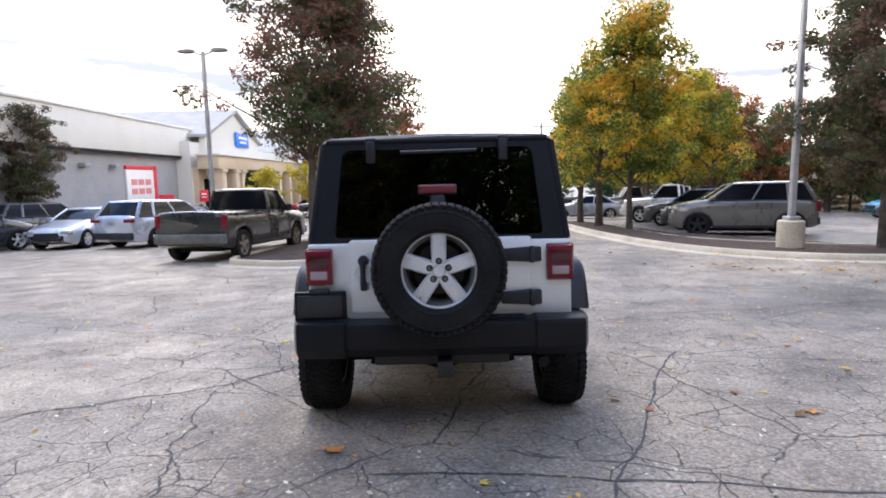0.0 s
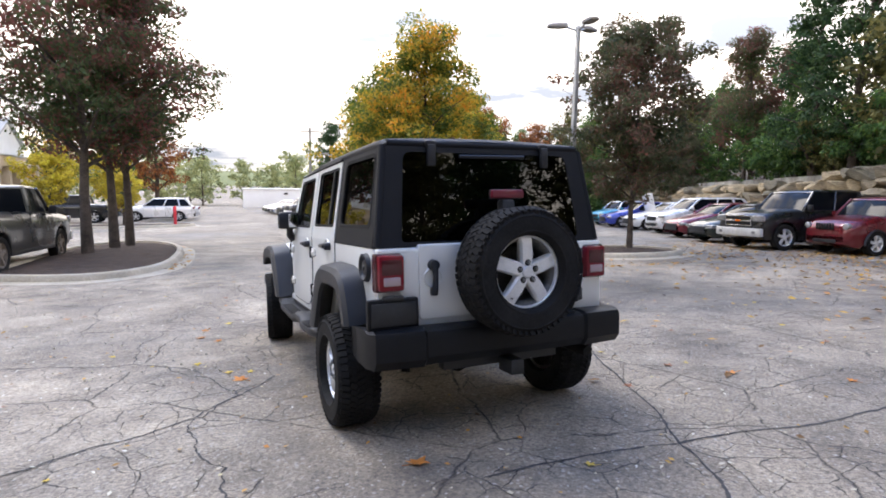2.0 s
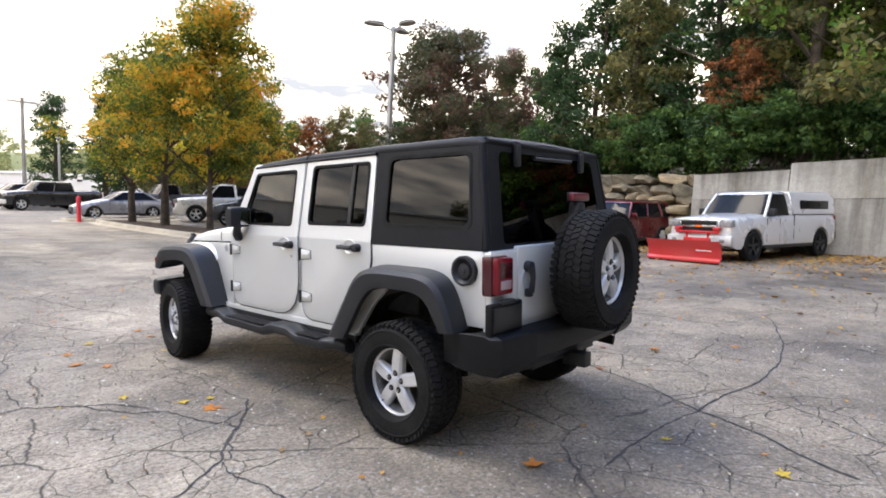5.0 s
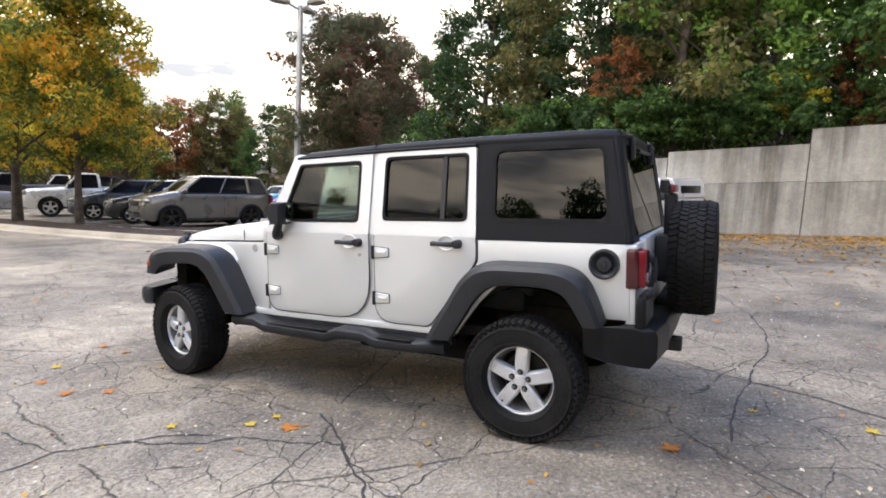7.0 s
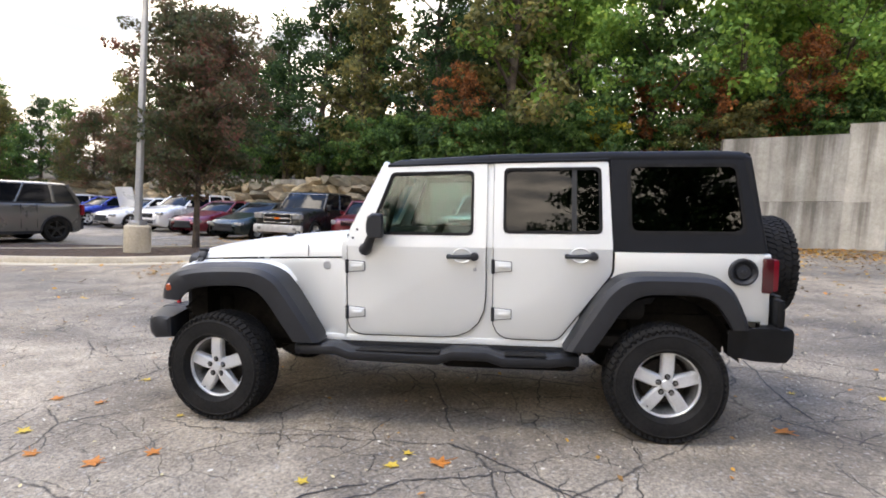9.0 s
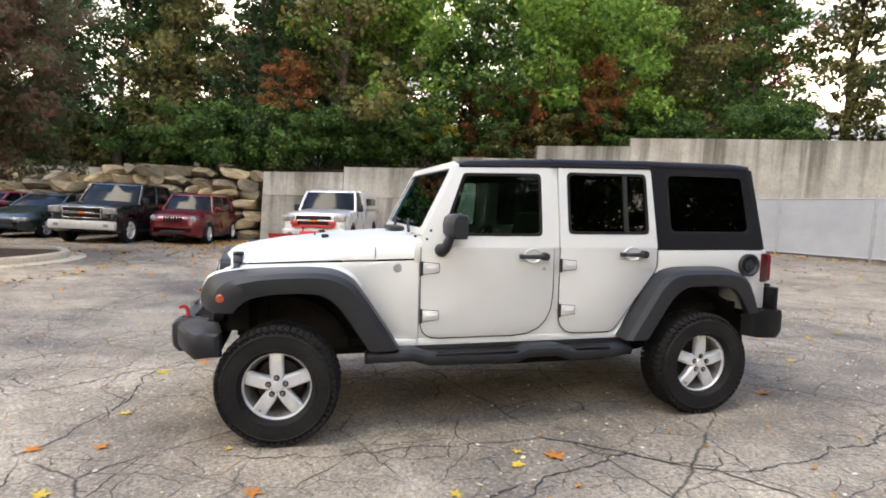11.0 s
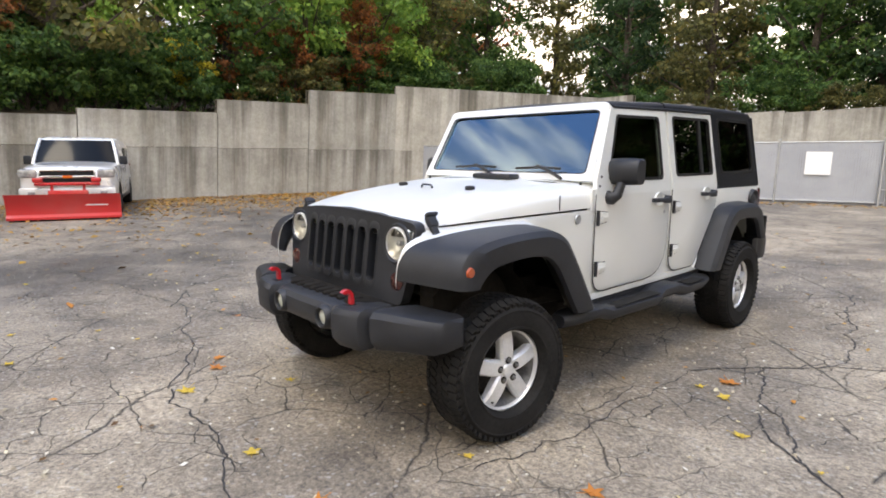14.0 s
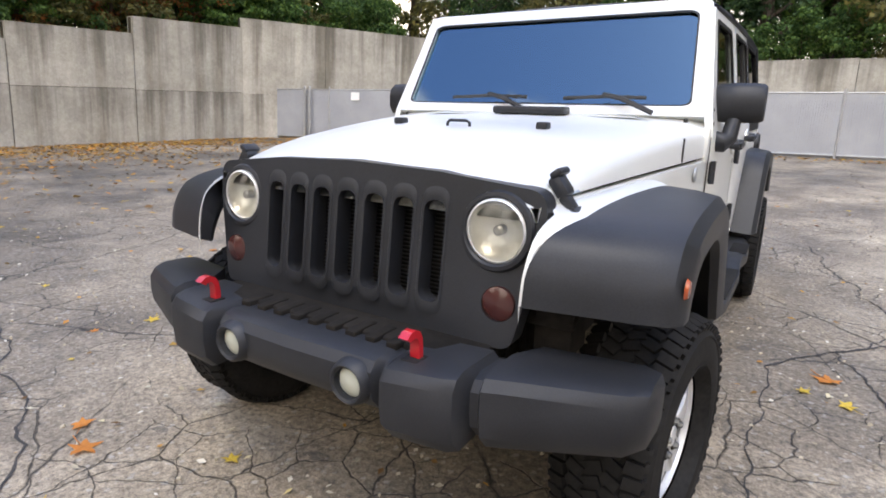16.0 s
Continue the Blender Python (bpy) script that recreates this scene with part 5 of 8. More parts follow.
    for y, z in ((1.822, 1.728), (1.800, 1.750), (1.72, 1.774), (1.1, 1.806), (0.36, 1.822), (-0.35, 1.824), (-0.47, 1.818), (-0.510, 1.795)):
        h = 0.700
        loops.append([V(u * h, y, z + dz) for u, dz in ((-1.0, -0.055), (-1.008, -0.030), (-0.985, -0.004), (-0.93, 0.008), (-0.5, 0.020), (0, 0.026), (0.5, 0.020), (0.93, 0.008), (0.985, -0.004), (1.008, -0.030), (1.0, -0.055))])
    rings(bm, loops, False, False)
    bm.verts.ensure_lookup_table()
    top = part("hardtop", bm, M["hardtop"], J, "matte black textured hardtop", 50)
    part("headliner", boxes(((0, 0.7, 1.750), (1.36, 2.2, 0.02))), M["seat"], top)
    part("roof_seam", tube(bmesh.new(), [V(u * 0.702, 1.12, 1.8055 + dz) for u, dz in ((-1.004, -0.050), (-1.008, -0.030), (-0.985, -0.004), (-0.93, 0.008), (-0.5, 0.020), (0, 0.026), (0.5, 0.020), (0.93, 0.008), (0.985, -0.004), (1.008, -0.030), (1.004, -0.050))], 0.004, 5), M["seam"], top)
    for s in (-1, 1):
        tilt = lambda y, z: V(s * (side_x(z) + 0.002), y - 0.0, z)
        out = rpoly([(0.325, 1.188), (0.345, 1.785), (-0.488, 1.80, 0.06), (-0.575, 1.188, 0.02)])
        win = rpoly([(0.218, 1.310, 0.05), (0.228, 1.735, 0.05), (-0.425, 1.735, 0.05), (-0.472, 1.312, 0.05)])
        panel = part("hardtop_side", plate(out, tilt, (-s * 0.03, 0, 0), [win]), M["hardtop"], J)
        part("quarter_glass", plate(rpoly([(0.228, 1.300, 0.05), (0.238, 1.745, 0.05), (-0.43, 1.745, 0.05), (-0.482, 1.302, 0.05)]), side(s, -0.010), (-s * 0.005, 0, 0)), M["tint"], panel, "dark tinted side glass").visible_shadow = False
        seal_o = rpoly([(0.230, 1.298, 0.05), (0.240, 1.747, 0.05), (-0.432, 1.747, 0.05), (-0.486, 1.300, 0.05)])
        seal_i = rpoly([(0.209, 1.319, 0.05), (0.219, 1.726, 0.05), (-0.418, 1.726, 0.05), (-0.464, 1.321, 0.05)])
        part("glass_seal", plate(seal_o, side(s, 0.005), (-s * 0.012, 0, 0), [seal_i]), M["rubber"], panel)
        part("drip_rail", tube(bmesh.new(), [V(s * 0.708, 1.80, 1.738), V(s * 0.708, 1.1, 1.760), V(s * 0.708, 0.36, 1.772)], 0.011, 6), M["hardtop"], top)

    def rear(x, z):
        """Rear face of the hardtop, leaning forward towards the roof."""
        return V(x, -0.605 + (z - 1.188) * 0.155, z)
    out = rpoly([(-0.775, 1.188), (0.775, 1.188), (0.695, 1.80, 0.08), (-0.695, 1.80, 0.08)])
    hole = rpoly([(-0.625, 1.218, 0.03), (0.625, 1.218, 0.03), (0.575, 1.748, 0.06), (-0.575, 1.748, 0.06)])
    back = part("hardtop_rear", plate(out, rear, (0, 0.05, 0), [hole]), M["hardtop"], J)
    bm = bmesh.new()
    for s in (-1, 1):
        tube(bm, [rear(s * 0.765, 1.192) + V(0, 0.02, 0), rear(s * 0.69, 1.78) + V(0, 0.02, 0)], 0.026, 10)
    tube(bm, [rear(-0.67, 1.797) + V(0, 0.012, 0), rear(0.67, 1.797) + V(0, 0.012, 0)], 0.022, 10)
    part("corner_moulding", bm, M["hardtop"], back)
    lift = part("rear_glass", plate(rpoly([(-0.622, 1.215, 0.03), (0.622, 1.215, 0.03), (0.572, 1.75, 0.06), (-0.572, 1.75, 0.06)]), lambda x, z: rear(x, z) + V(0, 0.004, 0), (0, 0.006, 0)), M["tint"], J, "dark tinted rear glass")
    lift.visible_shadow = False
    for s in (-1, 1):
        bm = boxes((tuple(rear(s * 0.40, 1.73) + V(0, -0.012, 0)), (0.055, 0.03, 0.13)), (tuple(rear(s * 0.40, 1.80) + V(0, -0.004, 0)), (0.07, 0.05, 0.035)), bevel=0.01)
        part("glass_hinge", bm, M["plastic"], lift)
    part("rear_wiper", tube(bmesh.new(), [rear(-0.22, 1.725) + V(0, -0.02, 0), rear(0.24, 1.73) + V(0, -0.02, 0)], 0.012, 6), M["plastic"], lift)
    lamp_bar = part("brake_light", boxes(((0, -0.735, 1.490), (0.215, 0.035, 0.050)), bevel=0.010), M["brake_lens"], J, "red high brake light above the spare wheel")
    part("brake_light_bracket", boxes(((0, -0.712, 1.42), (0.07, 0.03, 0.16)), ((0, -0.716, 1.490), (0.225, 0.02, 0.058)), bevel=0.01), M["plastic"], lamp_bar)

    # doors
    def door(s, low, up, win, hinges, handle, front):
        gap = rpoly(low)
        part("door_gap", plate(inset(gap, -0.0045 if sum(a.x * b.y - b.x * a.y for a, b in zip(gap, gap[1:] + gap[:1])) > 0 else 0.0045), side(s, 0.0015), (-s * 0.004, 0, 0)), M["seam"], J)
        d = part("door", plate(rpoly(low), side(s, 0.006), (-s * 0.035, 0, 0), bevel=0.009, skip=1.20), M["silver"], J, "silver door with black handle")
        part("window_surround", plate(rpoly(up), side(s, 0.006), (-s * 0.03, 0, 0), [rpoly(win)]), M["silver"], d)
        cy, cz = sum(p[0] for p in win) / 4, sum(p[1] for p in win) / 4
        grow = lambda k: rpoly([(cy + (p[0] - cy) * (1 + k / 0.3), cz + (p[1] - cz) * (1 + k / 0.2), 0.04) for p in win])
        pane = part("window_glass", plate(grow(0.004), side(s, -0.008), (-s * 0.005, 0, 0)), M["tint_front" if front else "tint"], d, "lightly tinted glass" if front else "dark tinted glass")
        pane.visible_shadow = False
        part("glass_seal", plate(grow(0.004), side(s, 0.009), (-s * 0.012, 0, 0), [grow(-0.014)]), M["rubber"], d)
        if not front:
            part("window_divider", plate([V(0.585, 1.29), V(0.585, 1.73), V(0.555, 1.73), V(0.555, 1.29)], side(s, 0.004), (-s * 0.012, 0, 0)), M["black"], d)
        for y, z in hinges:
            x = s * (XB + 0.018)
            bm = plate(rpoly([(y + 0.005, z + 0.038, 0.008), (y - 0.105, z + 0.028, 0.008), (y - 0.105, z - 0.028, 0.008), (y + 0.005, z - 0.038, 0.008)]), lambda a, b: V(x, a, b), (-s * 0.03, 0, 0), bevel=0.006)
            box(bm, (s * (XB + 0.022), y - 0.055, z), (0.012, 0.07, 0.022), 0.004)
            hinge = part("hinge", bm, M["silver"], d, "painted exposed hinge")
            part("hinge_pin", tube(bmesh.new(), [V(s * (XB + 0.020), y + 0.014, z - 0.046), V(s * (XB + 0.020), y + 0.014, z + 0.046)], 0.011, 8), M["plastic"], hinge)
            part("gasket", plate(rpoly([(y + 0.009, z + 0.042, 0.01), (y - 0.109, z + 0.032, 0.01), (y - 0.109, z - 0.032, 0.01), (y + 0.009, z - 0.042, 0.01)]), lambda a, b: V(s * (XB + 0.0085), a, b), (-s * 0.004, 0, 0)), M["seam"], hinge)
        y, z = handle
        part("handle_cup", lathe(bmesh.new(), [(0.0, 0.0), (0.052, 0.002), (0.060, 0.009), (0.064, 0.008), (0.066, 0.0)], 24, Matrix.Translation((s * (XB + 0.006), y, z + 0.004)) @ Matrix.Rotation(0 if s > 0 else pi, 4, "Z") @ Matrix.Diagonal((1, 1, 0.75, 1))), M["silver"], d)
        bm = tube(bmesh.new(), [V(s * (XB + 0.045), y + 0.085, z), V(s * (XB + 0.05), y, z), V(s * (XB + 0.045), y - 0.06, z)], [0.013, 0.015, 0.018], 8)
        lathe(bm, [(0.0, 0.055), (0.026, 0.05), (0.030, 0.0)], 14, Matrix.Translation((s * XB, y - 0.082, z)) @ Matrix.Rotation(0 if s > 0 else pi, 4, "Z"))
        box(bm, (s * (XB + 0.026), y + 0.085, z), (0.05, 0.03, 0.03), 0.008)
        part("handle", bm, M["plastic"], d, "black pull handle")
        if front:
            part("lock", lathe(bmesh.new(), [(0.0, 0.006), (0.012, 0.005), (0.013, 0.0)], 12, Matrix.Translation((s * (XB + 0.006), y - 0.085, z - 0.085)) @ Matrix.Rotation(0 if s > 0 else pi, 4, "Z")), M["steel"], d)
            bm = bmesh.new()
            loops = []
            for x, k in ((0.0, 0.80), (0.012, 0.95), (0.10, 1.0), (0.19, 0.96), (0.205, 0.84)):
                hw, hh = 0.056 * k, 0.084 * k
                loops.append([V(s * (0.762 + x * 0.92), 1.868 + yy * hw - 0.12 * x, 1.340 + zz * hh) for yy, zz in ((-1, -0.75), (-1, 0.75), (-0.8, 0.95), (0.3, 1), (0.8, 0.75), (1, 0.2), (1, -0.5), (0.6, -0.95), (-0.8, -0.95))])
            rings(bm, loops)
            part("mirror", bm, M["plastic"], d, "black door mirror on a curved arm", 50)
            part("mirror_arm", tube(bmesh.new(), [V(s * 0.785, 1.935, 1.185), V(s * 0.815, 1.935, 1.182), V(s * 0.838, 1.915, 1.200), V(s * 0.845, 1.885, 1.270)], [0.044, 0.044, 0.034, 0.03], 10), M["plastic"], d)
            part("mirror_glass", boxes(((s * 0.856, 1.802, 1.340), (0.150, 0.006, 0.125)), bevel=0.002), M["chrome"], d)

    for s in (-1, 1):
        door(s, [(2.065, 1.20), (2.065, 0.602, 0.12), (1.132, 0.602, 0.34), (1.132, 1.20)],
             [(2.065, 1.20), (2.052, 1.29), (1.822, 1.735, 0.03), (1.132, 1.752), (1.132, 1.20)],
             [(1.925, 1.282, 0.03), (1.768, 1.690, 0.04), (1.222, 1.702, 0.04), (1.222, 1.282, 0.04)], ((2.05, 1.066), (2.05, 0.755)), (1.290, 1.142), True)
        door(s, [(1.086, 1.20), (1.086, 0.602, 0.14), (0.665, 0.602, 0.10), (0.328, 1.045, 0.12), (0.328, 1.20)],
             [(1.086, 1.20), (1.086, 1.753), (0.358, 1.768, 0.03), (0.328, 1.20)],
             [(1.020, 1.298, 0.04), (1.020, 1.718, 0.04), (0.405, 1.724, 0.04), (0.396, 1.300, 0.04)], ((1.072, 1.080), (1.072, 0.767)), (0.530, 1.155), False)

    # fender flares
    def flare(s, outer, inner, x_in, x_out):
        bm = bmesh.new()
        sect = []
        for (yo, zo), (yi, zi) in zip(outer, inner):
            xi = x_in(yo)
            sect.append([V(s * xi, yo, zo + 0.012), V(s * (x_out - 0.09), yo, zo + 0.004), V(s * (x_out - 0.025), yo + (yi - yo) * 0.06, zo + (zi - zo) * 0.06), V(s * x_out, yo + (yi - yo) * 0.28, zo + (zi - zo) * 0.28),
                         V(s * (x_out + 0.002), yo + (yi - yo) * 0.75, zo + (zi - zo) * 0.75), V(s * (x_out - 0.008), yi, zi), V(s * (x_out - 0.035), yi + (yi - yo) * 0.05, zi + (zi - zo) * 0.05),
                         V(s * (xi + 0.02), yi + (yo - yi) * 0.55, zi + (zo - zi) * 0.55), V(s * xi, yo + (yi - yo) * 0.3, zo + (zi - zo) * 0.3)])
        for ring in sect:
            for p in ring:
                # the front end sweeps forward towards the grille
                p.y += 0.105 * max(0.0, min(1.0, (x_out - abs(p.x)) / 0.28)) * max(0.0, min(1.0, (p.y - 2.98) / 0.30))
        rings(bm, sect)
        return part("fender_flare", bm, M["plastic"], J, "dark grey textured plastic fender flare", 32)

    def smooth(pts, n=5):
        return [(p.x, p.y) for p in catmull(pts, n, False)]
    for s in (-1, 1):
        fo = smooth([(3.325, 0.835), (3.31, 0.92), (3.25, 1.005), (3.12, 1.045), (2.90, 1.062), (2.66, 1.058), (2.52, 1.005), (2.44, 0.915), (2.32, 0.74), (2.21, 0.565)])
        fi = smooth([(3.20, 0.825), (3.17, 0.865), (3.11, 0.905), (3.02, 0.925), (2.86, 0.935), (2.72, 0.925), (2.63, 0.88), (2.56, 0.80), (2.48, 0.68), (2.40, 0.565)])
        wide = lambda y: -0.012 + (0.006 + 0.064 * max(0.0, min(1.0, (3.315 - y) / 0.13))) * max(0.0, min(1.0, (y - 2.38) / 0.30))
        shelf = []
        for y, z in (q for q in fo if q[0] > 2.42):
            push = 0.105 * max(0.0, min(1.0, (y - 2.98) / 0.30))
            t, e = taper_x(y), taper_x(y) + wide(y)
            drop = 0.018 * max(0.0, min(1.0, (y - 2.4) / 0.4))
            shelf.append([V(s * xx, y + push * max(0.0, min(1.0, (0.935 - xx) / 0.28)), zz) for xx, zz in ((t - 0.03 if y < 3.2 else t + 0.002, max(z + 0.02, min(1.075, z + 0.06)) if y < 3.2 else z + 0.024), (t + 0.006, z + 0.038 - drop), ((t + e) / 2 + 0.01, z + 0.026 - drop * 0.5), (e + 0.006, z + 0.012), (e + 0.008, z - 0.03))])
        part("fender_top", rings(bmesh.new(), shelf, False, False), M["silver"], body, angle=60)
        fl = flare(s, fo, fi, lambda y: taper_x(y) + wide(y), 0.935)
        part("side_marker", lathe(bmesh.new(), [(0.0, 0.010), (0.020, 0.008), (0.027, 0.0)], 18, Matrix.Translation((s * 0.928, 3.268, 0.912)) @ Matrix.Rotation(0 if s > 0 else pi, 4, "Z")), M["marker"], fl, "round smoked red side marker")
        ro = smooth([(0.635, 0.565), (0.49, 0.80), (0.37, 0.975), (0.24, 1.045), (0.0, 1.055), (-0.24, 1.045), (-0.36, 0.985), (-0.43, 0.86), (-0.475, 0.735)])
        ri = smooth([(0.46, 0.565), (0.36, 0.72), (0.27, 0.85), (0.165, 0.925), (0.0, 0.938), (-0.18, 0.93), (-0.27, 0.885), (-0.33, 0.80), (-0.37, 0.73)])
        flare(s, ro, ri, lambda y: XB - 0.01, 0.935)

    # running boards
    for s in (-1, 1):
        bm = bmesh.new()
        loops = []
        for y, zt, w in ((2.42, 0.535, 0.02), (2.36, 0.552, 0.07), (2.12, 0.558, 0.09), (2.02, 0.528, 0.10), (1.44, 0.518, 0.10), (1.34, 0.550, 0.09), (1.12, 0.550, 0.09), (1.02, 0.520, 0.10), (0.72, 0.522, 0.09), (0.60, 0.535, 0.07), (0.53, 0.515, 0.02)):
            x0, x1 = 0.76, 0.83 + w
            loops.append([V(s * x, y, z) for x, z in ((x0, zt - 0.08), (x0, zt - 0.01), (x0 + 0.02, zt), (x1 - 0.03, zt), (x1 - 0.005, zt - 0.015), (x1, zt - 0.045), (x1 - 0.02, zt - 0.075), (x1 - 0.06, zt - 0.085))])
        rings(bm, loops)
        board = part("running_board", bm, M["plastic"], J, "dusty black running board", 45)
        for y0, y1 in ((1.98, 1.42), (1.0, 0.74)):
            part("step_pad", boxes(*[((s * 0.875, (y0 + y1) / 2, 0.524), (0.09, abs(y0 - y1), 0.006))], bevel=0.002), M["rubber"], board)

    # bumpers
    bm = bmesh.new()
    loops = []
    for x, yf, zb, zt, yb in ((-0.915, 3.385, 0.590, 0.692, 3.30), (-0.902, 3.425, 0.560, 0.708, 3.28), (-0.86, 3.465, 0.545, 0.714, 3.27), (-0.62, 3.556, 0.530, 0.720, 3.32), (-0.572, 3.570, 0.526, 0.718, 3.40), (-0.558, 3.548, 0.534, 0.700, 3.40), (-0.536, 3.550, 0.534, 0.698, 3.40), (-0.520, 3.604, 0.512, 0.714, 3.40), (-0.495, 3.618, 0.508, 0.714, 3.40), (-0.350, 3.634, 0.508, 0.706, 3.40), (-0.332, 3.628, 0.512, 0.702, 3.40), (-0.318, 3.580, 0.548, 0.688, 3.40), (-0.300, 3.580, 0.550, 0.688, 3.40), (-0.285, 3.602, 0.548, 0.697, 3.40), (0, 3.612, 0.552, 0.698, 3.40)):
        loops.append((x, yf, zb, zt, yb))
    full = loops + [(-x, a, b, c, d) for x, a, b, c, d in loops[-2::-1]]
    rings(bm, [[V(x, yb, zb + 0.01), V(x, yb, zt - 0.005), V(x, yf - 0.055, zt), V(x, yf - 0.022, zt - 0.010), V(x, yf - 0.003, zt - 0.035), V(x, yf, (zb + zt) / 2), V(x, yf - 0.006, zb + 0.04), V(x, yf - 0.04, zb)] for x, yf, zb, zt, yb in full])
    fb = part("front_bumper", bm, M["plastic"], J, "dark textured plastic front bumper", 32)
    for s in (-1, 1):
        m = Matrix.Translation((s * 0.224, 3.604, 0.624)) @ Matrix.Rotation(pi / 2, 4, "Z")
        part("fog_light", lathe(bmesh.new(), [(0.0, 0.010), (0.025, 0.007), (0.041, -0.002), (0.041, -0.02)], 24, m), M["fog"], fb, "round hazed fog light")
        part("fog_bezel", lathe(bmesh.new(), [(0.041, -0.010), (0.043, 0.016), (0.050, 0.021), (0.058, 0.014), (0.064, -0.012)], 24, m), M["plastic"], fb)
        bm = bmesh.new()
        rings(bm, [[V(s * (0.380 + dx), y + dy, z + dz) for dx, dy, dz in ((-0.0135, -ny, -nz), (0.0135, -ny, -nz), (0.0135, ny, nz), (-0.0135, ny, nz))]
                   for y, z, ny, nz in ((3.540, 0.670, 0.009, 0.0), (3.539, 0.735, 0.009, 0.001), (3.541, 0.756, 0.008, -0.003), (3.549, 0.771, 0.006, -0.007), (3.562, 0.778, 0.001, -0.010), (3.577, 0.776, -0.004, -0.009), (3.588, 0.768, -0.008, -0.006))])
        part("tow_hook", bm, M["hook_red"], J, "bright red tow hook", 60)
        part("hook_slot", boxes(((s * 0.380, 3.548, 0.7035), (0.046, 0.050, 0.012))), M["seam"], fb)
    part("bumper_shelf", boxes(((0, 3.40, 0.680), (1.0, 0.16, 0.05)), ((0, 3.34, 0.58), (1.1, 0.05, 0.16)), bevel=0.012), M["under"], fb)
    for k in range(9):
        part("shelf_rib", boxes(((-0.28 + k * 0.07, 3.46, 0.700), (0.035, 0.10, 0.02)), bevel=0.005), M["under"], fb)

    bm = bmesh.new()
    prof = [(-0.865, -0.40, 0.560, 0.715, -0.36), (-0.874, -0.54, 0.534, 0.732, -0.42), (-0.868, -0.690, 0.524, 0.738, -0.5), (-0.84, -0.755, 0.520, 0.742, -0.56), (-0.558, -0.785, 0.520, 0.746, -0.60), (-0.540, -0.772, 0.526, 0.735, -0.60), (0, -0.780, 0.526, 0.732, -0.60)]
    full = prof + [(-x, a, b, c, d) for x, a, b, c, d in prof[-2::-1]]
    rings(bm, [[V(x, yb, zb + 0.02), V(x, yb, zt), V(x, y + 0.05, zt), V(x, y + 0.012, zt - 0.015), V(x, y, zt - 0.05), V(x, y + 0.004, zb + 0.05), V(x, y + 0.04, zb)] for x, y, zb, zt, yb in full])
    rb = part("rear_bumper", bm, M["shaded_plastic"], J, "black textured plastic rear bumper, shade painted into its colour", 30)
    part("step_pad", boxes(((0.20, -0.68, 0.738), (0.6, 0.10, 0.012)), bevel=0.004), M["rubber"], rb)

    # tailgate, tail lights, plate bracket
    gate = part("tailgate", plate(rpoly([(-0.535, 0.765, 0.03), (0.548, 0.765, 0.03), (0.548, 1.205, 0.02), (-0.535, 1.205, 0.02)]), flat(-0.640), (0, 0.045, 0), bevel=0.010), M["silver"], J, "silver side-hinged tailgate")
    part("handle_cup", lathe(bmesh.new(), [(0.0, -0.002), (0.05, 0.002), (0.055, 0.008), (0.062, 0.0)], 20, Matrix.Translation((-0.450, -0.639, 1.01)) @ Matrix.Rotation(-pi / 2, 4, "Z")), M["silver"], gate)
    bm = tube(bmesh.new(), [V(-0.450, -0.674, 1.078), V(-0.450, -0.686, 1.015), V(-0.450, -0.674, 0.935)], [0.022, 0.016, 0.020], 8)
    lathe(bm, [(0.0, 0.05), (0.030, 0.045), (0.034, 0.0)], 14, Matrix.Translation((-0.450, -0.634, 1.083)) @ Matrix.Rotation(-pi / 2, 4, "Z"))
    box(bm, (-0.450, -0.657, 0.930), (0.04, 0.045, 0.05), 0.01)
    part("handle", bm, M["plastic"], gate, "black tailgate pull handle")
    for z in (1.10, 0.845):
        bm = plate(rpoly([(0.36, z - 0.035, 0.01), (0.36, z + 0.035, 0.01), (0.530, z + 0.045, 0.01), (0.602, z + 0.045, 0.015), (0.602, z - 0.045, 0.015), (0.530, z - 0.045, 0.01)]), flat(-0.675), (0, 0.03, 0), bevel=0.008)
        box(bm, (0.545, -0.673, z), (0.03, 0.035, 0.10), 0.008)
        part("hinge", bm, M["plastic"], gate, "black tailgate hinge")
    for s in (-1, 1):
        tl = part("tail_light", boxes(((s * 0.712, -0.632, 1.05), (0.152, 0.09, 0.205)), bevel=0.016), M["red_lens"], J, "red tail light with clear reverse lens")
        part("reverse_lens", boxes(((s * 0.712, -0.677, 1.003), (0.100, 0.010, 0.050)), bevel=0.006), M["tail_white"], tl)
        part("inner_lens", boxes(((s * 0.712, -0.677, 1.083), (0.120, 0.006, 0.085)), bevel=0.006), M["dark_red_lens"], tl)
        part("light_housing", boxes(((s * 0.718, -0.606, 1.05), (0.164, 0.07, 0.222)), bevel=0.014), M["dark_red_lens"], tl)
    brk = part("plate_bracket", boxes(((-0.710, -0.665, 0.822), (0.305, 0.045, 0.175)), bevel=0.012), M["shaded_plastic"], J, "empty black number plate bracket")
    bm = boxes(((-0.710, -0.690, 0.822), (0.265, 0.012, 0.13)), bevel=0.004)
    box(bm, (-0.710, -0.680, 0.912), (0.12, 0.04, 0.026), 0.008)
    part("plate_recess", bm, M["black"], brk)
    m = Matrix.Translation((-(XB + 0.016), -0.457, 1.072)) @ Matrix.Rotation(pi, 4, "Z")
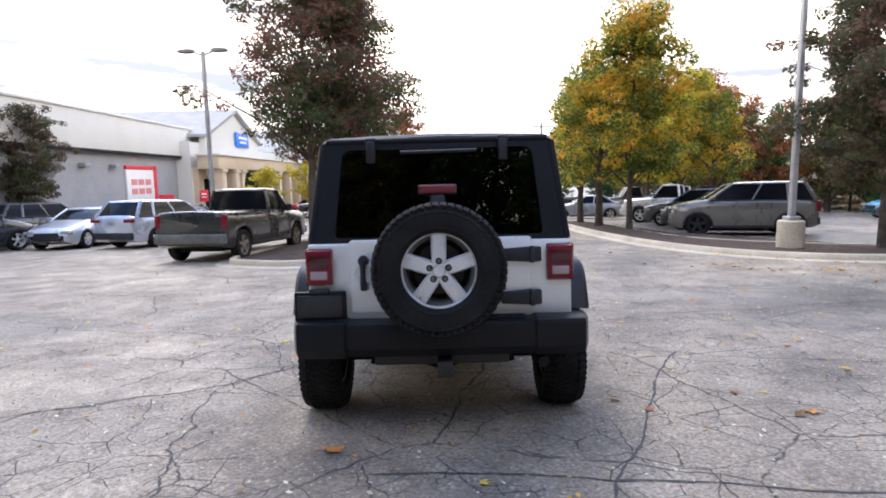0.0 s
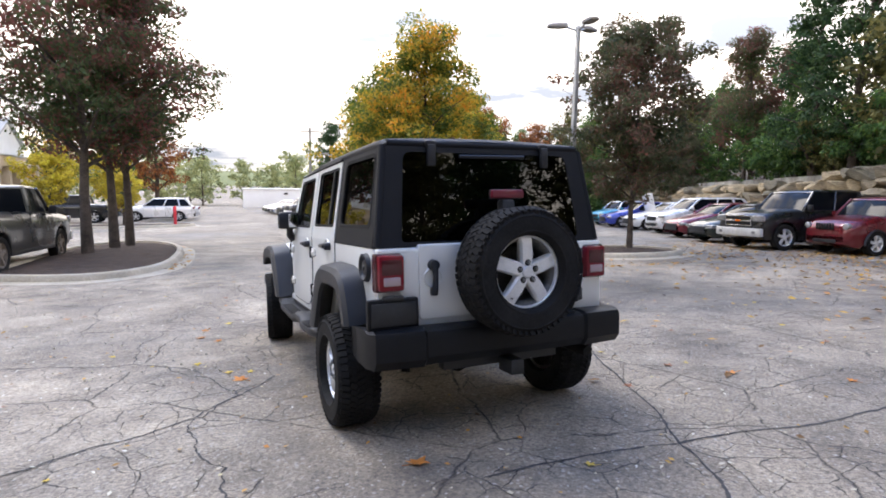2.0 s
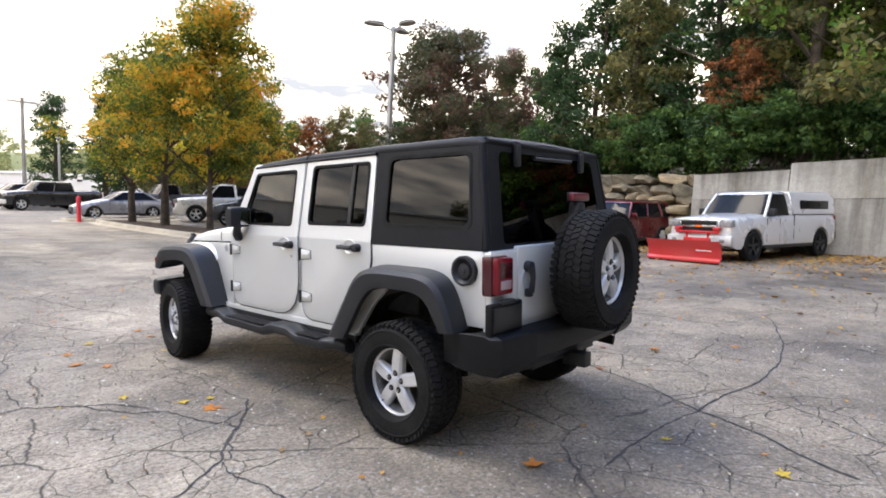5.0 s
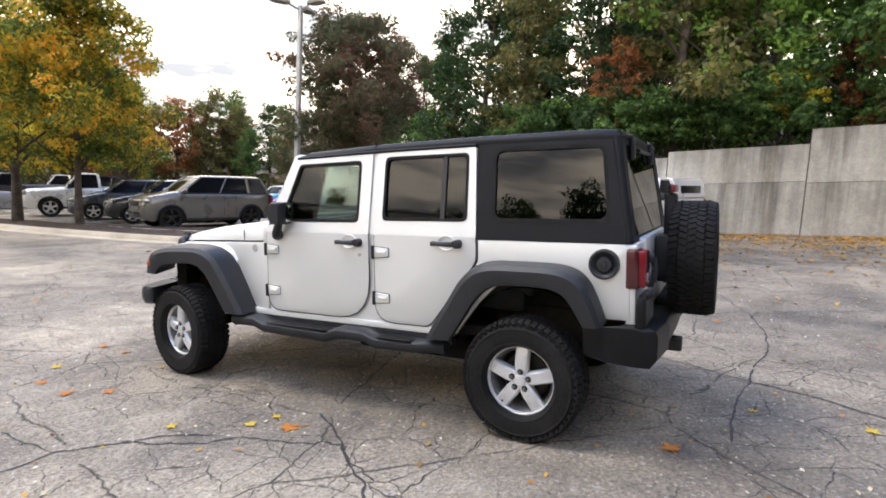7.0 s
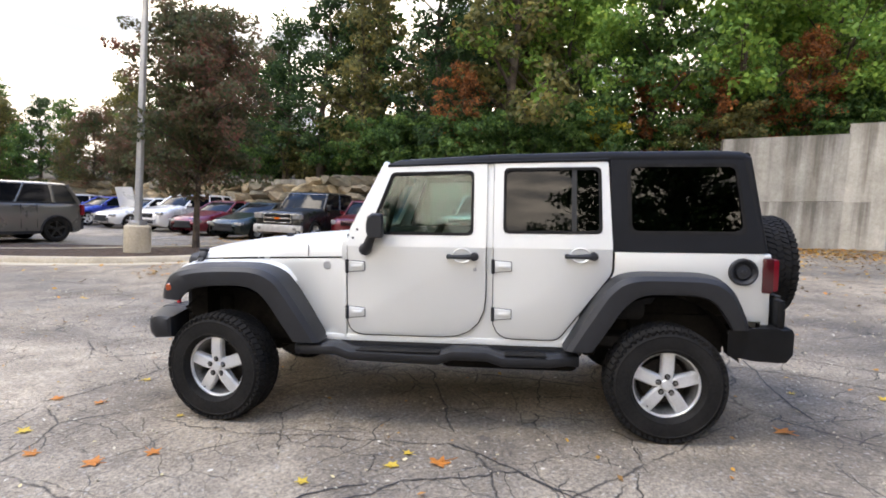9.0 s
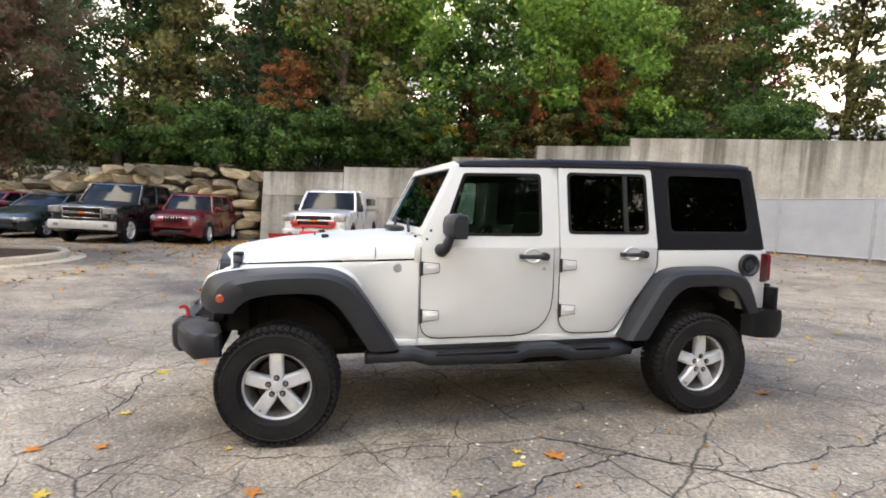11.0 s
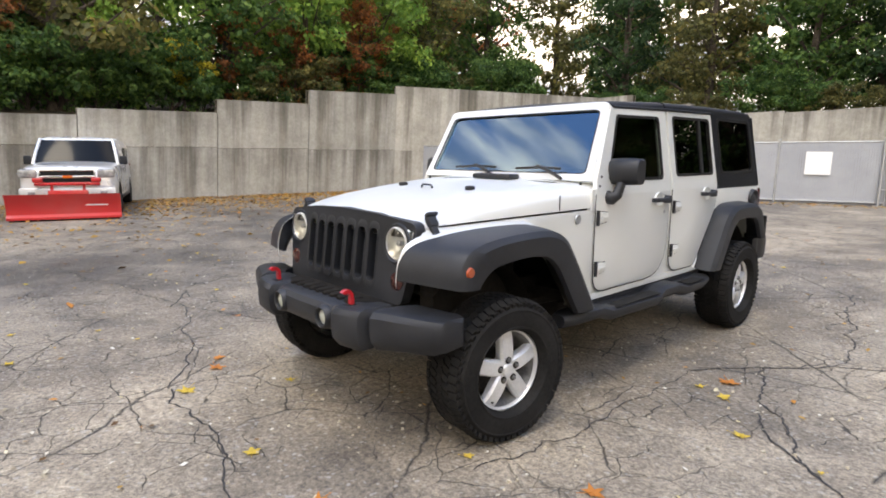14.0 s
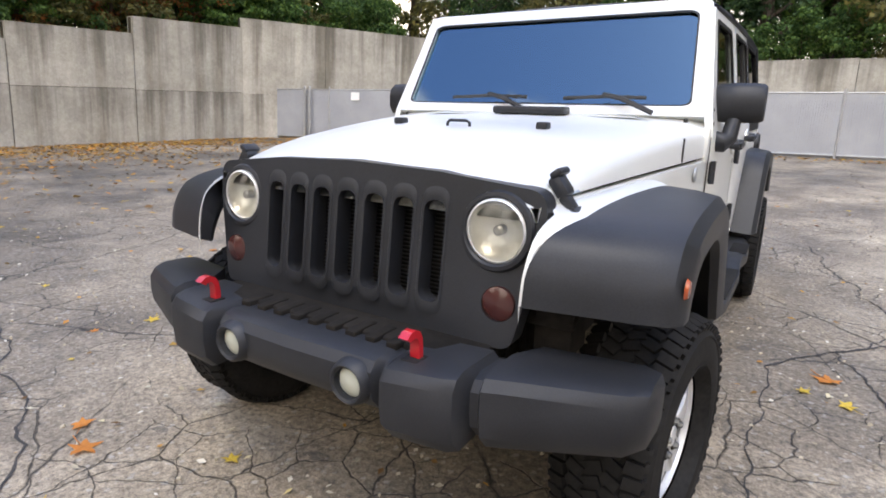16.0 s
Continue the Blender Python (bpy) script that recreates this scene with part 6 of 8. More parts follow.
    cap = part("fuel_cap", lathe(bmesh.new(), [(0.086, -0.018), (0.080, 0.006), (0.084, 0.012), (0.072, 0.014), (0.062, 0.004), (0.050, -0.012), (0.044, -0.006), (0.040, 0.004), (0.018, 0.006), (0.014, 0.012), (0.0, 0.012)], 32, m), M["plastic"], J, "round black fuel filler cap")

    # grille and front lamps
    def gr(x, z):
        return V(x, 3.362 - 0.126 * (z - 0.92) - 0.032 * (x / 0.6) ** 2, z)
    out = rpoly([(-0.545, 0.70, 0.04), (0.545, 0.70, 0.04), (0.604, 1.00), (0.604, 1.104, 0.085), (0.30, 1.136, 0.05), (0, 1.146), (-0.30, 1.136, 0.05), (-0.604, 1.104, 0.085), (-0.604, 1.00)])
    circle = lambda cx, cz, r, n=28: [V(cx + r * cos(2 * pi * i / n), cz + r * sin(2 * pi * i / n)) for i in range(n)]
    slots = [rpoly([(cx - 0.034, 0.782, 0.032), (cx + 0.034, 0.782, 0.032), (cx + 0.034, 1.066, 0.032), (cx - 0.034, 1.066, 0.032)]) for cx in [(k - 3) * 0.1 for k in range(7)]]
    holes = slots + [circle(s * 0.478, 0.998, 0.084) for s in (-1, 1)] + [circle(s * 0.502, 0.815, 0.047, 20) for s in (-1, 1)]
    grille = part("grille", plate(out, gr, (0, -0.06, 0), holes), M["plastic"], J, "black seven-slot grille")
    for sl in slots:
        c = sum(sl, V(0, 0)) / len(sl)
        ring_out = [c + (p - c) * 1.0 for p in sl]
        bm = bmesh.new()
        rings(bm, [[gr(p.x, p.y) + V(0, dy, 0) + (gr(c.x, c.y) - gr(p.x, p.y)) * k for p in ring_out] for dy, k in ((0.001, -0.22), (0.006, -0.1), (0.004, 0.04), (-0.02, 0.06))], True, False)
        part("slot_trim", bm, M["plastic"], grille)
    bm = boxes(((0, 3.26, 0.92), (0.80, 0.02, 0.36)))
    part("radiator", bm, M["under"], grille)
    part("grille_header", boxes(((0, 3.30, 1.075), (0.78, 0.008, 0.05))), M["seam"], grille)
    bm = bmesh.new()
    for k in range(26):
        box(bm, (0, 3.275, 0.77 + k * 0.012), (0.72, 0.006, 0.004))
    part("radiator_core", bm, M["black"], grille)["kind"] = "stuff"
    for s in (-1, 1):
        m = Matrix.Translation(gr(s * 0.478, 0.998)) @ Matrix.Rotation(pi / 2, 4, "Z")
        part("headlight_surround", lathe(bmesh.new(), [(0.0845, -0.03), (0.0845, 0.004), (0.090, 0.009), (0.100, 0.007), (0.106, -0.002)], 36, m @ Matrix.Rotation(radians(-7.2), 4, "Y")), M["plastic"], grille)
        m = m @ Matrix.Scale(0.865, 4)
        hl = part("headlight", lathe(bmesh.new(), [(0.097, -0.03), (0.097, 0.004), (0.091, 0.008), (0.087, 0.0)], 36, m), M["alloy"], J, "round headlight with bright metal ring")
        part("reflector", lathe(bmesh.new(), [(0.087, -0.001), (0.078, -0.018), (0.055, -0.034), (0.028, -0.042), (0.0, -0.044)], 36, m), M["reflector"], hl)
        bulb = lathe(bmesh.new(), [(0.016, -0.042), (0.016, -0.012), (0.010, -0.006), (0.0, -0.005)], 16, m)
        part("bulb_shield", bulb, M["steel"], hl)
        part("lens", lathe(bmesh.new(), [(0.088, 0.003), (0.07, 0.013), (0.04, 0.020), (0.0, 0.023)], 36, m), M["lens"], hl).visible_shadow = False
        m = Matrix.Translation(gr(s * 0.502, 0.815)) @ Matrix.Rotation(pi / 2, 4, "Z")
        part("turn_signal", lathe(bmesh.new(), [(0.046, -0.02), (0.045, 0.002), (0.03, 0.009), (0.0, 0.012)], 24, m), M["smoked_amber"], grille, "smoked round turn signal")
    for s in (-1, 1):
        part("inner_fender", boxes(((s * 0.62, 3.20, 0.78), (0.10, 0.12, 0.22))), M["under"], J)

    # interior
    part("dashboard", boxes(((0, 1.86, 1.14), (1.36, 0.26, 0.30)), ((-0.34, 1.74, 1.25), (0.40, 0.14, 0.10)), ((0, 1.55, 0.78), (0.3, 0.7, 0.3)), bevel=0.04), M["dash"], J)
    bm = bmesh.new()
    m = Matrix.Translation((-0.36, 1.56, 1.17)) @ Matrix.Rotation(radians(-62), 4, "X")
    for i in range(20):
        a, b = 2 * pi * i / 20, 2 * pi * (i + 1) / 20
        tube(bm, [m @ V(0.185 * cos(a), 0.185 * sin(a), 0), m @ V(0.185 * cos(b), 0.185 * sin(b), 0)], 0.016, 6, False)
    for a in (0, pi, -pi / 2):
        tube(bm, [m @ V(0, 0, 0), m @ V(0.18 * cos(a), 0.18 * sin(a), 0)], 0.02, 6)
    part("steering_wheel", bm, M["dash"], J)
    for x, y in ((-0.36, 1.05), (0.36, 1.05), (-0.36, 0.18), (0.36, 0.18)):
        seat = part("seat", boxes(((x, y + 0.14, 0.80), (0.50, 0.50, 0.18)), bevel=0.05), M["seat"], J, "dark cloth seat")
        bm = bmesh.new()
        box(bm, (x, y - 0.16, 1.12), (0.48, 0.14, 0.62), 0.05, 2, Matrix.Rotation(radians(12), 4, "X"))
        part("backrest", bm, M["seat"], seat)
        bm = boxes(((x, y - 0.25, 1.53), (0.26, 0.10, 0.18)), bevel=0.04)
        part("headrest", bm, M["seat"], seat)
    bm = bmesh.new()
    for s in (-1, 1):
        tube(bm, [V(s * 0.60, 1.86, 1.25), V(s * 0.585, 1.72, 1.70), V(s * 0.585, 0.80, 1.72), V(s * 0.585, -0.20, 1.70), V(s * 0.60, -0.5, 1.15)], 0.03, 8)
        tube(bm, [V(s * 0.64, 0.80, 0.75), V(s * 0.585, 0.80, 1.72)], 0.03, 8)
    for y in (0.80, -0.20):
        tube(bm, [V(-0.585, y, 1.71), V(0.585, y, 1.71)], 0.03, 8)
    part("sport_bar", bm, M["seat"], J, "padded black sport bar")


jeep()

# ---- parked vehicles ----
def arch(yc, r, zb, n=9):
    """Wheel arch as a run of outline points, front to back."""
    return [(yc + r * cos(a), zb + max(0.0, r * sin(a))) for a in np.linspace(0, pi, n)]


def car_wheel(parent, x, y, r, rim_mat, w=0.23):
    s = 1 if x > 0 else -1
    m = Matrix.Translation((x, y, r)) @ Matrix.Rotation(0 if s > 0 else pi, 4, "Z")
    h = w / 2
    tyre = part("wheel", lathe(bmesh.new(), [(r * 0.62, -h), (r * 0.94, -h), (r, -h * 0.75), (r, h * 0.75), (r * 0.94, h), (r * 0.74, h * 1.02), (r * 0.66, h * 0.9)], 28), M["rubber"], parent, "black tyre", loc=m)
    bm = lathe(bmesh.new(), [(r * 0.60, -h * 0.5), (r * 0.62, h * 0.7), (r * 0.67, h * 0.92), (r * 0.69, h * 0.8)], 28)
    for i in range(5):
        rot = Matrix.Rotation(2 * pi * i / 5, 4, "X")
        rings(bm, [[rot @ V(xx, yy, rad) for xx, yy in ((h * 0.4, -wd), (h * 0.8, -wd * 0.7), (h * 0.8, wd * 0.7), (h * 0.4, wd))] for rad, wd in ((r * 0.08, r * 0.12), (r * 0.35, r * 0.10), (r * 0.64, r * 0.13))])
    lathe(bm, [(r * 0.2, h * 0.5), (r * 0.19, h * 0.86), (0.0, h * 0.9)], 18)
    part("rim", bm, rim_mat, tyre)
    part("brake_disc", lathe(bmesh.new(), [(0.0, 0.02), (r * 0.5, 0.02), (r * 0.61, -h * 0.4)], 20), M["under"], tyre)


KINDS = {
    # length, width, height, wheelbase, wheel radius, clearance, hood front, cowl z, cowl y, roof front y, roof rear y, deck y, deck z
    "sedan": (4.75, 1.82, 1.45, 2.78, 0.335, 0.20, 0.72, 0.98, 0.95, 0.20, -0.95, -1.55, 1.02),
    "suv": (4.70, 1.86, 1.68, 2.75, 0.36, 0.23, 0.92, 1.13, 1.15, 0.45, -1.80, -2.20, 1.12),
    "tall_suv": (4.60, 1.96, 1.86, 2.85, 0.40, 0.28, 1.08, 1.25, 1.22, 0.42, -1.92, -2.22, 1.24),
    "boxy_suv": (4.41, 1.76, 1.66, 2.63, 0.35, 0.24, 0.96, 1.10, 1.05, 0.62, -1.85, -2.05, 1.10),
    "hatch": (3.95, 1.72, 1.50, 2.50, 0.31, 0.18, 0.80, 0.98, 0.90, 0.45, -1.55, -1.80, 0.98),
    "pickup": (5.45, 2.0, 1.95, 3.60, 0.41, 0.36, 1.16, 1.28, 1.30, 0.80, -0.12, -0.22, 1.30),
    "crew_pickup": (5.70, 2.00, 1.90, 3.35, 0.41, 0.34, 1.12, 1.26, 1.45, 0.95, -0.95, -1.15, 1.26),
}


def vehicle(kind, m, color, label, rims="alloy", plow=False, cap=False, name="parked_car", trim=None, face=""):
    L, W, H, wb, r, zb, zh, zc, yc, yrf, yrr, yd, zd = KINDS[kind]
    paint_m = car_paint(color)
    pick = "pickup" in kind
    home = thing(name, m, label, "pickup truck" if pick else "car", "parked cars")
    f, b, w = L / 2, -L / 2, W / 2
    yf = f - (0.88 if kind != "pickup" else 0.98)
    yr = yf - wb
    rr = r + 0.065
    # lower body: sections along its length, with wheel arches let into the flanks
    if pick:
        top = [(b, zd - 0.16), (b + 0.02, zd - 0.03), (b + 0.06, zd), (yd, zd), (yc, zc), (f - 0.45, zh + 0.04), (f - 0.14, zh), (f - 0.04, zh - 0.10), (f, zh - 0.30)]
        wide = [(b, 0.95), (b + 0.05, 0.985), (b + 0.4, 1.0), (f - 0.6, 1.0), (f - 0.25, 0.975), (f - 0.06, 0.93), (f, 0.88)]
    else:
        fall = 0.05 if kind == "sedan" else 0.02
        top = [(b, zd - 0.34), (b + 0.03, zd - 0.16), (b + 0.10, zd - fall), (yd, zd), (yc, zc), (f - 0.55, zh + 0.07), (f - 0.25, zh), (f - 0.09, zh - 0.09), (f - 0.02, zh - 0.20), (f, zh - 0.34)]
        wide = [(b, 0.80), (b + 0.05, 0.88), (b + 0.15, 0.94), (b + 0.5, 0.985), (b + 1.2, 1.0), (f - 1.2, 1.0), (f - 0.55, 0.97), (f - 0.25, 0.90), (f - 0.08, 0.79), (f, 0.66)]
    stations = {b, b + 0.02, b + 0.05, b + 0.10, b + 0.2, b + 0.35, f - 0.55, f - 0.40, f - 0.25, f - 0.14, f - 0.08, f - 0.03, f, yc, yd, (yf + yr) / 2}
    low = {}
    for y0 in (yr, yf):
        stations |= {y0 - rr - 0.06, y0 + rr + 0.06}
        for y, z in arch(y0, rr, zb + 0.06, 13):
            low[y] = z
            stations.add(y)
    stations = sorted(y for y in stations if y in low or all(abs(y - y0) > rr for y0 in (yr, yf)))
    loops = []
    for y in stations:
        hw = w * np.interp(y, *zip(*wide))
        zt = float(np.interp(y, *zip(*top)))
        zl = low.get(y, zb + 0.10 * max(0.0, 1 - min(f - y, y - b) / 0.25))
        za = max(zl + 0.012, zb + 0.10)
        half = [(hw * 0.86, zl), (hw - 0.035, zl), (hw - 0.008, za), (hw, max(za + 0.02, zb + 0.30)), (hw + 0.004, max(za + 0.04, zt - 0.36)), (hw - 0.012, zt - 0.17), (hw - 0.05, zt - 0.06), (hw - 0.11, zt - 0.012), (hw * 0.62, zt + 0.022)]
        ring = [V(-x, y, z) for x, z in half] + [V(0, y, zt + 0.035)] + [V(x, y, z) for x, z in half[::-1]]
        loops.append(ring)
    body = part("body", rings(bmesh.new(), loops, True, True), paint_m, home, angle=42)
    part("underbody", boxes(((0, 0, zb + 0.14), (W * 0.62, L * 0.9, 0.22)), ((0, (yf + yr) / 2, zb + 0.06), (W * 0.92, wb - 2 * rr - 0.1, 0.12)), *[((0, y0, r + 0.12), (W * 0.60, rr * 1.9, rr * 1.1)) for y0 in (yf, yr)]), M["under"], home)
    # greenhouse: bowed windshield, sides leaning in
    hb, ht = w - 0.075, w - (0.25 if not pick else 0.20)
    zr = H - 0.05

    def green(t, grow=0.0, z=None):
        hw = hb + (ht - hb) * t + grow
        y1 = yc - 0.02 + (yrf - yc + 0.02) * t + grow
        y0 = yd + 0.02 + (yrr - yd - 0.02) * t - grow
        zz = (min(zc, zd) - 0.02) + (zr - min(zc, zd) + 0.02) * t if z is None else z
        z_f = zz if z is not None else zc - 0.02 + (zr - zc + 0.02) * t
        z_b = zz if z is not None else zd - 0.02 + (zr - zd + 0.02) * t
        out = [V(hw * sx, y1 - 0.13 * sx * sx * (1 + abs(sx)) * 0.5, z_f) for sx in (-1, -0.93, -0.75, -0.4, 0, 0.4, 0.75, 0.93, 1)]
        out += [V(hw * 1.012, y1 + (y0 - y1) * k, z_f + (z_b - z_f) * k) for k in (0.35, 0.7)]
        out += [V(hw * sx, y0 + 0.07 * sx * sx, z_b) for sx in (1, 0.92, 0.5, 0, -0.5, -0.92, -1)]
        out += [V(-hw * 1.012, y1 + (y0 - y1) * k, z_f + (z_b - z_f) * k) for k in (0.7, 0.35)]
        return out
    part("greenhouse", rings(bmesh.new(), [green(0.0), green(0.5, 0.012), green(0.97)], True, True), M["car_glass"], home, "dark reflective windows", 50)
    bm = rings(bmesh.new(), [green(0.93, 0.008), green(0.985, 0.006), green(1.0, -0.05, zr + 0.018), green(1.0, -0.20, zr + 0.045), green(1.0, -0.45, zr + 0.055)], True, True)
    lo, mi, hi = green(0.0, 0.004), green(0.5, 0.014), green(0.97, 0.004)
    for i, q in ((0, 0.040), (8, 0.040), (11, 0.06), (17, 0.06)):
        tube(bm, [lo[i] + V(0, 0, -0.05), lo[i], mi[i], hi[i]], q, 8)
    pillars = (0.5,) if kind in ("sedan", "hatch", "crew_pickup") else (0.42, 0.76) if kind != "pickup" else ()
    for t in pillars:
        for i, j in ((8, 11), (0, 17)):
            tube(bm, [p[i].lerp(p[j], t) * 1.0 for p in (lo, mi, hi)], 0.032 if t < 0.6 else 0.055, 6)
    part("roof", bm, paint_m if not trim else car_paint(trim), home, angle=40)
    part("belt_trim", tube(bmesh.new(), [lo[i] + V(0, 0, 0.0) for i in (8, 9, 10, 11)], 0.016, 6), M["black"], home)
    part("belt_trim", tube(bmesh.new(), [lo[i] + V(0, 0, 0.0) for i in (0, 19, 18, 17)], 0.016, 6), M["black"], home)
    for s in (-1, 1):
        for y0 in (yf, yr):
            car_wheel(home, s * (w - 0.12), y0, r, M[rims])
        # door gaps, handles, mirror, sill
        seams = [yc - 0.15, (yc + yd) / 2 - 0.05] if kind == "pickup" else [yc - 0.15, (yc + yd) / 2 + 0.1, yr + rr + 0.12]
        for y in seams:
            part("door_gap", boxes(((s * (w - 0.004), y, (zb + zc) / 2 + 0.04), (0.012, 0.012, zc - zb - 0.26))), M["seam"], home)
        if pick:
            part("bed_gap", boxes(((s * (w - 0.004), yd - 0.03, (zb + zd) / 2 + 0.1), (0.014, 0.03, zd - zb - 0.25))), M["seam"], home)
        for y in seams[1:]:
            part("door_handle", boxes(((s * (w + 0.012), y + 0.14, zc - 0.13), (0.03, 0.17, 0.03)), bevel=0.008), paint_m, home)
        part("mirror", boxes(((s * (w + 0.06), yc - 0.28, zc + 0.06), (0.18, 0.10, 0.14 if not pick else 0.22)), bevel=0.03), paint_m if not pick else M["plastic"], home)
        if kind in ("suv", "tall_suv", "boxy_suv"):
            for y0 in (yf, yr):
                part("arch_cladding", tube(bmesh.new(), [V(s * (w - 0.015), y0 + (rr + 0.01) * cos(a), zb + 0.06 + (rr + 0.01) * sin(a)) for a in np.linspace(0, pi, 11)], 0.035, 6), M["plastic"], home)
        part("sill", boxes(((s * (w - 0.03), (yf + yr) / 2, zb + 0.04), (0.05, wb - 2 * rr, 0.10)), bevel=0.015), M["plastic"], home)
        if face == "round":
            m2 = Matrix.Translation((s * (w - 0.27), f - 0.035, zh - 0.13)) @ Matrix.Rotation(pi / 2, 4, "Z")
            part("headlight", lathe(bmesh.new(), [(0.092, -0.12), (0.092, -0.01), (0.08, 0.004), (0.04, 0.012), (0.0, 0.014)], 20, m2), M["white_lens"], home, "round clear headlight")
        else:
            part("headlight", boxes(((s * (w - 0.27 if not pick else w - 0.22), f - (0.15 if not pick else 0.06), zh - 0.12), (0.36, 0.20, 0.12 if not pick else 0.20)), bevel=0.04), M["white_lens"], home, "clear headlight")
        tall = kind in ("tall_suv", "boxy_suv", "pickup", "crew_pickup")
        part("tail_light", boxes(((s * (w - (0.10 if tall else 0.22)), b + 0.05, zd - (0.24 if tall else 0.15)), (0.15 if tall else 0.38, 0.12, 0.34 if tall else 0.12)), bevel=0.02), M["red_lens"], home, "red tail light")
    if face == "round":
        for k in range(7):
            part("grille_slot", boxes(((0.085 * (k - 3), f + 0.004, zh - 0.14), (0.05, 0.05, 0.19)), bevel=0.015), M["seam"], home, "dark grille slot")
        part("air_intake", boxes(((0, f + 0.004, zb + 0.16), (W * 0.42, 0.05, 0.10)), bevel=0.02), M["plastic"], home)
        part("roof_rail", boxes(*[((sx * (ht - 0.06), (yrf + yrr) / 2, H + 0.02), (0.035, (yrf - yrr) * 0.8, 0.035)) for sx in (-1, 1)], bevel=0.012), M["black"], home)
    elif face == "chrome":
        gr_ob = part("grille", boxes(((0, f - 0.010, zh - 0.20), (W * 0.54, 0.05, 0.34)), bevel=0.03), M["seam"], home, "dark mesh grille in a chrome surround")
        for z2, h2 in ((zh - 0.05, 0.035), (zh - 0.20, 0.06), (zh - 0.35, 0.035)):
            part("grille_bar", boxes(((0, f + 0.012, z2), (W * 0.56, 0.03, h2)), bevel=0.010), M["chrome"], gr_ob, "chrome grille bar")
        for sx in (-1, 1):
            part("grille_bar", boxes(((sx * W * 0.275, f + 0.010, zh - 0.20), (0.035, 0.03, 0.32)), bevel=0.010), M["chrome"], gr_ob, "chrome grille bar")
            part("fog_lamp", boxes(((sx * W * 0.36, f + 0.065, zb + 0.22), (0.14, 0.02, 0.09)), bevel=0.02), M["white_lens"], home)
        part("emblem", boxes(((0, f + 0.03, zh - 0.20), (0.20, 0.02, 0.06)), bevel=0.008), M["amber"], gr_ob, "small gold emblem shape")
    else:
        part("grille", boxes(((0, f - 0.020, zh - 0.22), (W * 0.46, 0.05, 0.20 if not pick else 0.34)), ((0, f - 0.02, zb + 0.18), (W * 0.52, 0.06, 0.12)), bevel=0.02), M["plastic"], home, "black grille")
    if pick:
        part("front_bumper", boxes(((0, f - 0.02, zb + 0.22), (W * 0.97, 0.16, 0.26)), bevel=0.04), M["alloy"], home, "chrome bumper")
        part("rear_bumper", boxes(((0, b - 0.03, zb + 0.27), (W * 0.96, 0.18, 0.24)), bevel=0.03), M["grey_metal"], home, "dented dark metal rear bumper")
        part("tailgate_gap", boxes(((0, b + 0.004, zd - 0.55), (W * 0.8, 0.012, 0.012)), *[((s * W * 0.40, b + 0.008, zd - 0.27), (0.012, 0.012, 0.56)) for s in (-1, 1)], ((0, b + 0.002, zd - 0.14), (0.26, 0.02, 0.09))), M["seam"], home)
    else:
        part("rear_bumper", boxes(((0, b + 0.04, zb + 0.22), (W * 0.9, 0.12, 0.24)), bevel=0.03), M["plastic"] if kind != "sedan" else paint_m, home)
        part("plate_bars", boxes(((0, b - 0.005, zd - 0.22), (0.32, 0.02, 0.14)), bevel=0.004), M["steel"], home)
    part("wiper", tube(bmesh.new(), [V(-0.5, yc + 0.02, zc + 0.02), V(0.35, yc + 0.0, zc + 0.03)], 0.012, 5), M["black"], home)
    if cap:
        bm = bmesh.new()
        rings(bm, [[V(sx * xx, y, z) for y, sx in ((yd + 0.02 + d, -1), (yd + 0.02 + d, 1), (b + 0.06 - d, 1), (b + 0.06 - d, -1))] for xx, d, z in ((w - 0.04, 0.0, zd), (w - 0.09, 0.0, zd + 0.45), (w - 0.20, -0.05, H - 0.02), (w - 0.4, -0.15, H + 0.01))], True, True)
        c = part("truck_cap", bm, paint_m, home, "white truck cap", 30)
        for s in (-1, 1):
            part("cap_window", boxes(((s * (w - 0.065), (yd + b) / 2, zd + 0.26), (0.02, (yd - b) * 0.66, 0.26)), bevel=0.008), M["car_glass"], c)
    if plow:
        blade = bmesh.new()
        pr = [(0.0, 0.10), (0.05, 0.12), (0.10, 0.20), (0.11, 0.36), (0.06, 0.53), (-0.02, 0.65), (-0.06, 0.66), (0.02, 0.53), (0.07, 0.36), (0.06, 0.21), (0.0, 0.15)]
        rings(blade, [[V(x, f + 0.75 - y, z - 0.06) for y, z in pr] for x in (-1.10, 1.10)])
        pb = part("plow_blade", blade, M["plow"], home, "red snow plow blade with white label plate", 25)
        part("cutting_edge", boxes(((0, f + 0.70, 0.05), (2.12, 0.03, 0.13)), bevel=0.006), M["under"], pb)
        part("label_plate", boxes(((-0.62, f + 0.690, 0.40), (0.44, 0.012, 0.14)), bevel=0.003), M["white"], pb)
        part("label_bars", boxes(((-0.62, f + 0.698, 0.40), (0.30, 0.008, 0.05))), M["sign_red"], pb)
        part("round_mark", lathe(bmesh.new(), [(0.0, 0.012), (0.06, 0.008), (0.065, 0.0)], 16, Matrix.Translation((0.82, f + 0.655, 0.33)) @ Matrix.Rotation(pi / 2, 4, "Z")), M["bars_white"], pb)
        for k in range(6):
            part("rib", boxes(((-1.0 + k * 0.40, f + 0.585, 0.30), (0.03, 0.10, 0.46)), bevel=0.005), M["plow"], pb)
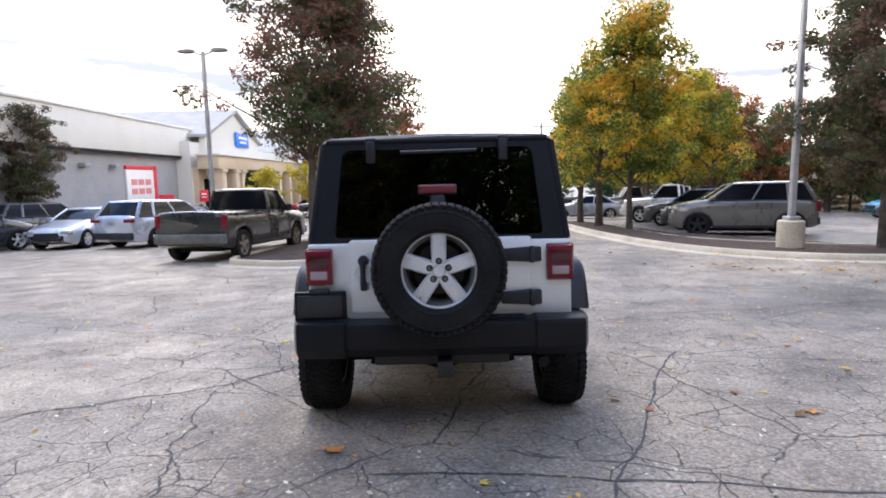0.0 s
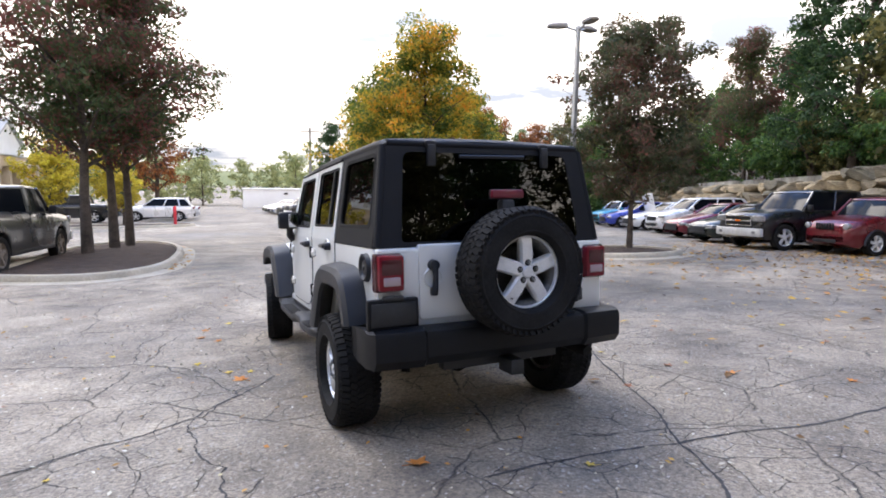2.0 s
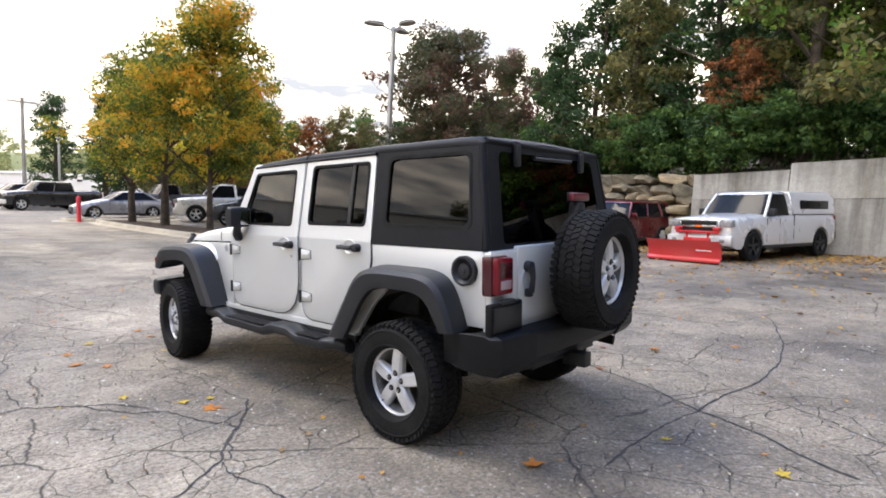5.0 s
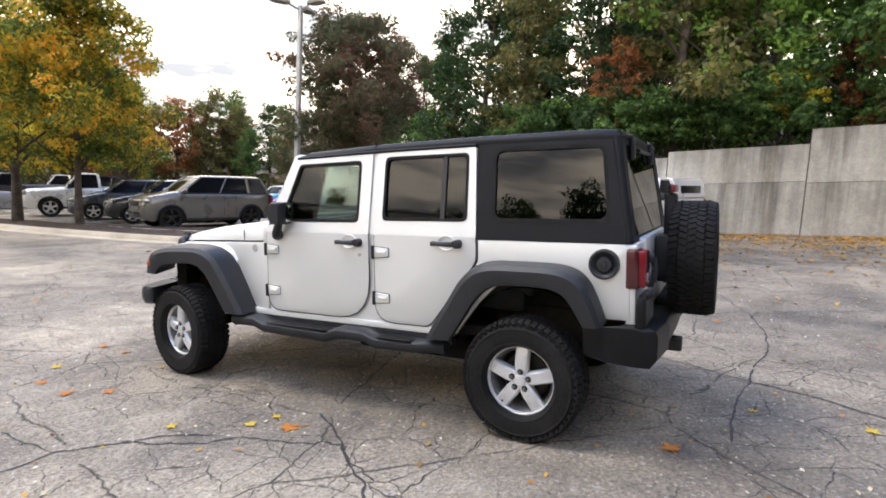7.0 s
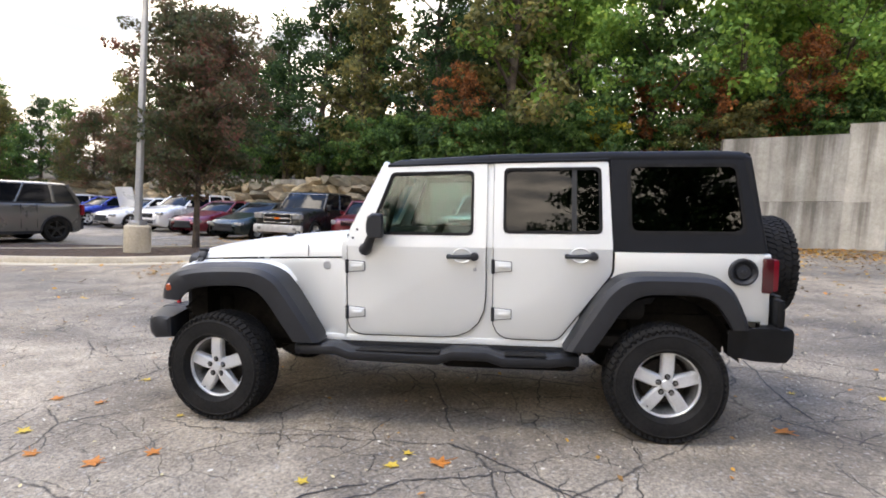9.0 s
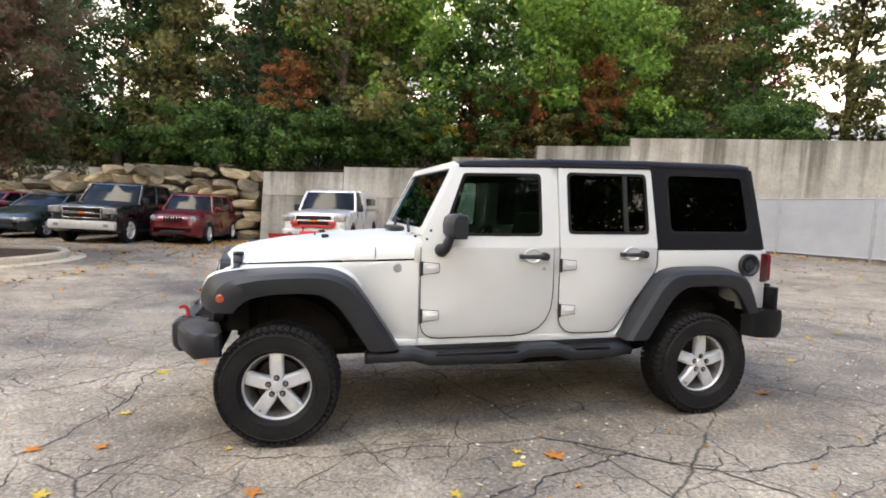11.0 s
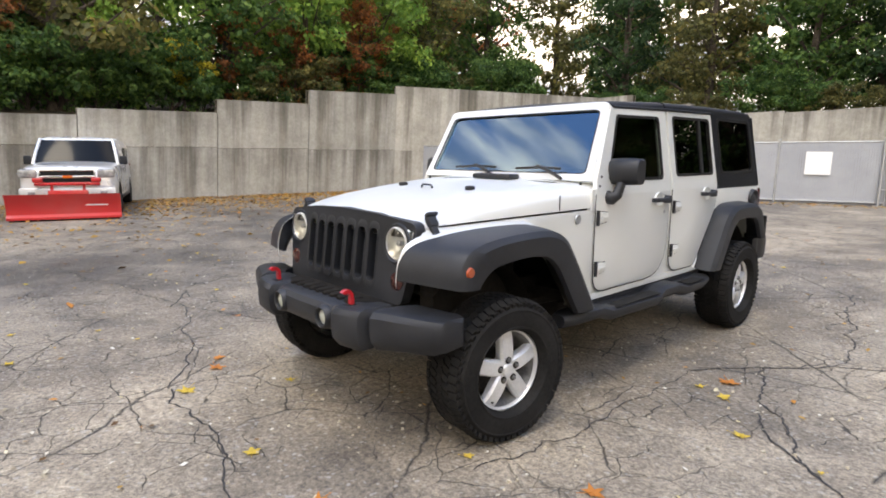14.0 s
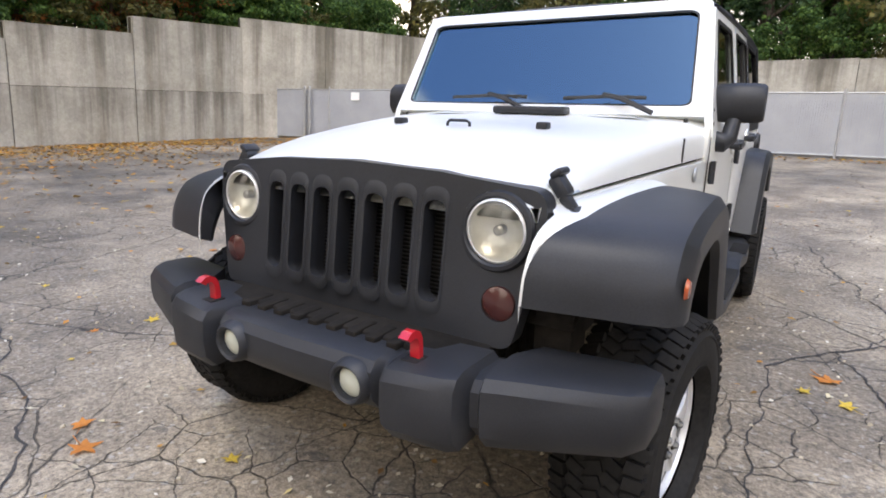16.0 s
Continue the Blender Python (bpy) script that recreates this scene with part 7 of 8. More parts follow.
        for k in range(7):
            part("edge_bolt", lathe(bmesh.new(), [(0.022, -0.01), (0.022, 0.010), (0.0, 0.014)], 8, Matrix.Translation((-0.93 + k * 0.31, f + 0.712, 0.075)) @ Matrix.Rotation(pi / 2, 4, "Z")), M["under"], pb)
        part("push_frame", boxes(((0, f + 0.30, 0.28), (0.7, 0.60, 0.10)), ((0, f + 0.06, 0.50), (0.8, 0.10, 0.30)), ((0, f + 0.08, 0.80), (1.30, 0.07, 0.07)), ((0.32, f + 0.06, 0.68), (0.06, 0.06, 0.24)), ((-0.32, f + 0.06, 0.68), (0.06, 0.06, 0.30)), bevel=0.015), M["plow"], home, "red plow mount")
        for s in (-1, 1):
            part("plow_light", boxes(((s * 0.58, f + 0.08, 0.89), (0.20, 0.12, 0.11)), bevel=0.03), M["plow"], home, "red plow light box")
    return home


def heading(dx, dy):
    return math.degrees(atan2(-dx, dy))


# the lot's east row, noses to the west
vehicle("pickup", stand(15.75, 5.72, heading(-0.95, 0.30)), (0.76, 0.76, 0.75), "white regular cab pickup with red snow plow and cap", "black", plow=True, cap=True, name="plow_truck", face="chrome")
vehicle("boxy_suv", stand(17.3, 10.5, heading(-0.985, 0.17)), (0.125, 0.004, 0.010), "dark red boxy sport utility car parked by boulders", face="round")
vehicle("crew_pickup", stand(17.3, 12.65, heading(-0.98, 0.2)), (0.012, 0.012, 0.014), "black crew cab truck with chrome bumper", trim=(0.012, 0.012, 0.014), name="parked_truck", face="chrome")
vehicle("sedan", stand(18.0, 15.3, heading(-0.97, 0.25)), (0.012, 0.022, 0.020), "dark green sedan in the parked row")
vehicle("sedan", stand(19.0, 17.5, heading(-0.96, 0.27)), (0.16, 0.010, 0.022), "maroon sedan in the parked row")
vehicle("suv", stand(20.4, 20.0, heading(-0.95, 0.3)), (0.74, 0.74, 0.73), "white crossover in the parked row")
open_hood = vehicle("sedan", stand(21.6, 22.9, heading(-0.93, 0.36)), (0.72, 0.72, 0.71), "white car with its hood raised")
bm = bmesh.new()
box(bm, (0, 1.15, 1.45), (1.3, 0.05, 0.95), 0.02, 2, Matrix.Rotation(radians(-14), 4, "X"))
part("raised_hood", bm, car_paint((0.72, 0.72, 0.71)), open_hood)
vehicle("sedan", stand(22.5, 25.8, heading(-0.93, 0.36)), (0.012, 0.035, 0.30), "deep blue car in the parked row")
vehicle("hatch", stand(23.4, 28.6, heading(-0.99, 0.1)), (0.035, 0.30, 0.44), "turquoise small hatchback with white roof", trim=(0.7, 0.7, 0.7))
vehicle("crew_pickup", stand(17.6, 37.0, heading(-0.9, 0.4)), (0.015, 0.015, 0.018), "black pickup further along the lot", name="parked_truck")
vehicle("pickup", stand(18.2, 42.5, heading(-0.9, 0.4)), (0.72, 0.72, 0.71), "white pickup further along the lot", name="parked_truck")

# cars nosed up to the maple island
vehicle("tall_suv", stand(10.55, 20.5, heading(-0.95, 0.31)), (0.15, 0.143, 0.128), "bronze grey large sport utility with black wheels", "black", name="parked_suv")
vehicle("suv", stand(11.4, 23.3, heading(-0.87, 0.5)), (0.022, 0.024, 0.028), "black crossover nosed to the mulch island")
vehicle("suv", stand(11.7, 26.2, heading(-0.87, 0.5)), (0.05, 0.06, 0.075), "dark blue-grey crossover nosed to the island")
vehicle("pickup", stand(12.1, 29.4, heading(-0.87, 0.5)), (0.74, 0.74, 0.73), "white pickup nosed to the island", name="parked_truck")
vehicle("sedan", stand(8.7, 34.9, heading(-0.95, 0.1)), (0.26, 0.27, 0.30), "grey-blue sedan near the red bollard")
vehicle("pickup", stand(13.0, 38.5, heading(-0.95, 0.1)), (0.05, 0.05, 0.06), "dark grey pickup behind the sedan", name="parked_truck")
vehicle("crew_pickup", stand(8.4, 46.4, heading(-0.98, -0.1)), (0.014, 0.014, 0.016), "black pickup beside the far lane", name="parked_truck")
vehicle("suv", stand(8.6, 50.0, heading(-0.98, -0.1)), (0.74, 0.74, 0.74), "white crossover beside the far lane")
vehicle("suv", stand(8.2, 53.4, heading(-0.98, -0.1)), (0.02, 0.022, 0.03), "dark crossover beside the far lane")
for k in range(4):
    vehicle("sedan", stand(8.2 + 0.1 * k, 57.0 + 3.0 * k, heading(-0.98, -0.1)), (0.66, 0.66, 0.68) if k % 2 else (0.5, 0.51, 0.53), "pale sedan in the far row")

# west side of the lot
dark_truck = vehicle("pickup", stand(-6.05, 17.2, heading(0.13, 0.99)), (0.030, 0.033, 0.032), "dusty dark green regular cab pickup with muddy wheels", "mud", name="pickup_truck")
vehicle("suv", stand(-10.6, 21.6, heading(0.28, 0.96)), (0.42, 0.47, 0.55), "silver-blue crossover seen from behind")
vehicle("sedan", stand(-13.6, 21.8, heading(-0.3, -0.95) + 18), (0.42, 0.45, 0.49), "pale silver sedan with grey front bumper")
vehicle("suv", stand(-16.7, 23.6, heading(0.28, 0.96)), (0.05, 0.058, 0.07), "dark blue-grey crossover in the west row")
vehicle("suv", stand(-16.2, 18.8, heading(0.3, 0.95)), (0.02, 0.022, 0.028), "black crossover at the end of the west row")
vehicle("sedan", stand(-15.6, 29.4, heading(-0.95, 0.3)), (0.018, 0.018, 0.022), "black sedan by the grey building")
vehicle("sedan", stand(-15.0, 32.4, heading(-0.95, 0.3)), (0.03, 0.03, 0.035), "dark sedan by the grey building")
vehicle("suv", stand(-13.2, 36.6, heading(-0.95, 0.3)), (0.68, 0.68, 0.69), "white crossover by the grey building")
vehicle("suv", stand(-3.4, 46.8, heading(-1, 0.05)), (0.72, 0.72, 0.72), "white crossover beyond the far island")
vehicle("sedan", stand(-3.0, 50.4, heading(-1, 0.05)), (0.55, 0.56, 0.58), "pale sedan beyond the far island")
vehicle("crew_pickup", stand(-8.6, 45.6, heading(-1, 0.05)), (0.015, 0.015, 0.018), "black pickup beyond the far island", name="parked_truck")
vehicle("suv", stand(-11.5, 50, heading(-1, 0.05)), (0.35, 0.02, 0.03), "red crossover beyond the far island")

# ---- trees ----
def leaf_cloud(name, centres, radii, count, size, seed, droop=0.3):
    """Many small folded leaves round the given clump centres, as one mesh."""
    r = np.random.RandomState(seed)
    centres, radii = np.array(centres, float), np.array(radii, float)
    share = radii.mean(1) ** 2
    pick = r.choice(len(centres), count, p=share / share.sum())
    d = r.normal(size=(count, 3))
    d /= np.linalg.norm(d, axis=1)[:, None]
    rad = r.uniform(0.45, 1.0, count) ** 0.5 * (1 + 0.12 * r.normal(size=count))
    p = centres[pick] + d * radii[pick] * rad[:, None]
    nrm = d + np.array([0, 0, 0.6]) + 0.7 * r.normal(size=(count, 3))
    nrm /= np.linalg.norm(nrm, axis=1)[:, None]
    t = np.cross(nrm, r.normal(size=(count, 3)))
    t /= np.linalg.norm(t, axis=1)[:, None]
    b = np.cross(nrm, t)
    s = (size * r.uniform(0.6, 1.35, count))[:, None]
    down = np.array([0, 0, -droop])
    quad = np.stack([p - t * s * 0.5, p + b * s * 0.36 + down * s * 0.2, p + t * s * 0.6 + down * s * 0.5, p - b * s * 0.36 + down * s * 0.2], 1)
    me = bpy.data.meshes.new(name)
    me.vertices.add(count * 4)
    me.vertices.foreach_set("co", quad.reshape(-1).astype(np.float32))
    me.loops.add(count * 4)
    me.loops.foreach_set("vertex_index", np.arange(count * 4, dtype=np.int32))
    me.polygons.add(count)
    me.polygons.foreach_set("loop_start", np.arange(0, count * 4, 4, dtype=np.int32))
    me.update()
    me.validate()
    return me


def tree(seed, H, spread, clear, leaf, count, size, label, name="tree", shape="oval", gappy=0.0, girth=0.022, limb_n=11):
    """A tapered trunk with limbs, and a crown of leaf clumps round the limbs' ends. Stands at the origin."""
    rng = random.Random(seed)
    home = thing(name, Matrix.Identity(4), label, "tree")
    bm = bmesh.new()
    centres, radii = [], []
    r0 = girth * H
    wob = [V(rng.uniform(-1, 1), rng.uniform(-1, 1), 0) * 0.025 * H for _ in range(6)]
    spine = [V(0, 0, -0.3)] + [V(0, 0, H * 0.95 * k / 6) + wob[k - 1] * (k / 6) for k in range(1, 7)]
    tube(bm, spine, [r0 * 1.25] + [r0 * (1 - 0.85 * k / 6) for k in range(1, 7)], 10)
    at = lambda z: next((a.lerp(c, (z - a.z) / (c.z - a.z)) for a, c in zip(spine, spine[1:]) if c.z >= z), spine[-1])
    for k in range(limb_n):
        f = (k + rng.random() * 0.6) / limb_n
        z = clear + (H * 0.94 - clear) * f
        if shape == "oval":
            reach = spread * (0.30 + 0.70 * sin(pi * (0.16 + 0.80 * f)))
        elif shape == "pear":
            reach = spread * (1.02 - 0.80 * f ** 1.3) * (0.72 if f < 0.12 else 1)
        else:
            reach = spread * (0.85 - 0.40 * f)
        reach *= rng.uniform(0.6, 1.15)
        a = k * 2.4 + rng.uniform(-0.5, 0.5)
        rise = (0.75 - 0.15 * f) * reach * rng.uniform(0.6, 1.2)
        p0 = at(max(clear * 0.8, z - rise * 0.5))
        mid = p0 + V(cos(a) * reach * 0.5, sin(a) * reach * 0.5, rise * 0.55 + 0.1)
        end = p0 + V(cos(a) * reach, sin(a) * reach, rise)
        rb = r0 * 0.42 * (1 - 0.6 * f)
        tube(bm, [p0, mid, end], [rb, rb * 0.6, rb * 0.2], 6)
        for q, kk in ((p0.lerp(mid, 0.6), 0.8), (mid, 0.9), (mid.lerp(end, 0.5), 1.0), (end, 0.9)):
            for _ in range(3):
                c = q + V(rng.uniform(-1, 1), rng.uniform(-1, 1), rng.uniform(-0.8, 0.9)) * spread * 0.22
                if rng.random() < gappy:
                    continue
                s = spread * rng.uniform(0.09, 0.20) * kk
                centres.append(tuple(c))
                radii.append((s * rng.uniform(0.8, 1.4), s * rng.uniform(0.8, 1.4), s * rng.uniform(0.5, 0.85)))
                if rng.random() < 0.5:
                    tube(bm, [q, c], [rb * 0.25, rb * 0.08], 4)
    for k in range(3):
        s = spread * rng.uniform(0.18, 0.28)
        centres.append(tuple(spine[-1] + V(rng.uniform(-1, 1) * s, rng.uniform(-1, 1) * s, rng.uniform(-1.5, 0.6) * s)))
        radii.append((s, s, s * 1.2))
    part("trunk", bm, M["bark"], home, "dark bark trunk and limbs", 60)
    me = leaf_cloud("crown", centres, radii, count, size, seed)
    me.materials.append(M[leaf])
    crown = new("crown", me)
    crown.parent = home
    return home


def plant(proto, x, y, z, turn=0, scale=1.0, used=set(), label="", tall=1.0):
    """Put the prototype, the first time, or a copy of it at a place."""
    m = Matrix.Translation((x, y, z)) @ pose(0, 0, 0, 0, 0, turn)
    if proto.name not in used:
        used.add(proto.name)
        ob = proto
        ob.matrix_basis = m
    else:
        ob = copy_thing(proto, m)
    ob.scale = (scale, scale, scale * tall)
    if label:
        ob["label"] = label
    return ob


WINE = tree(11, 9.8, 3.0, 2.8, "leaf_wine", 27000, 0.10, "pear tree with wine-red and dark green autumn leaves", shape="pear", limb_n=32, gappy=0.46, girth=0.014)
WINE2 = tree(12, 7.3, 2.4, 1.8, "leaf_dusk", 36000, 0.105, "open crowned tree with dark olive and brown-red leaves", gappy=0.22, limb_n=30, girth=0.013)
MAPLE = tree(21, 8.4, 3.3, 1.9, "leaf_maple", 30000, 0.12, "maple turning from green to yellow and orange", shape="pear", limb_n=22, gappy=0.36, girth=0.014)
MAPLE2 = tree(22, 7.4, 2.9, 1.9, "leaf_maple", 13000, 0.13, "maple with orange and green autumn leaves", shape="pear", limb_n=20, gappy=0.36)
YELLOW = tree(31, 5.0, 2.2, 1.3, "leaf_yellow", 6000, 0.16, "small tree with bright yellow leaves")
RUST = tree(41, 12.0, 3.6, 2.5, "leaf_rust", 8000, 0.24, "tall tree with rusty orange leaves", limb_n=18)
DARK = tree(51, 15.0, 4.2, 1.5, "leaf_dark", 9500, 0.25, "tall dark green tree on the wooded bank", shape="tall", limb_n=24, gappy=0.28)
GREENT = tree(52, 13.0, 4.0, 1.0, "leaf_green", 9500, 0.25, "green leafy tree on the wooded bank", shape="tall", limb_n=22, gappy=0.25)
BRIGHT = tree(53, 9.0, 4.2, 0.8, "leaf_bright", 15000, 0.21, "bright green maple overhanging the wall", limb_n=18)
OLIVE = tree(54, 14.0, 4.0, 1.2, "leaf_olive", 9000, 0.26, "olive and brown tree on the wooded bank", shape="tall", limb_n=22, gappy=0.2)
THIN = tree(55, 16.0, 2.4, 5.0, "leaf_green", 3500, 0.27, "slender tall tree with sparse high leaves", shape="tall", limb_n=14, gappy=0.3)
SHRUB = tree(56, 3.2, 2.2, 0.3, "leaf_green", 4200, 0.17, "leafy green shrub at the wood's edge", name="shrub", limb_n=11)
SHRUB_O = tree(57, 2.6, 1.8, 0.3, "leaf_olive", 3500, 0.16, "olive brown shrub at the wood's edge", name="shrub", limb_n=10)
SHRUB_R = tree(58, 4.5, 1.5, 0.6, "leaf_rust", 2500, 0.16, "rusty red sapling among green shrubs", name="sapling", limb_n=9)
FAR = tree(61, 9.0, 4.0, 1.0, "leaf_haze", 2500, 0.42, "far tree with haze painted into its pale leaves")

for x, y, t, s in ((-4.2, 18.5, 10, 1.0), (-3.75, 20.4, 130, 0.98), (-3.4, 21.3, 250, 0.92)):
    plant(WINE, x, y, gz(x, y) + 0.18, t, s)
plant(WINE2, 10.75, 14.05, gz(0, 14) + 0.18, 40, 0.93)
plant(WINE2, -18.4, 24.9, gz(0, 22) + 0.0, 75, 0.80, label="round tree with dusky red and green leaves")
plant(MAPLE, 7.35, 22.6, gz(0, 22) + 0.2, 20, 1.0)
plant(MAPLE2, 6.95, 25.6, gz(0, 25) + 0.2, 100, 1.0)
plant(MAPLE2, 6.9, 28.8, gz(0, 29) + 0.2, 200, 0.95)
plant(YELLOW, 13.5, 33.5, gz(0, 33), 10, 1.6)
plant(RUST, 20.0, 44.0, gz(0, 44), 10, 0.85)
for x, y, s, p in ((-8.5, 38.0, 0.85, YELLOW), (-5.0, 38.2, 0.6, YELLOW), (-11.8, 38.2, 0.7, YELLOW), (-7.5, 55.0, 1.1, YELLOW), (-12.0, 62.0, 1.2, MAPLE2), (-4.5, 72.0, 1.0, RUST), (-9.0, 78.0, 1.2, GREENT)):
    plant(p, x, y, gz(x, y) + 0.1, x * 31, s)

# trees along the north-east edge of the lot
rng = random.Random(77)
for x, y, p, s in ((15.0, 56.0, DARK, 0.62), (13.5, 64.0, DARK, 0.66), (17.5, 60.0, DARK, 0.7), (21.0, 52.0, GREENT, 0.62), (17.0, 50.0, OLIVE, 0.55), (26.0, 46.0, OLIVE, 0.45), (26.5, 34.5, GREENT, 0.42), (27.0, 38.0, WINE, 0.62), (27.6, 30.6, WINE, 0.7), (28.0, 25.4, GREENT, 0.48), (28.5, 33.0, OLIVE, 0.42), (31.5, 36.0, GREENT, 0.45), (29.0, 43.0, OLIVE, 0.42), (35.0, 33.0, GREENT, 0.5), (34.0, 40.0, DARK, 0.42), (38.0, 37.0, OLIVE, 0.5), (19.5, 39.5, RUST, 0.7), (22.5, 42.0, WINE, 0.55), (16.5, 46.5, YELLOW, 1.9), (25.6, 21.8, WINE, 0.85), (24.6, 17.8, GREENT, 0.52), (22.6, 14.6, DARK, 0.62), (27.5, 21.0, WINE, 0.75), (30.0, 30.0, OLIVE, 0.5), (31.0, 41.0, RUST, 0.5), (22.0, 41.0, OLIVE, 0.52), (25.0, 43.0, GREENT, 0.58), (27.5, 37.0, OLIVE, 0.5), (20.0, 46.0, OLIVE, 0.6), (30.0, 40.0, GREENT, 0.55), (17.5, 54.0, OLIVE, 0.7), (24.0, 50.0, GREENT, 0.65), (33.0, 48.0, GREENT, 0.42), (14.6, 31.0, MAPLE2, 0.9), (25.5, 38.0, OLIVE, 0.58), (24.0, 39.2, RUST, 0.62), (23.2, 16.6, DARK, 0.56), (25.6, 13.4, GREENT, 0.72), (29.0, 24.0, OLIVE, 0.52), (30.5, 27.5, GREENT, 0.5), (27.0, 27.4, WINE2, 0.8)):
    plant(p, x, y, max(gz(x, y), bank_z(x, y) - 0.3 if x > boulder_x(y) + 1.3 else gz(x, y)), rng.uniform(0, 360), s)

# the wood above the east wall
first = [(22.0, 12.5, OLIVE, 0.70), (21.6, 9.0, DARK, 0.7), (21.0, 5.6, OLIVE, 0.9), (20.6, 7.6, RUST, 0.4), (22.5, 3.0, BRIGHT, 0.95), (21.2, -0.4, GREENT, 0.85), (20.3, 1.6, YELLOW, 0.55), (20.2, -6.2, RUST, 0.42), (21.6, -4.2, BRIGHT, 1.05), (22.0, -8.0, BRIGHT, 0.95), (21.4, -11.8, OLIVE, 0.8), (21.0, -15.5, GREENT, 0.8), (18.5, -19.0, OLIVE, 0.85), (14.5, -20.0, DARK, 0.8), (-1.5, -23.0, GREENT, 0.95), (3.0, -23.0, DARK, 0.95), (7.5, -23.4, GREENT, 0.95), (-6.0, -23.2, DARK, 0.9), (10.0, -20.5, OLIVE, 0.8), (5.5, -20.2, GREENT, 0.75), (1.0, -20.6, DARK, 0.8), (-4.0, -20.2, OLIVE, 0.75), (-9.0, -20.5, GREENT, 0.75), (-14.0, -20.5, DARK, 0.8)]
for x, y, p, s in first:
    plant(p, x, y, bank_z(x, y) if y > -16 else 4.6, rng.uniform(0, 360), s)
for k in range(38):
    y = rng.uniform(-28, 17)
    x = rng.uniform(24, 42)
    p = rng.choice((DARK, DARK, GREENT, OLIVE, THIN, THIN, RUST))
    plant(p, x, y, bank_z(x, y), rng.uniform(0, 360), rng.uniform(0.8, 1.15) * (0.65 if y > 6 else 1.0))
for k in range(16):
    x, y = rng.uniform(-22, 22), rng.uniform(-36, -24)
    plant(rng.choice((DARK, GREENT, OLIVE, THIN)), x, y, 5.2, rng.uniform(0, 360), rng.uniform(0.75, 1.1))
for k in range(44):
    y = -15 + k * 0.82 + rng.uniform(-0.3, 0.3)
    x = max(20.0, boulder_x(y) + 1.6 if y > 8 else 0.0) + rng.uniform(-0.2, 1.6) - (max(0, -7 - y) * 0.45)
    p = rng.choice((SHRUB, SHRUB, SHRUB_O, SHRUB, SHRUB_R if k % 3 == 0 else SHRUB))
    plant(p, x, y, bank_z(max(x, 18.9), y) - 0.2, rng.uniform(0, 360), rng.uniform(0.55, 0.95))
for k in range(24):
    plant(rng.choice((SHRUB, SHRUB_O, SHRUB)), -20 + k * 1.5, -18.2 - rng.uniform(0, 1.0), 4.35, rng.uniform(0, 360), rng.uniform(0.45, 0.75))

# trees along the west side, mirrored in the vehicle's windows
for x, y, p, s in ((-24.0, -3.0, DARK, 0.9), (-16.0, -15.0, DARK, 1.0), (-11.5, -15.5, GREENT, 1.0), (-20.0, -14.0, DARK, 1.0), (-24.5, -12.0, GREENT, 1.05), (-13.5, -19.0, DARK, 1.1), (-18.0, -19.5, GREENT, 1.1), (-23.0, -18.0, DARK, 1.1), (-9.5, -20.0, DARK, 1.1), (-20.5, -1.0, DARK, 0.95), (-19.0, -4.5, GREENT, 0.95), (-27.0, 0.5, DARK, 1.0), (-23.0, -7.0, OLIVE, 1.0), (-14.0, -7.5, DARK, 0.75), (-18.5, -9.5, GREENT, 0.8), (-11.0, -9.5, OLIVE, 0.7), (-38.0, 6.0, GREENT, 0.45), (-46.0, 14.0, OLIVE, 0.45), (-44.0, -8.0, GREENT, 0.5), (-40.0, -18.0, DARK, 0.6), (-50.0, 2.0, OLIVE, 0.4), (-31.0, -12.0, GREENT, 0.75), (-52.0, 24.0, GREENT, 0.45), (-26.0, -20.0, OLIVE, 0.7)):
    plant(p, x, y, gz(x, y), rng.uniform(0, 360), s)
for k in range(11):
    plant((GREENT, OLIVE, DARK)[k % 3], -56 + rng.uniform(-6, 6), -8 + k * 5.5, gz(0, -8 + k * 5.5), rng.uniform(0, 360), rng.uniform(1.1, 1.4))

# the far edge of the lot and the hills beyond, distance haze painted into their colour
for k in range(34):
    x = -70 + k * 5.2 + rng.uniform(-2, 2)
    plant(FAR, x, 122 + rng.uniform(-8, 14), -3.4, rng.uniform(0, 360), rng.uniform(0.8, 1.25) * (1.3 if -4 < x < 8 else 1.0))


def hill_ridge():
    bm = bmesh.new()
    rows = []
    for x in np.arange(-900, 901, 30):
        h = 14 + 7 * noise.noise(V(x * 0.004, 0, 1)) + 3 * noise.noise(V(x * 0.02, 3, 1))
        rows.append([V(x, 620, -4), V(x, 640, h * 0.6), V(x, 680, h), V(x, 760, h * 0.7), V(x, 900, -4)])
    return rings(bm, rows, False, False)


tagged(part("backdrop", hill_ridge(), M["leaf_haze"]), "low wooded hills with haze painted into their colour", "hills", kind="structure")

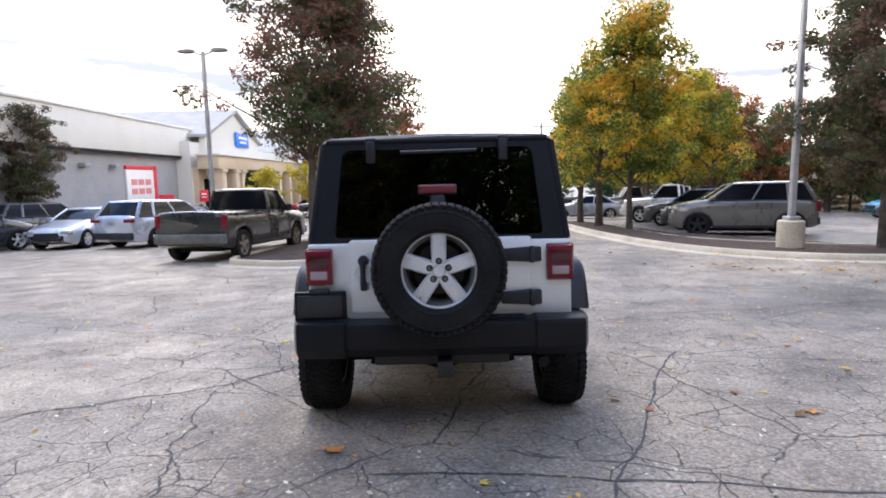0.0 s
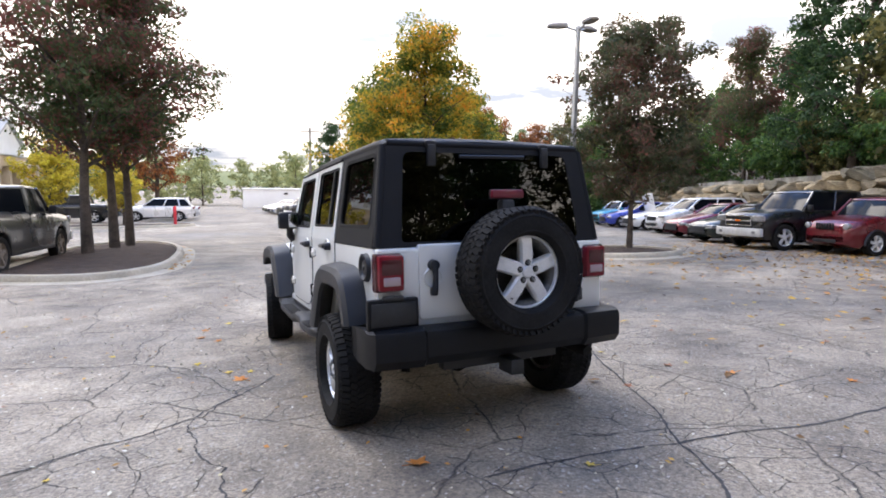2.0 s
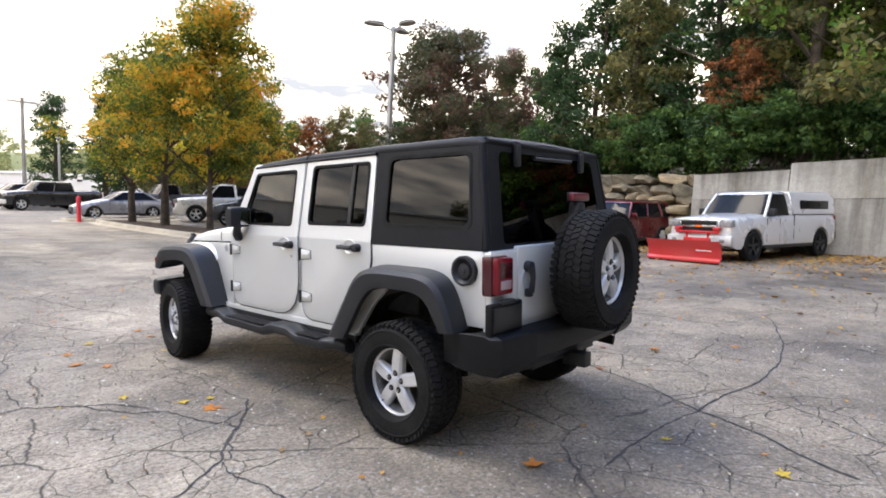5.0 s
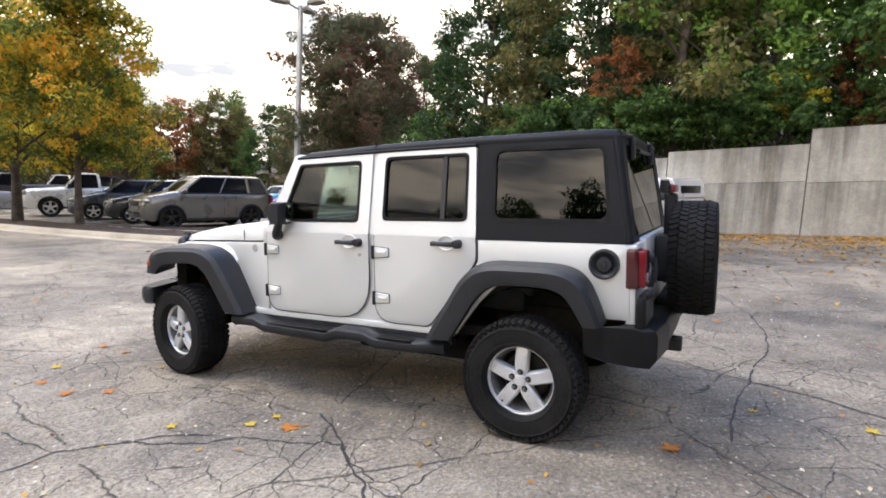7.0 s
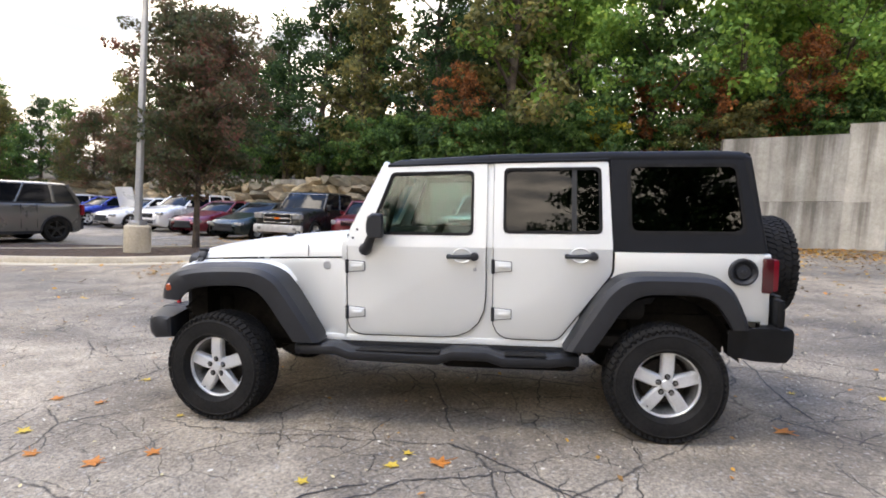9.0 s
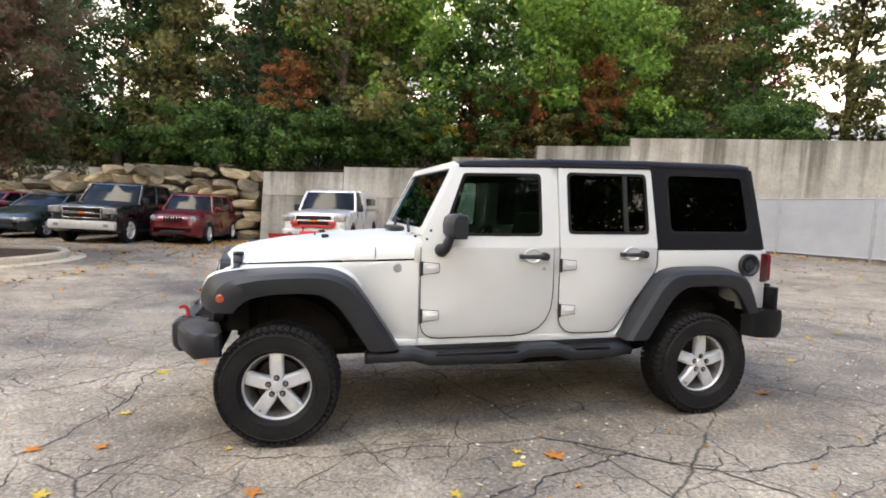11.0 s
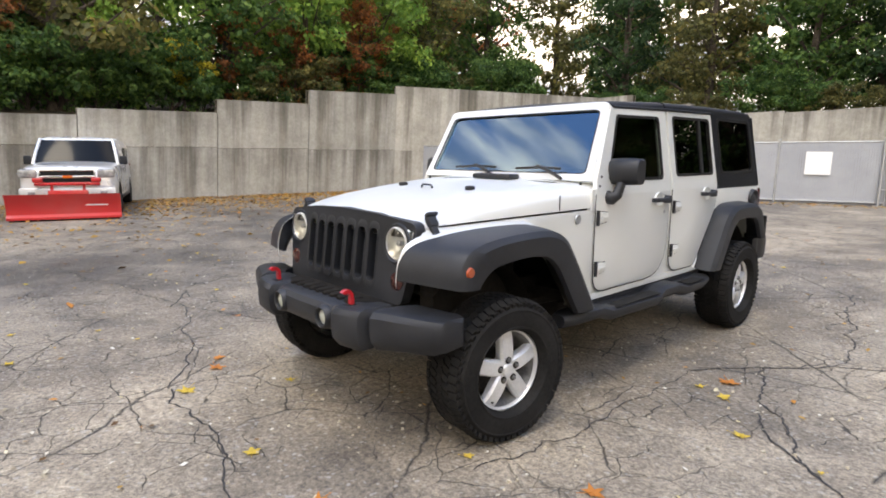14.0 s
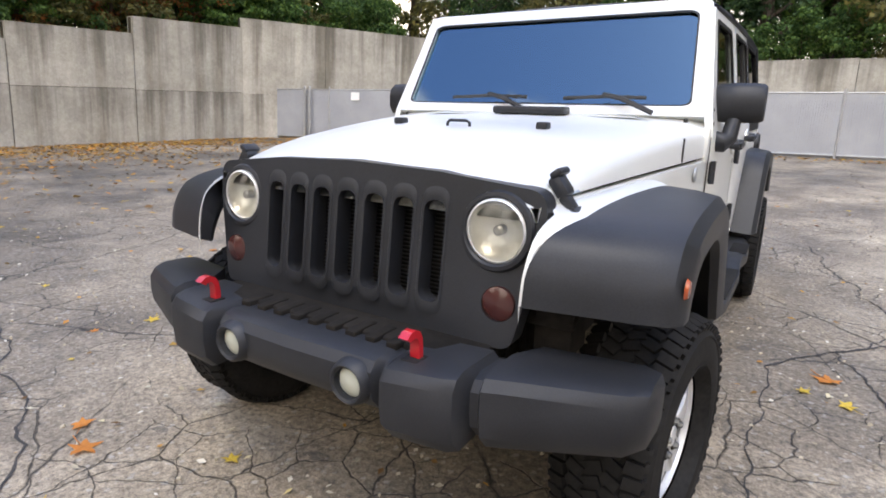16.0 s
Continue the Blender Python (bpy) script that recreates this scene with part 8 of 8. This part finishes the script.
# ---- fallen leaves and paint marks ----
def leaf_shape(seed, lobes=5):
    """A curled lobed leaf with a stalk, about a hand wide."""
    rng = random.Random(seed)
    bm = bmesh.new()
    n = lobes * 4
    pts = []
    for i in range(n):
        a = 2 * pi * i / n
        r = (1.0, 0.62, 0.45, 0.66)[i % 4] * rng.uniform(0.85, 1.1)
        pts.append((r * cos(a), r * sin(a)))
    c = bm.verts.new((0, 0, 0.05))
    curl = rng.uniform(0.15, 0.45)
    vs = [bm.verts.new((x, y, curl * (x * x * 0.8 + abs(y) * 0.25) + rng.uniform(-0.05, 0.10))) for x, y in pts]
    for i in range(n):
        bm.faces.new((c, vs[i], vs[(i + 1) % n]))
    tube(bm, [V(-0.2, 0, 0.05), V(-0.9, 0.1, 0.06), V(-1.5, 0.2, 0.14)], 0.03, 4)
    finish(bm, 50)
    me = bpy.data.meshes.new("leaf")
    bm.to_mesh(me)
    bm.free()
    return me


rng = random.Random(8)
shapes = [leaf_shape(k) for k in range(6)]
leaf_meshes = {}
for key in ("leaf_orange", "leaf_gold", "leaf_brown"):
    for k, me in enumerate(shapes):
        c = me.copy()
        c.materials.append(M[key])
        leaf_meshes[key, k] = c
WORDS = {"leaf_orange": "orange-brown", "leaf_gold": "yellow", "leaf_brown": "dark red-brown"}


def drop_leaf(x, y, size, key):
    ob = new("fallen_leaf", leaf_meshes[key, rng.randrange(6)])
    ob.matrix_basis = stand(x, y, rng.uniform(0, 360), 0.006) @ pose(0, 0, 0, rng.uniform(-6, 6), rng.uniform(-6, 6)) @ Matrix.Diagonal((size, size, size, 1))
    tagged(ob, "curled %s fallen leaf on the asphalt" % WORDS[key], "leaf", "fallen leaves")


for x, y, s, k in ((-1.38, 5.46, 0.080, "leaf_orange"), (-0.64, 3.29, 0.075, "leaf_orange"), (0.80, 8.06, 0.07, "leaf_gold"), (0.14, 2.22, 0.05, "leaf_gold"), (2.41, 3.75, 0.06, "leaf_orange"), (0.20, 2.86, 0.04, "leaf_gold"), (1.38, 3.85, 0.05, "leaf_brown"),
                   (-1.30, 8.15, 0.055, "leaf_gold"), (-1.64, 7.40, 0.07, "leaf_orange"), (-1.45, 5.72, 0.05, "leaf_gold"), (-1.70, 6.15, 0.045, "leaf_gold"), (-0.17, 8.08, 0.05, "leaf_gold"), (-0.74, 8.06, 0.05, "leaf_orange"), (-0.72, 8.42, 0.06, "leaf_orange"),
                   (-1.47, 7.15, 0.055, "leaf_orange"), (-0.90, 7.33, 0.035, "leaf_gold"), (1.07, 7.77, 0.065, "leaf_orange"), (1.25, 7.69, 0.05, "leaf_orange"), (0.54, 7.51, 0.04, "leaf_gold"), (2.13, 6.84, 0.05, "leaf_gold"), (-1.58, 7.84, 0.06, "leaf_orange"), (-1.28, 5.66, 0.04, "leaf_gold")):
    drop_leaf(x, y, s, k)
for k in range(110):
    a, d = rng.uniform(0, 2 * pi), rng.uniform(2.4, 8.5)
    x, y = cos(a) * d * 0.8, 5.5 + sin(a) * d
    if abs(x) < 1.9 and 2.0 < y < 9.0:
        continue
    drop_leaf(x, y, rng.choice((0.02, 0.025, 0.03, 0.035, 0.045)), rng.choice(("leaf_orange", "leaf_gold", "leaf_brown", "leaf_gold")))


def litter(name, spots, size, label, seed, mat="litter"):
    """Uncounted small leaves lying over an area."""
    r = random.Random(seed)
    bm = bmesh.new()
    for x, y in spots:
        s, a = size * r.uniform(0.5, 1.5), r.uniform(0, 2 * pi)
        z = gz(x, y) + 0.008
        t, u = V(cos(a), sin(a), r.uniform(-0.3, 0.3)), V(-sin(a), cos(a), r.uniform(-0.3, 0.3))
        c = V(x, y, z + s * 0.25)
        vs = [bm.verts.new(c + t * s), bm.verts.new(c + u * s * 0.6 + V(0, 0, s * 0.2)), bm.verts.new(c - t * s), bm.verts.new(c - u * s * 0.6)]
        bm.faces.new(vs)
    me = bpy.data.meshes.new(name)
    bm.to_mesh(me)
    bm.free()
    me.materials.append(M[mat])
    return tagged(new(name, me), label, "leaves", kind="stuff")


spots = []
for k in range(15000):
    y = rng.uniform(-12, 11)
    d = abs(rng.gauss(0, 2.6))
    edge = 18.3 if y > -7 else 18.3 + (y + 7) * 0.48
    if rng.random() < 0.5 + 0.7 * noise.noise(V(edge - d, y, 0) * 0.5):
        spots.append((edge - d, y))
for k in range(1800):
    x = rng.uniform(-12, 15)
    spots.append((x, -12.3 + abs(rng.gauss(0, 0.8)) + max(0, x - 1) * 0.26))
for k in range(5000):
    spots.append((18.0 - abs(rng.gauss(0, 5.5)), rng.uniform(-8, 16)))
litter("leaf_litter", spots, 0.048, "drift of yellow and brown fallen leaves along the wall", 3)
spots = []
while len(spots) < 3600:
    x, y = rng.uniform(-7, 9), rng.uniform(-4, 14)
    if rng.random() < 0.35 + noise.noise(V(x * 0.9, y * 0.9, 3)):
        spots.append((x, y))
litter("pale_scraps", spots, 0.014, "pale dry seed scraps scattered on cracked asphalt", 14, "scrap")
spots = [(rng.uniform(-7, 9), rng.uniform(-4, 13)) for k in range(1200)]
litter("leaf_scraps", spots, 0.018, "small scraps of dry leaf scattered on asphalt", 4)
spots = []
for k in range(220):
    a = rng.uniform(0, 2 * pi)
    spots.append((9.0 + 3.2 * cos(a) + rng.gauss(0, 0.25), 12.6 + 1.0 * sin(a) - 0.7 + rng.gauss(0, 0.15)))
    spots.append((-2.1 + rng.gauss(0, 0.22), rng.uniform(14.5, 22)))
litter("kerb_litter", spots, 0.05, "brown leaves gathered along the kerbs", 5)

# stones flecked over the surface near the vehicle
bm = bmesh.new()
for k in range(1400):
    x, y = rng.uniform(-4.5, 4.5), rng.uniform(-1.0, 11.5)
    r = rng.uniform(0.004, 0.012)
    bmesh.ops.create_cube(bm, size=1, matrix=Matrix.Translation((x, y, gz(x, y) + r * 0.3)) @ pose(0, 0, 0, rng.uniform(0, 90), rng.uniform(0, 90), rng.uniform(0, 90)) @ Matrix.Diagonal((r * 1.5, r, r, 1)))
tagged(part("gravel", bm, M["kerb"]), "loose pale grit scattered on cracked asphalt", "gravel", kind="stuff")


def stall_line(x, y, length, turn):
    p = stand(x, y, turn, 0.004)
    tagged(part("stall_line", boxes(((0, 0, 0), (0.10, length, 0.004))), M["line"], loc=p), "worn white parking stall line", "road marking", "stall lines", "structure")


for k in range(6):
    stall_line(-5.3 - k * 2.9, 17.0 + 0.7 * k, 4.8, -10)
for k in range(4):
    stall_line(16.5, 9.0 + k * 2.9, 4.5, 82)
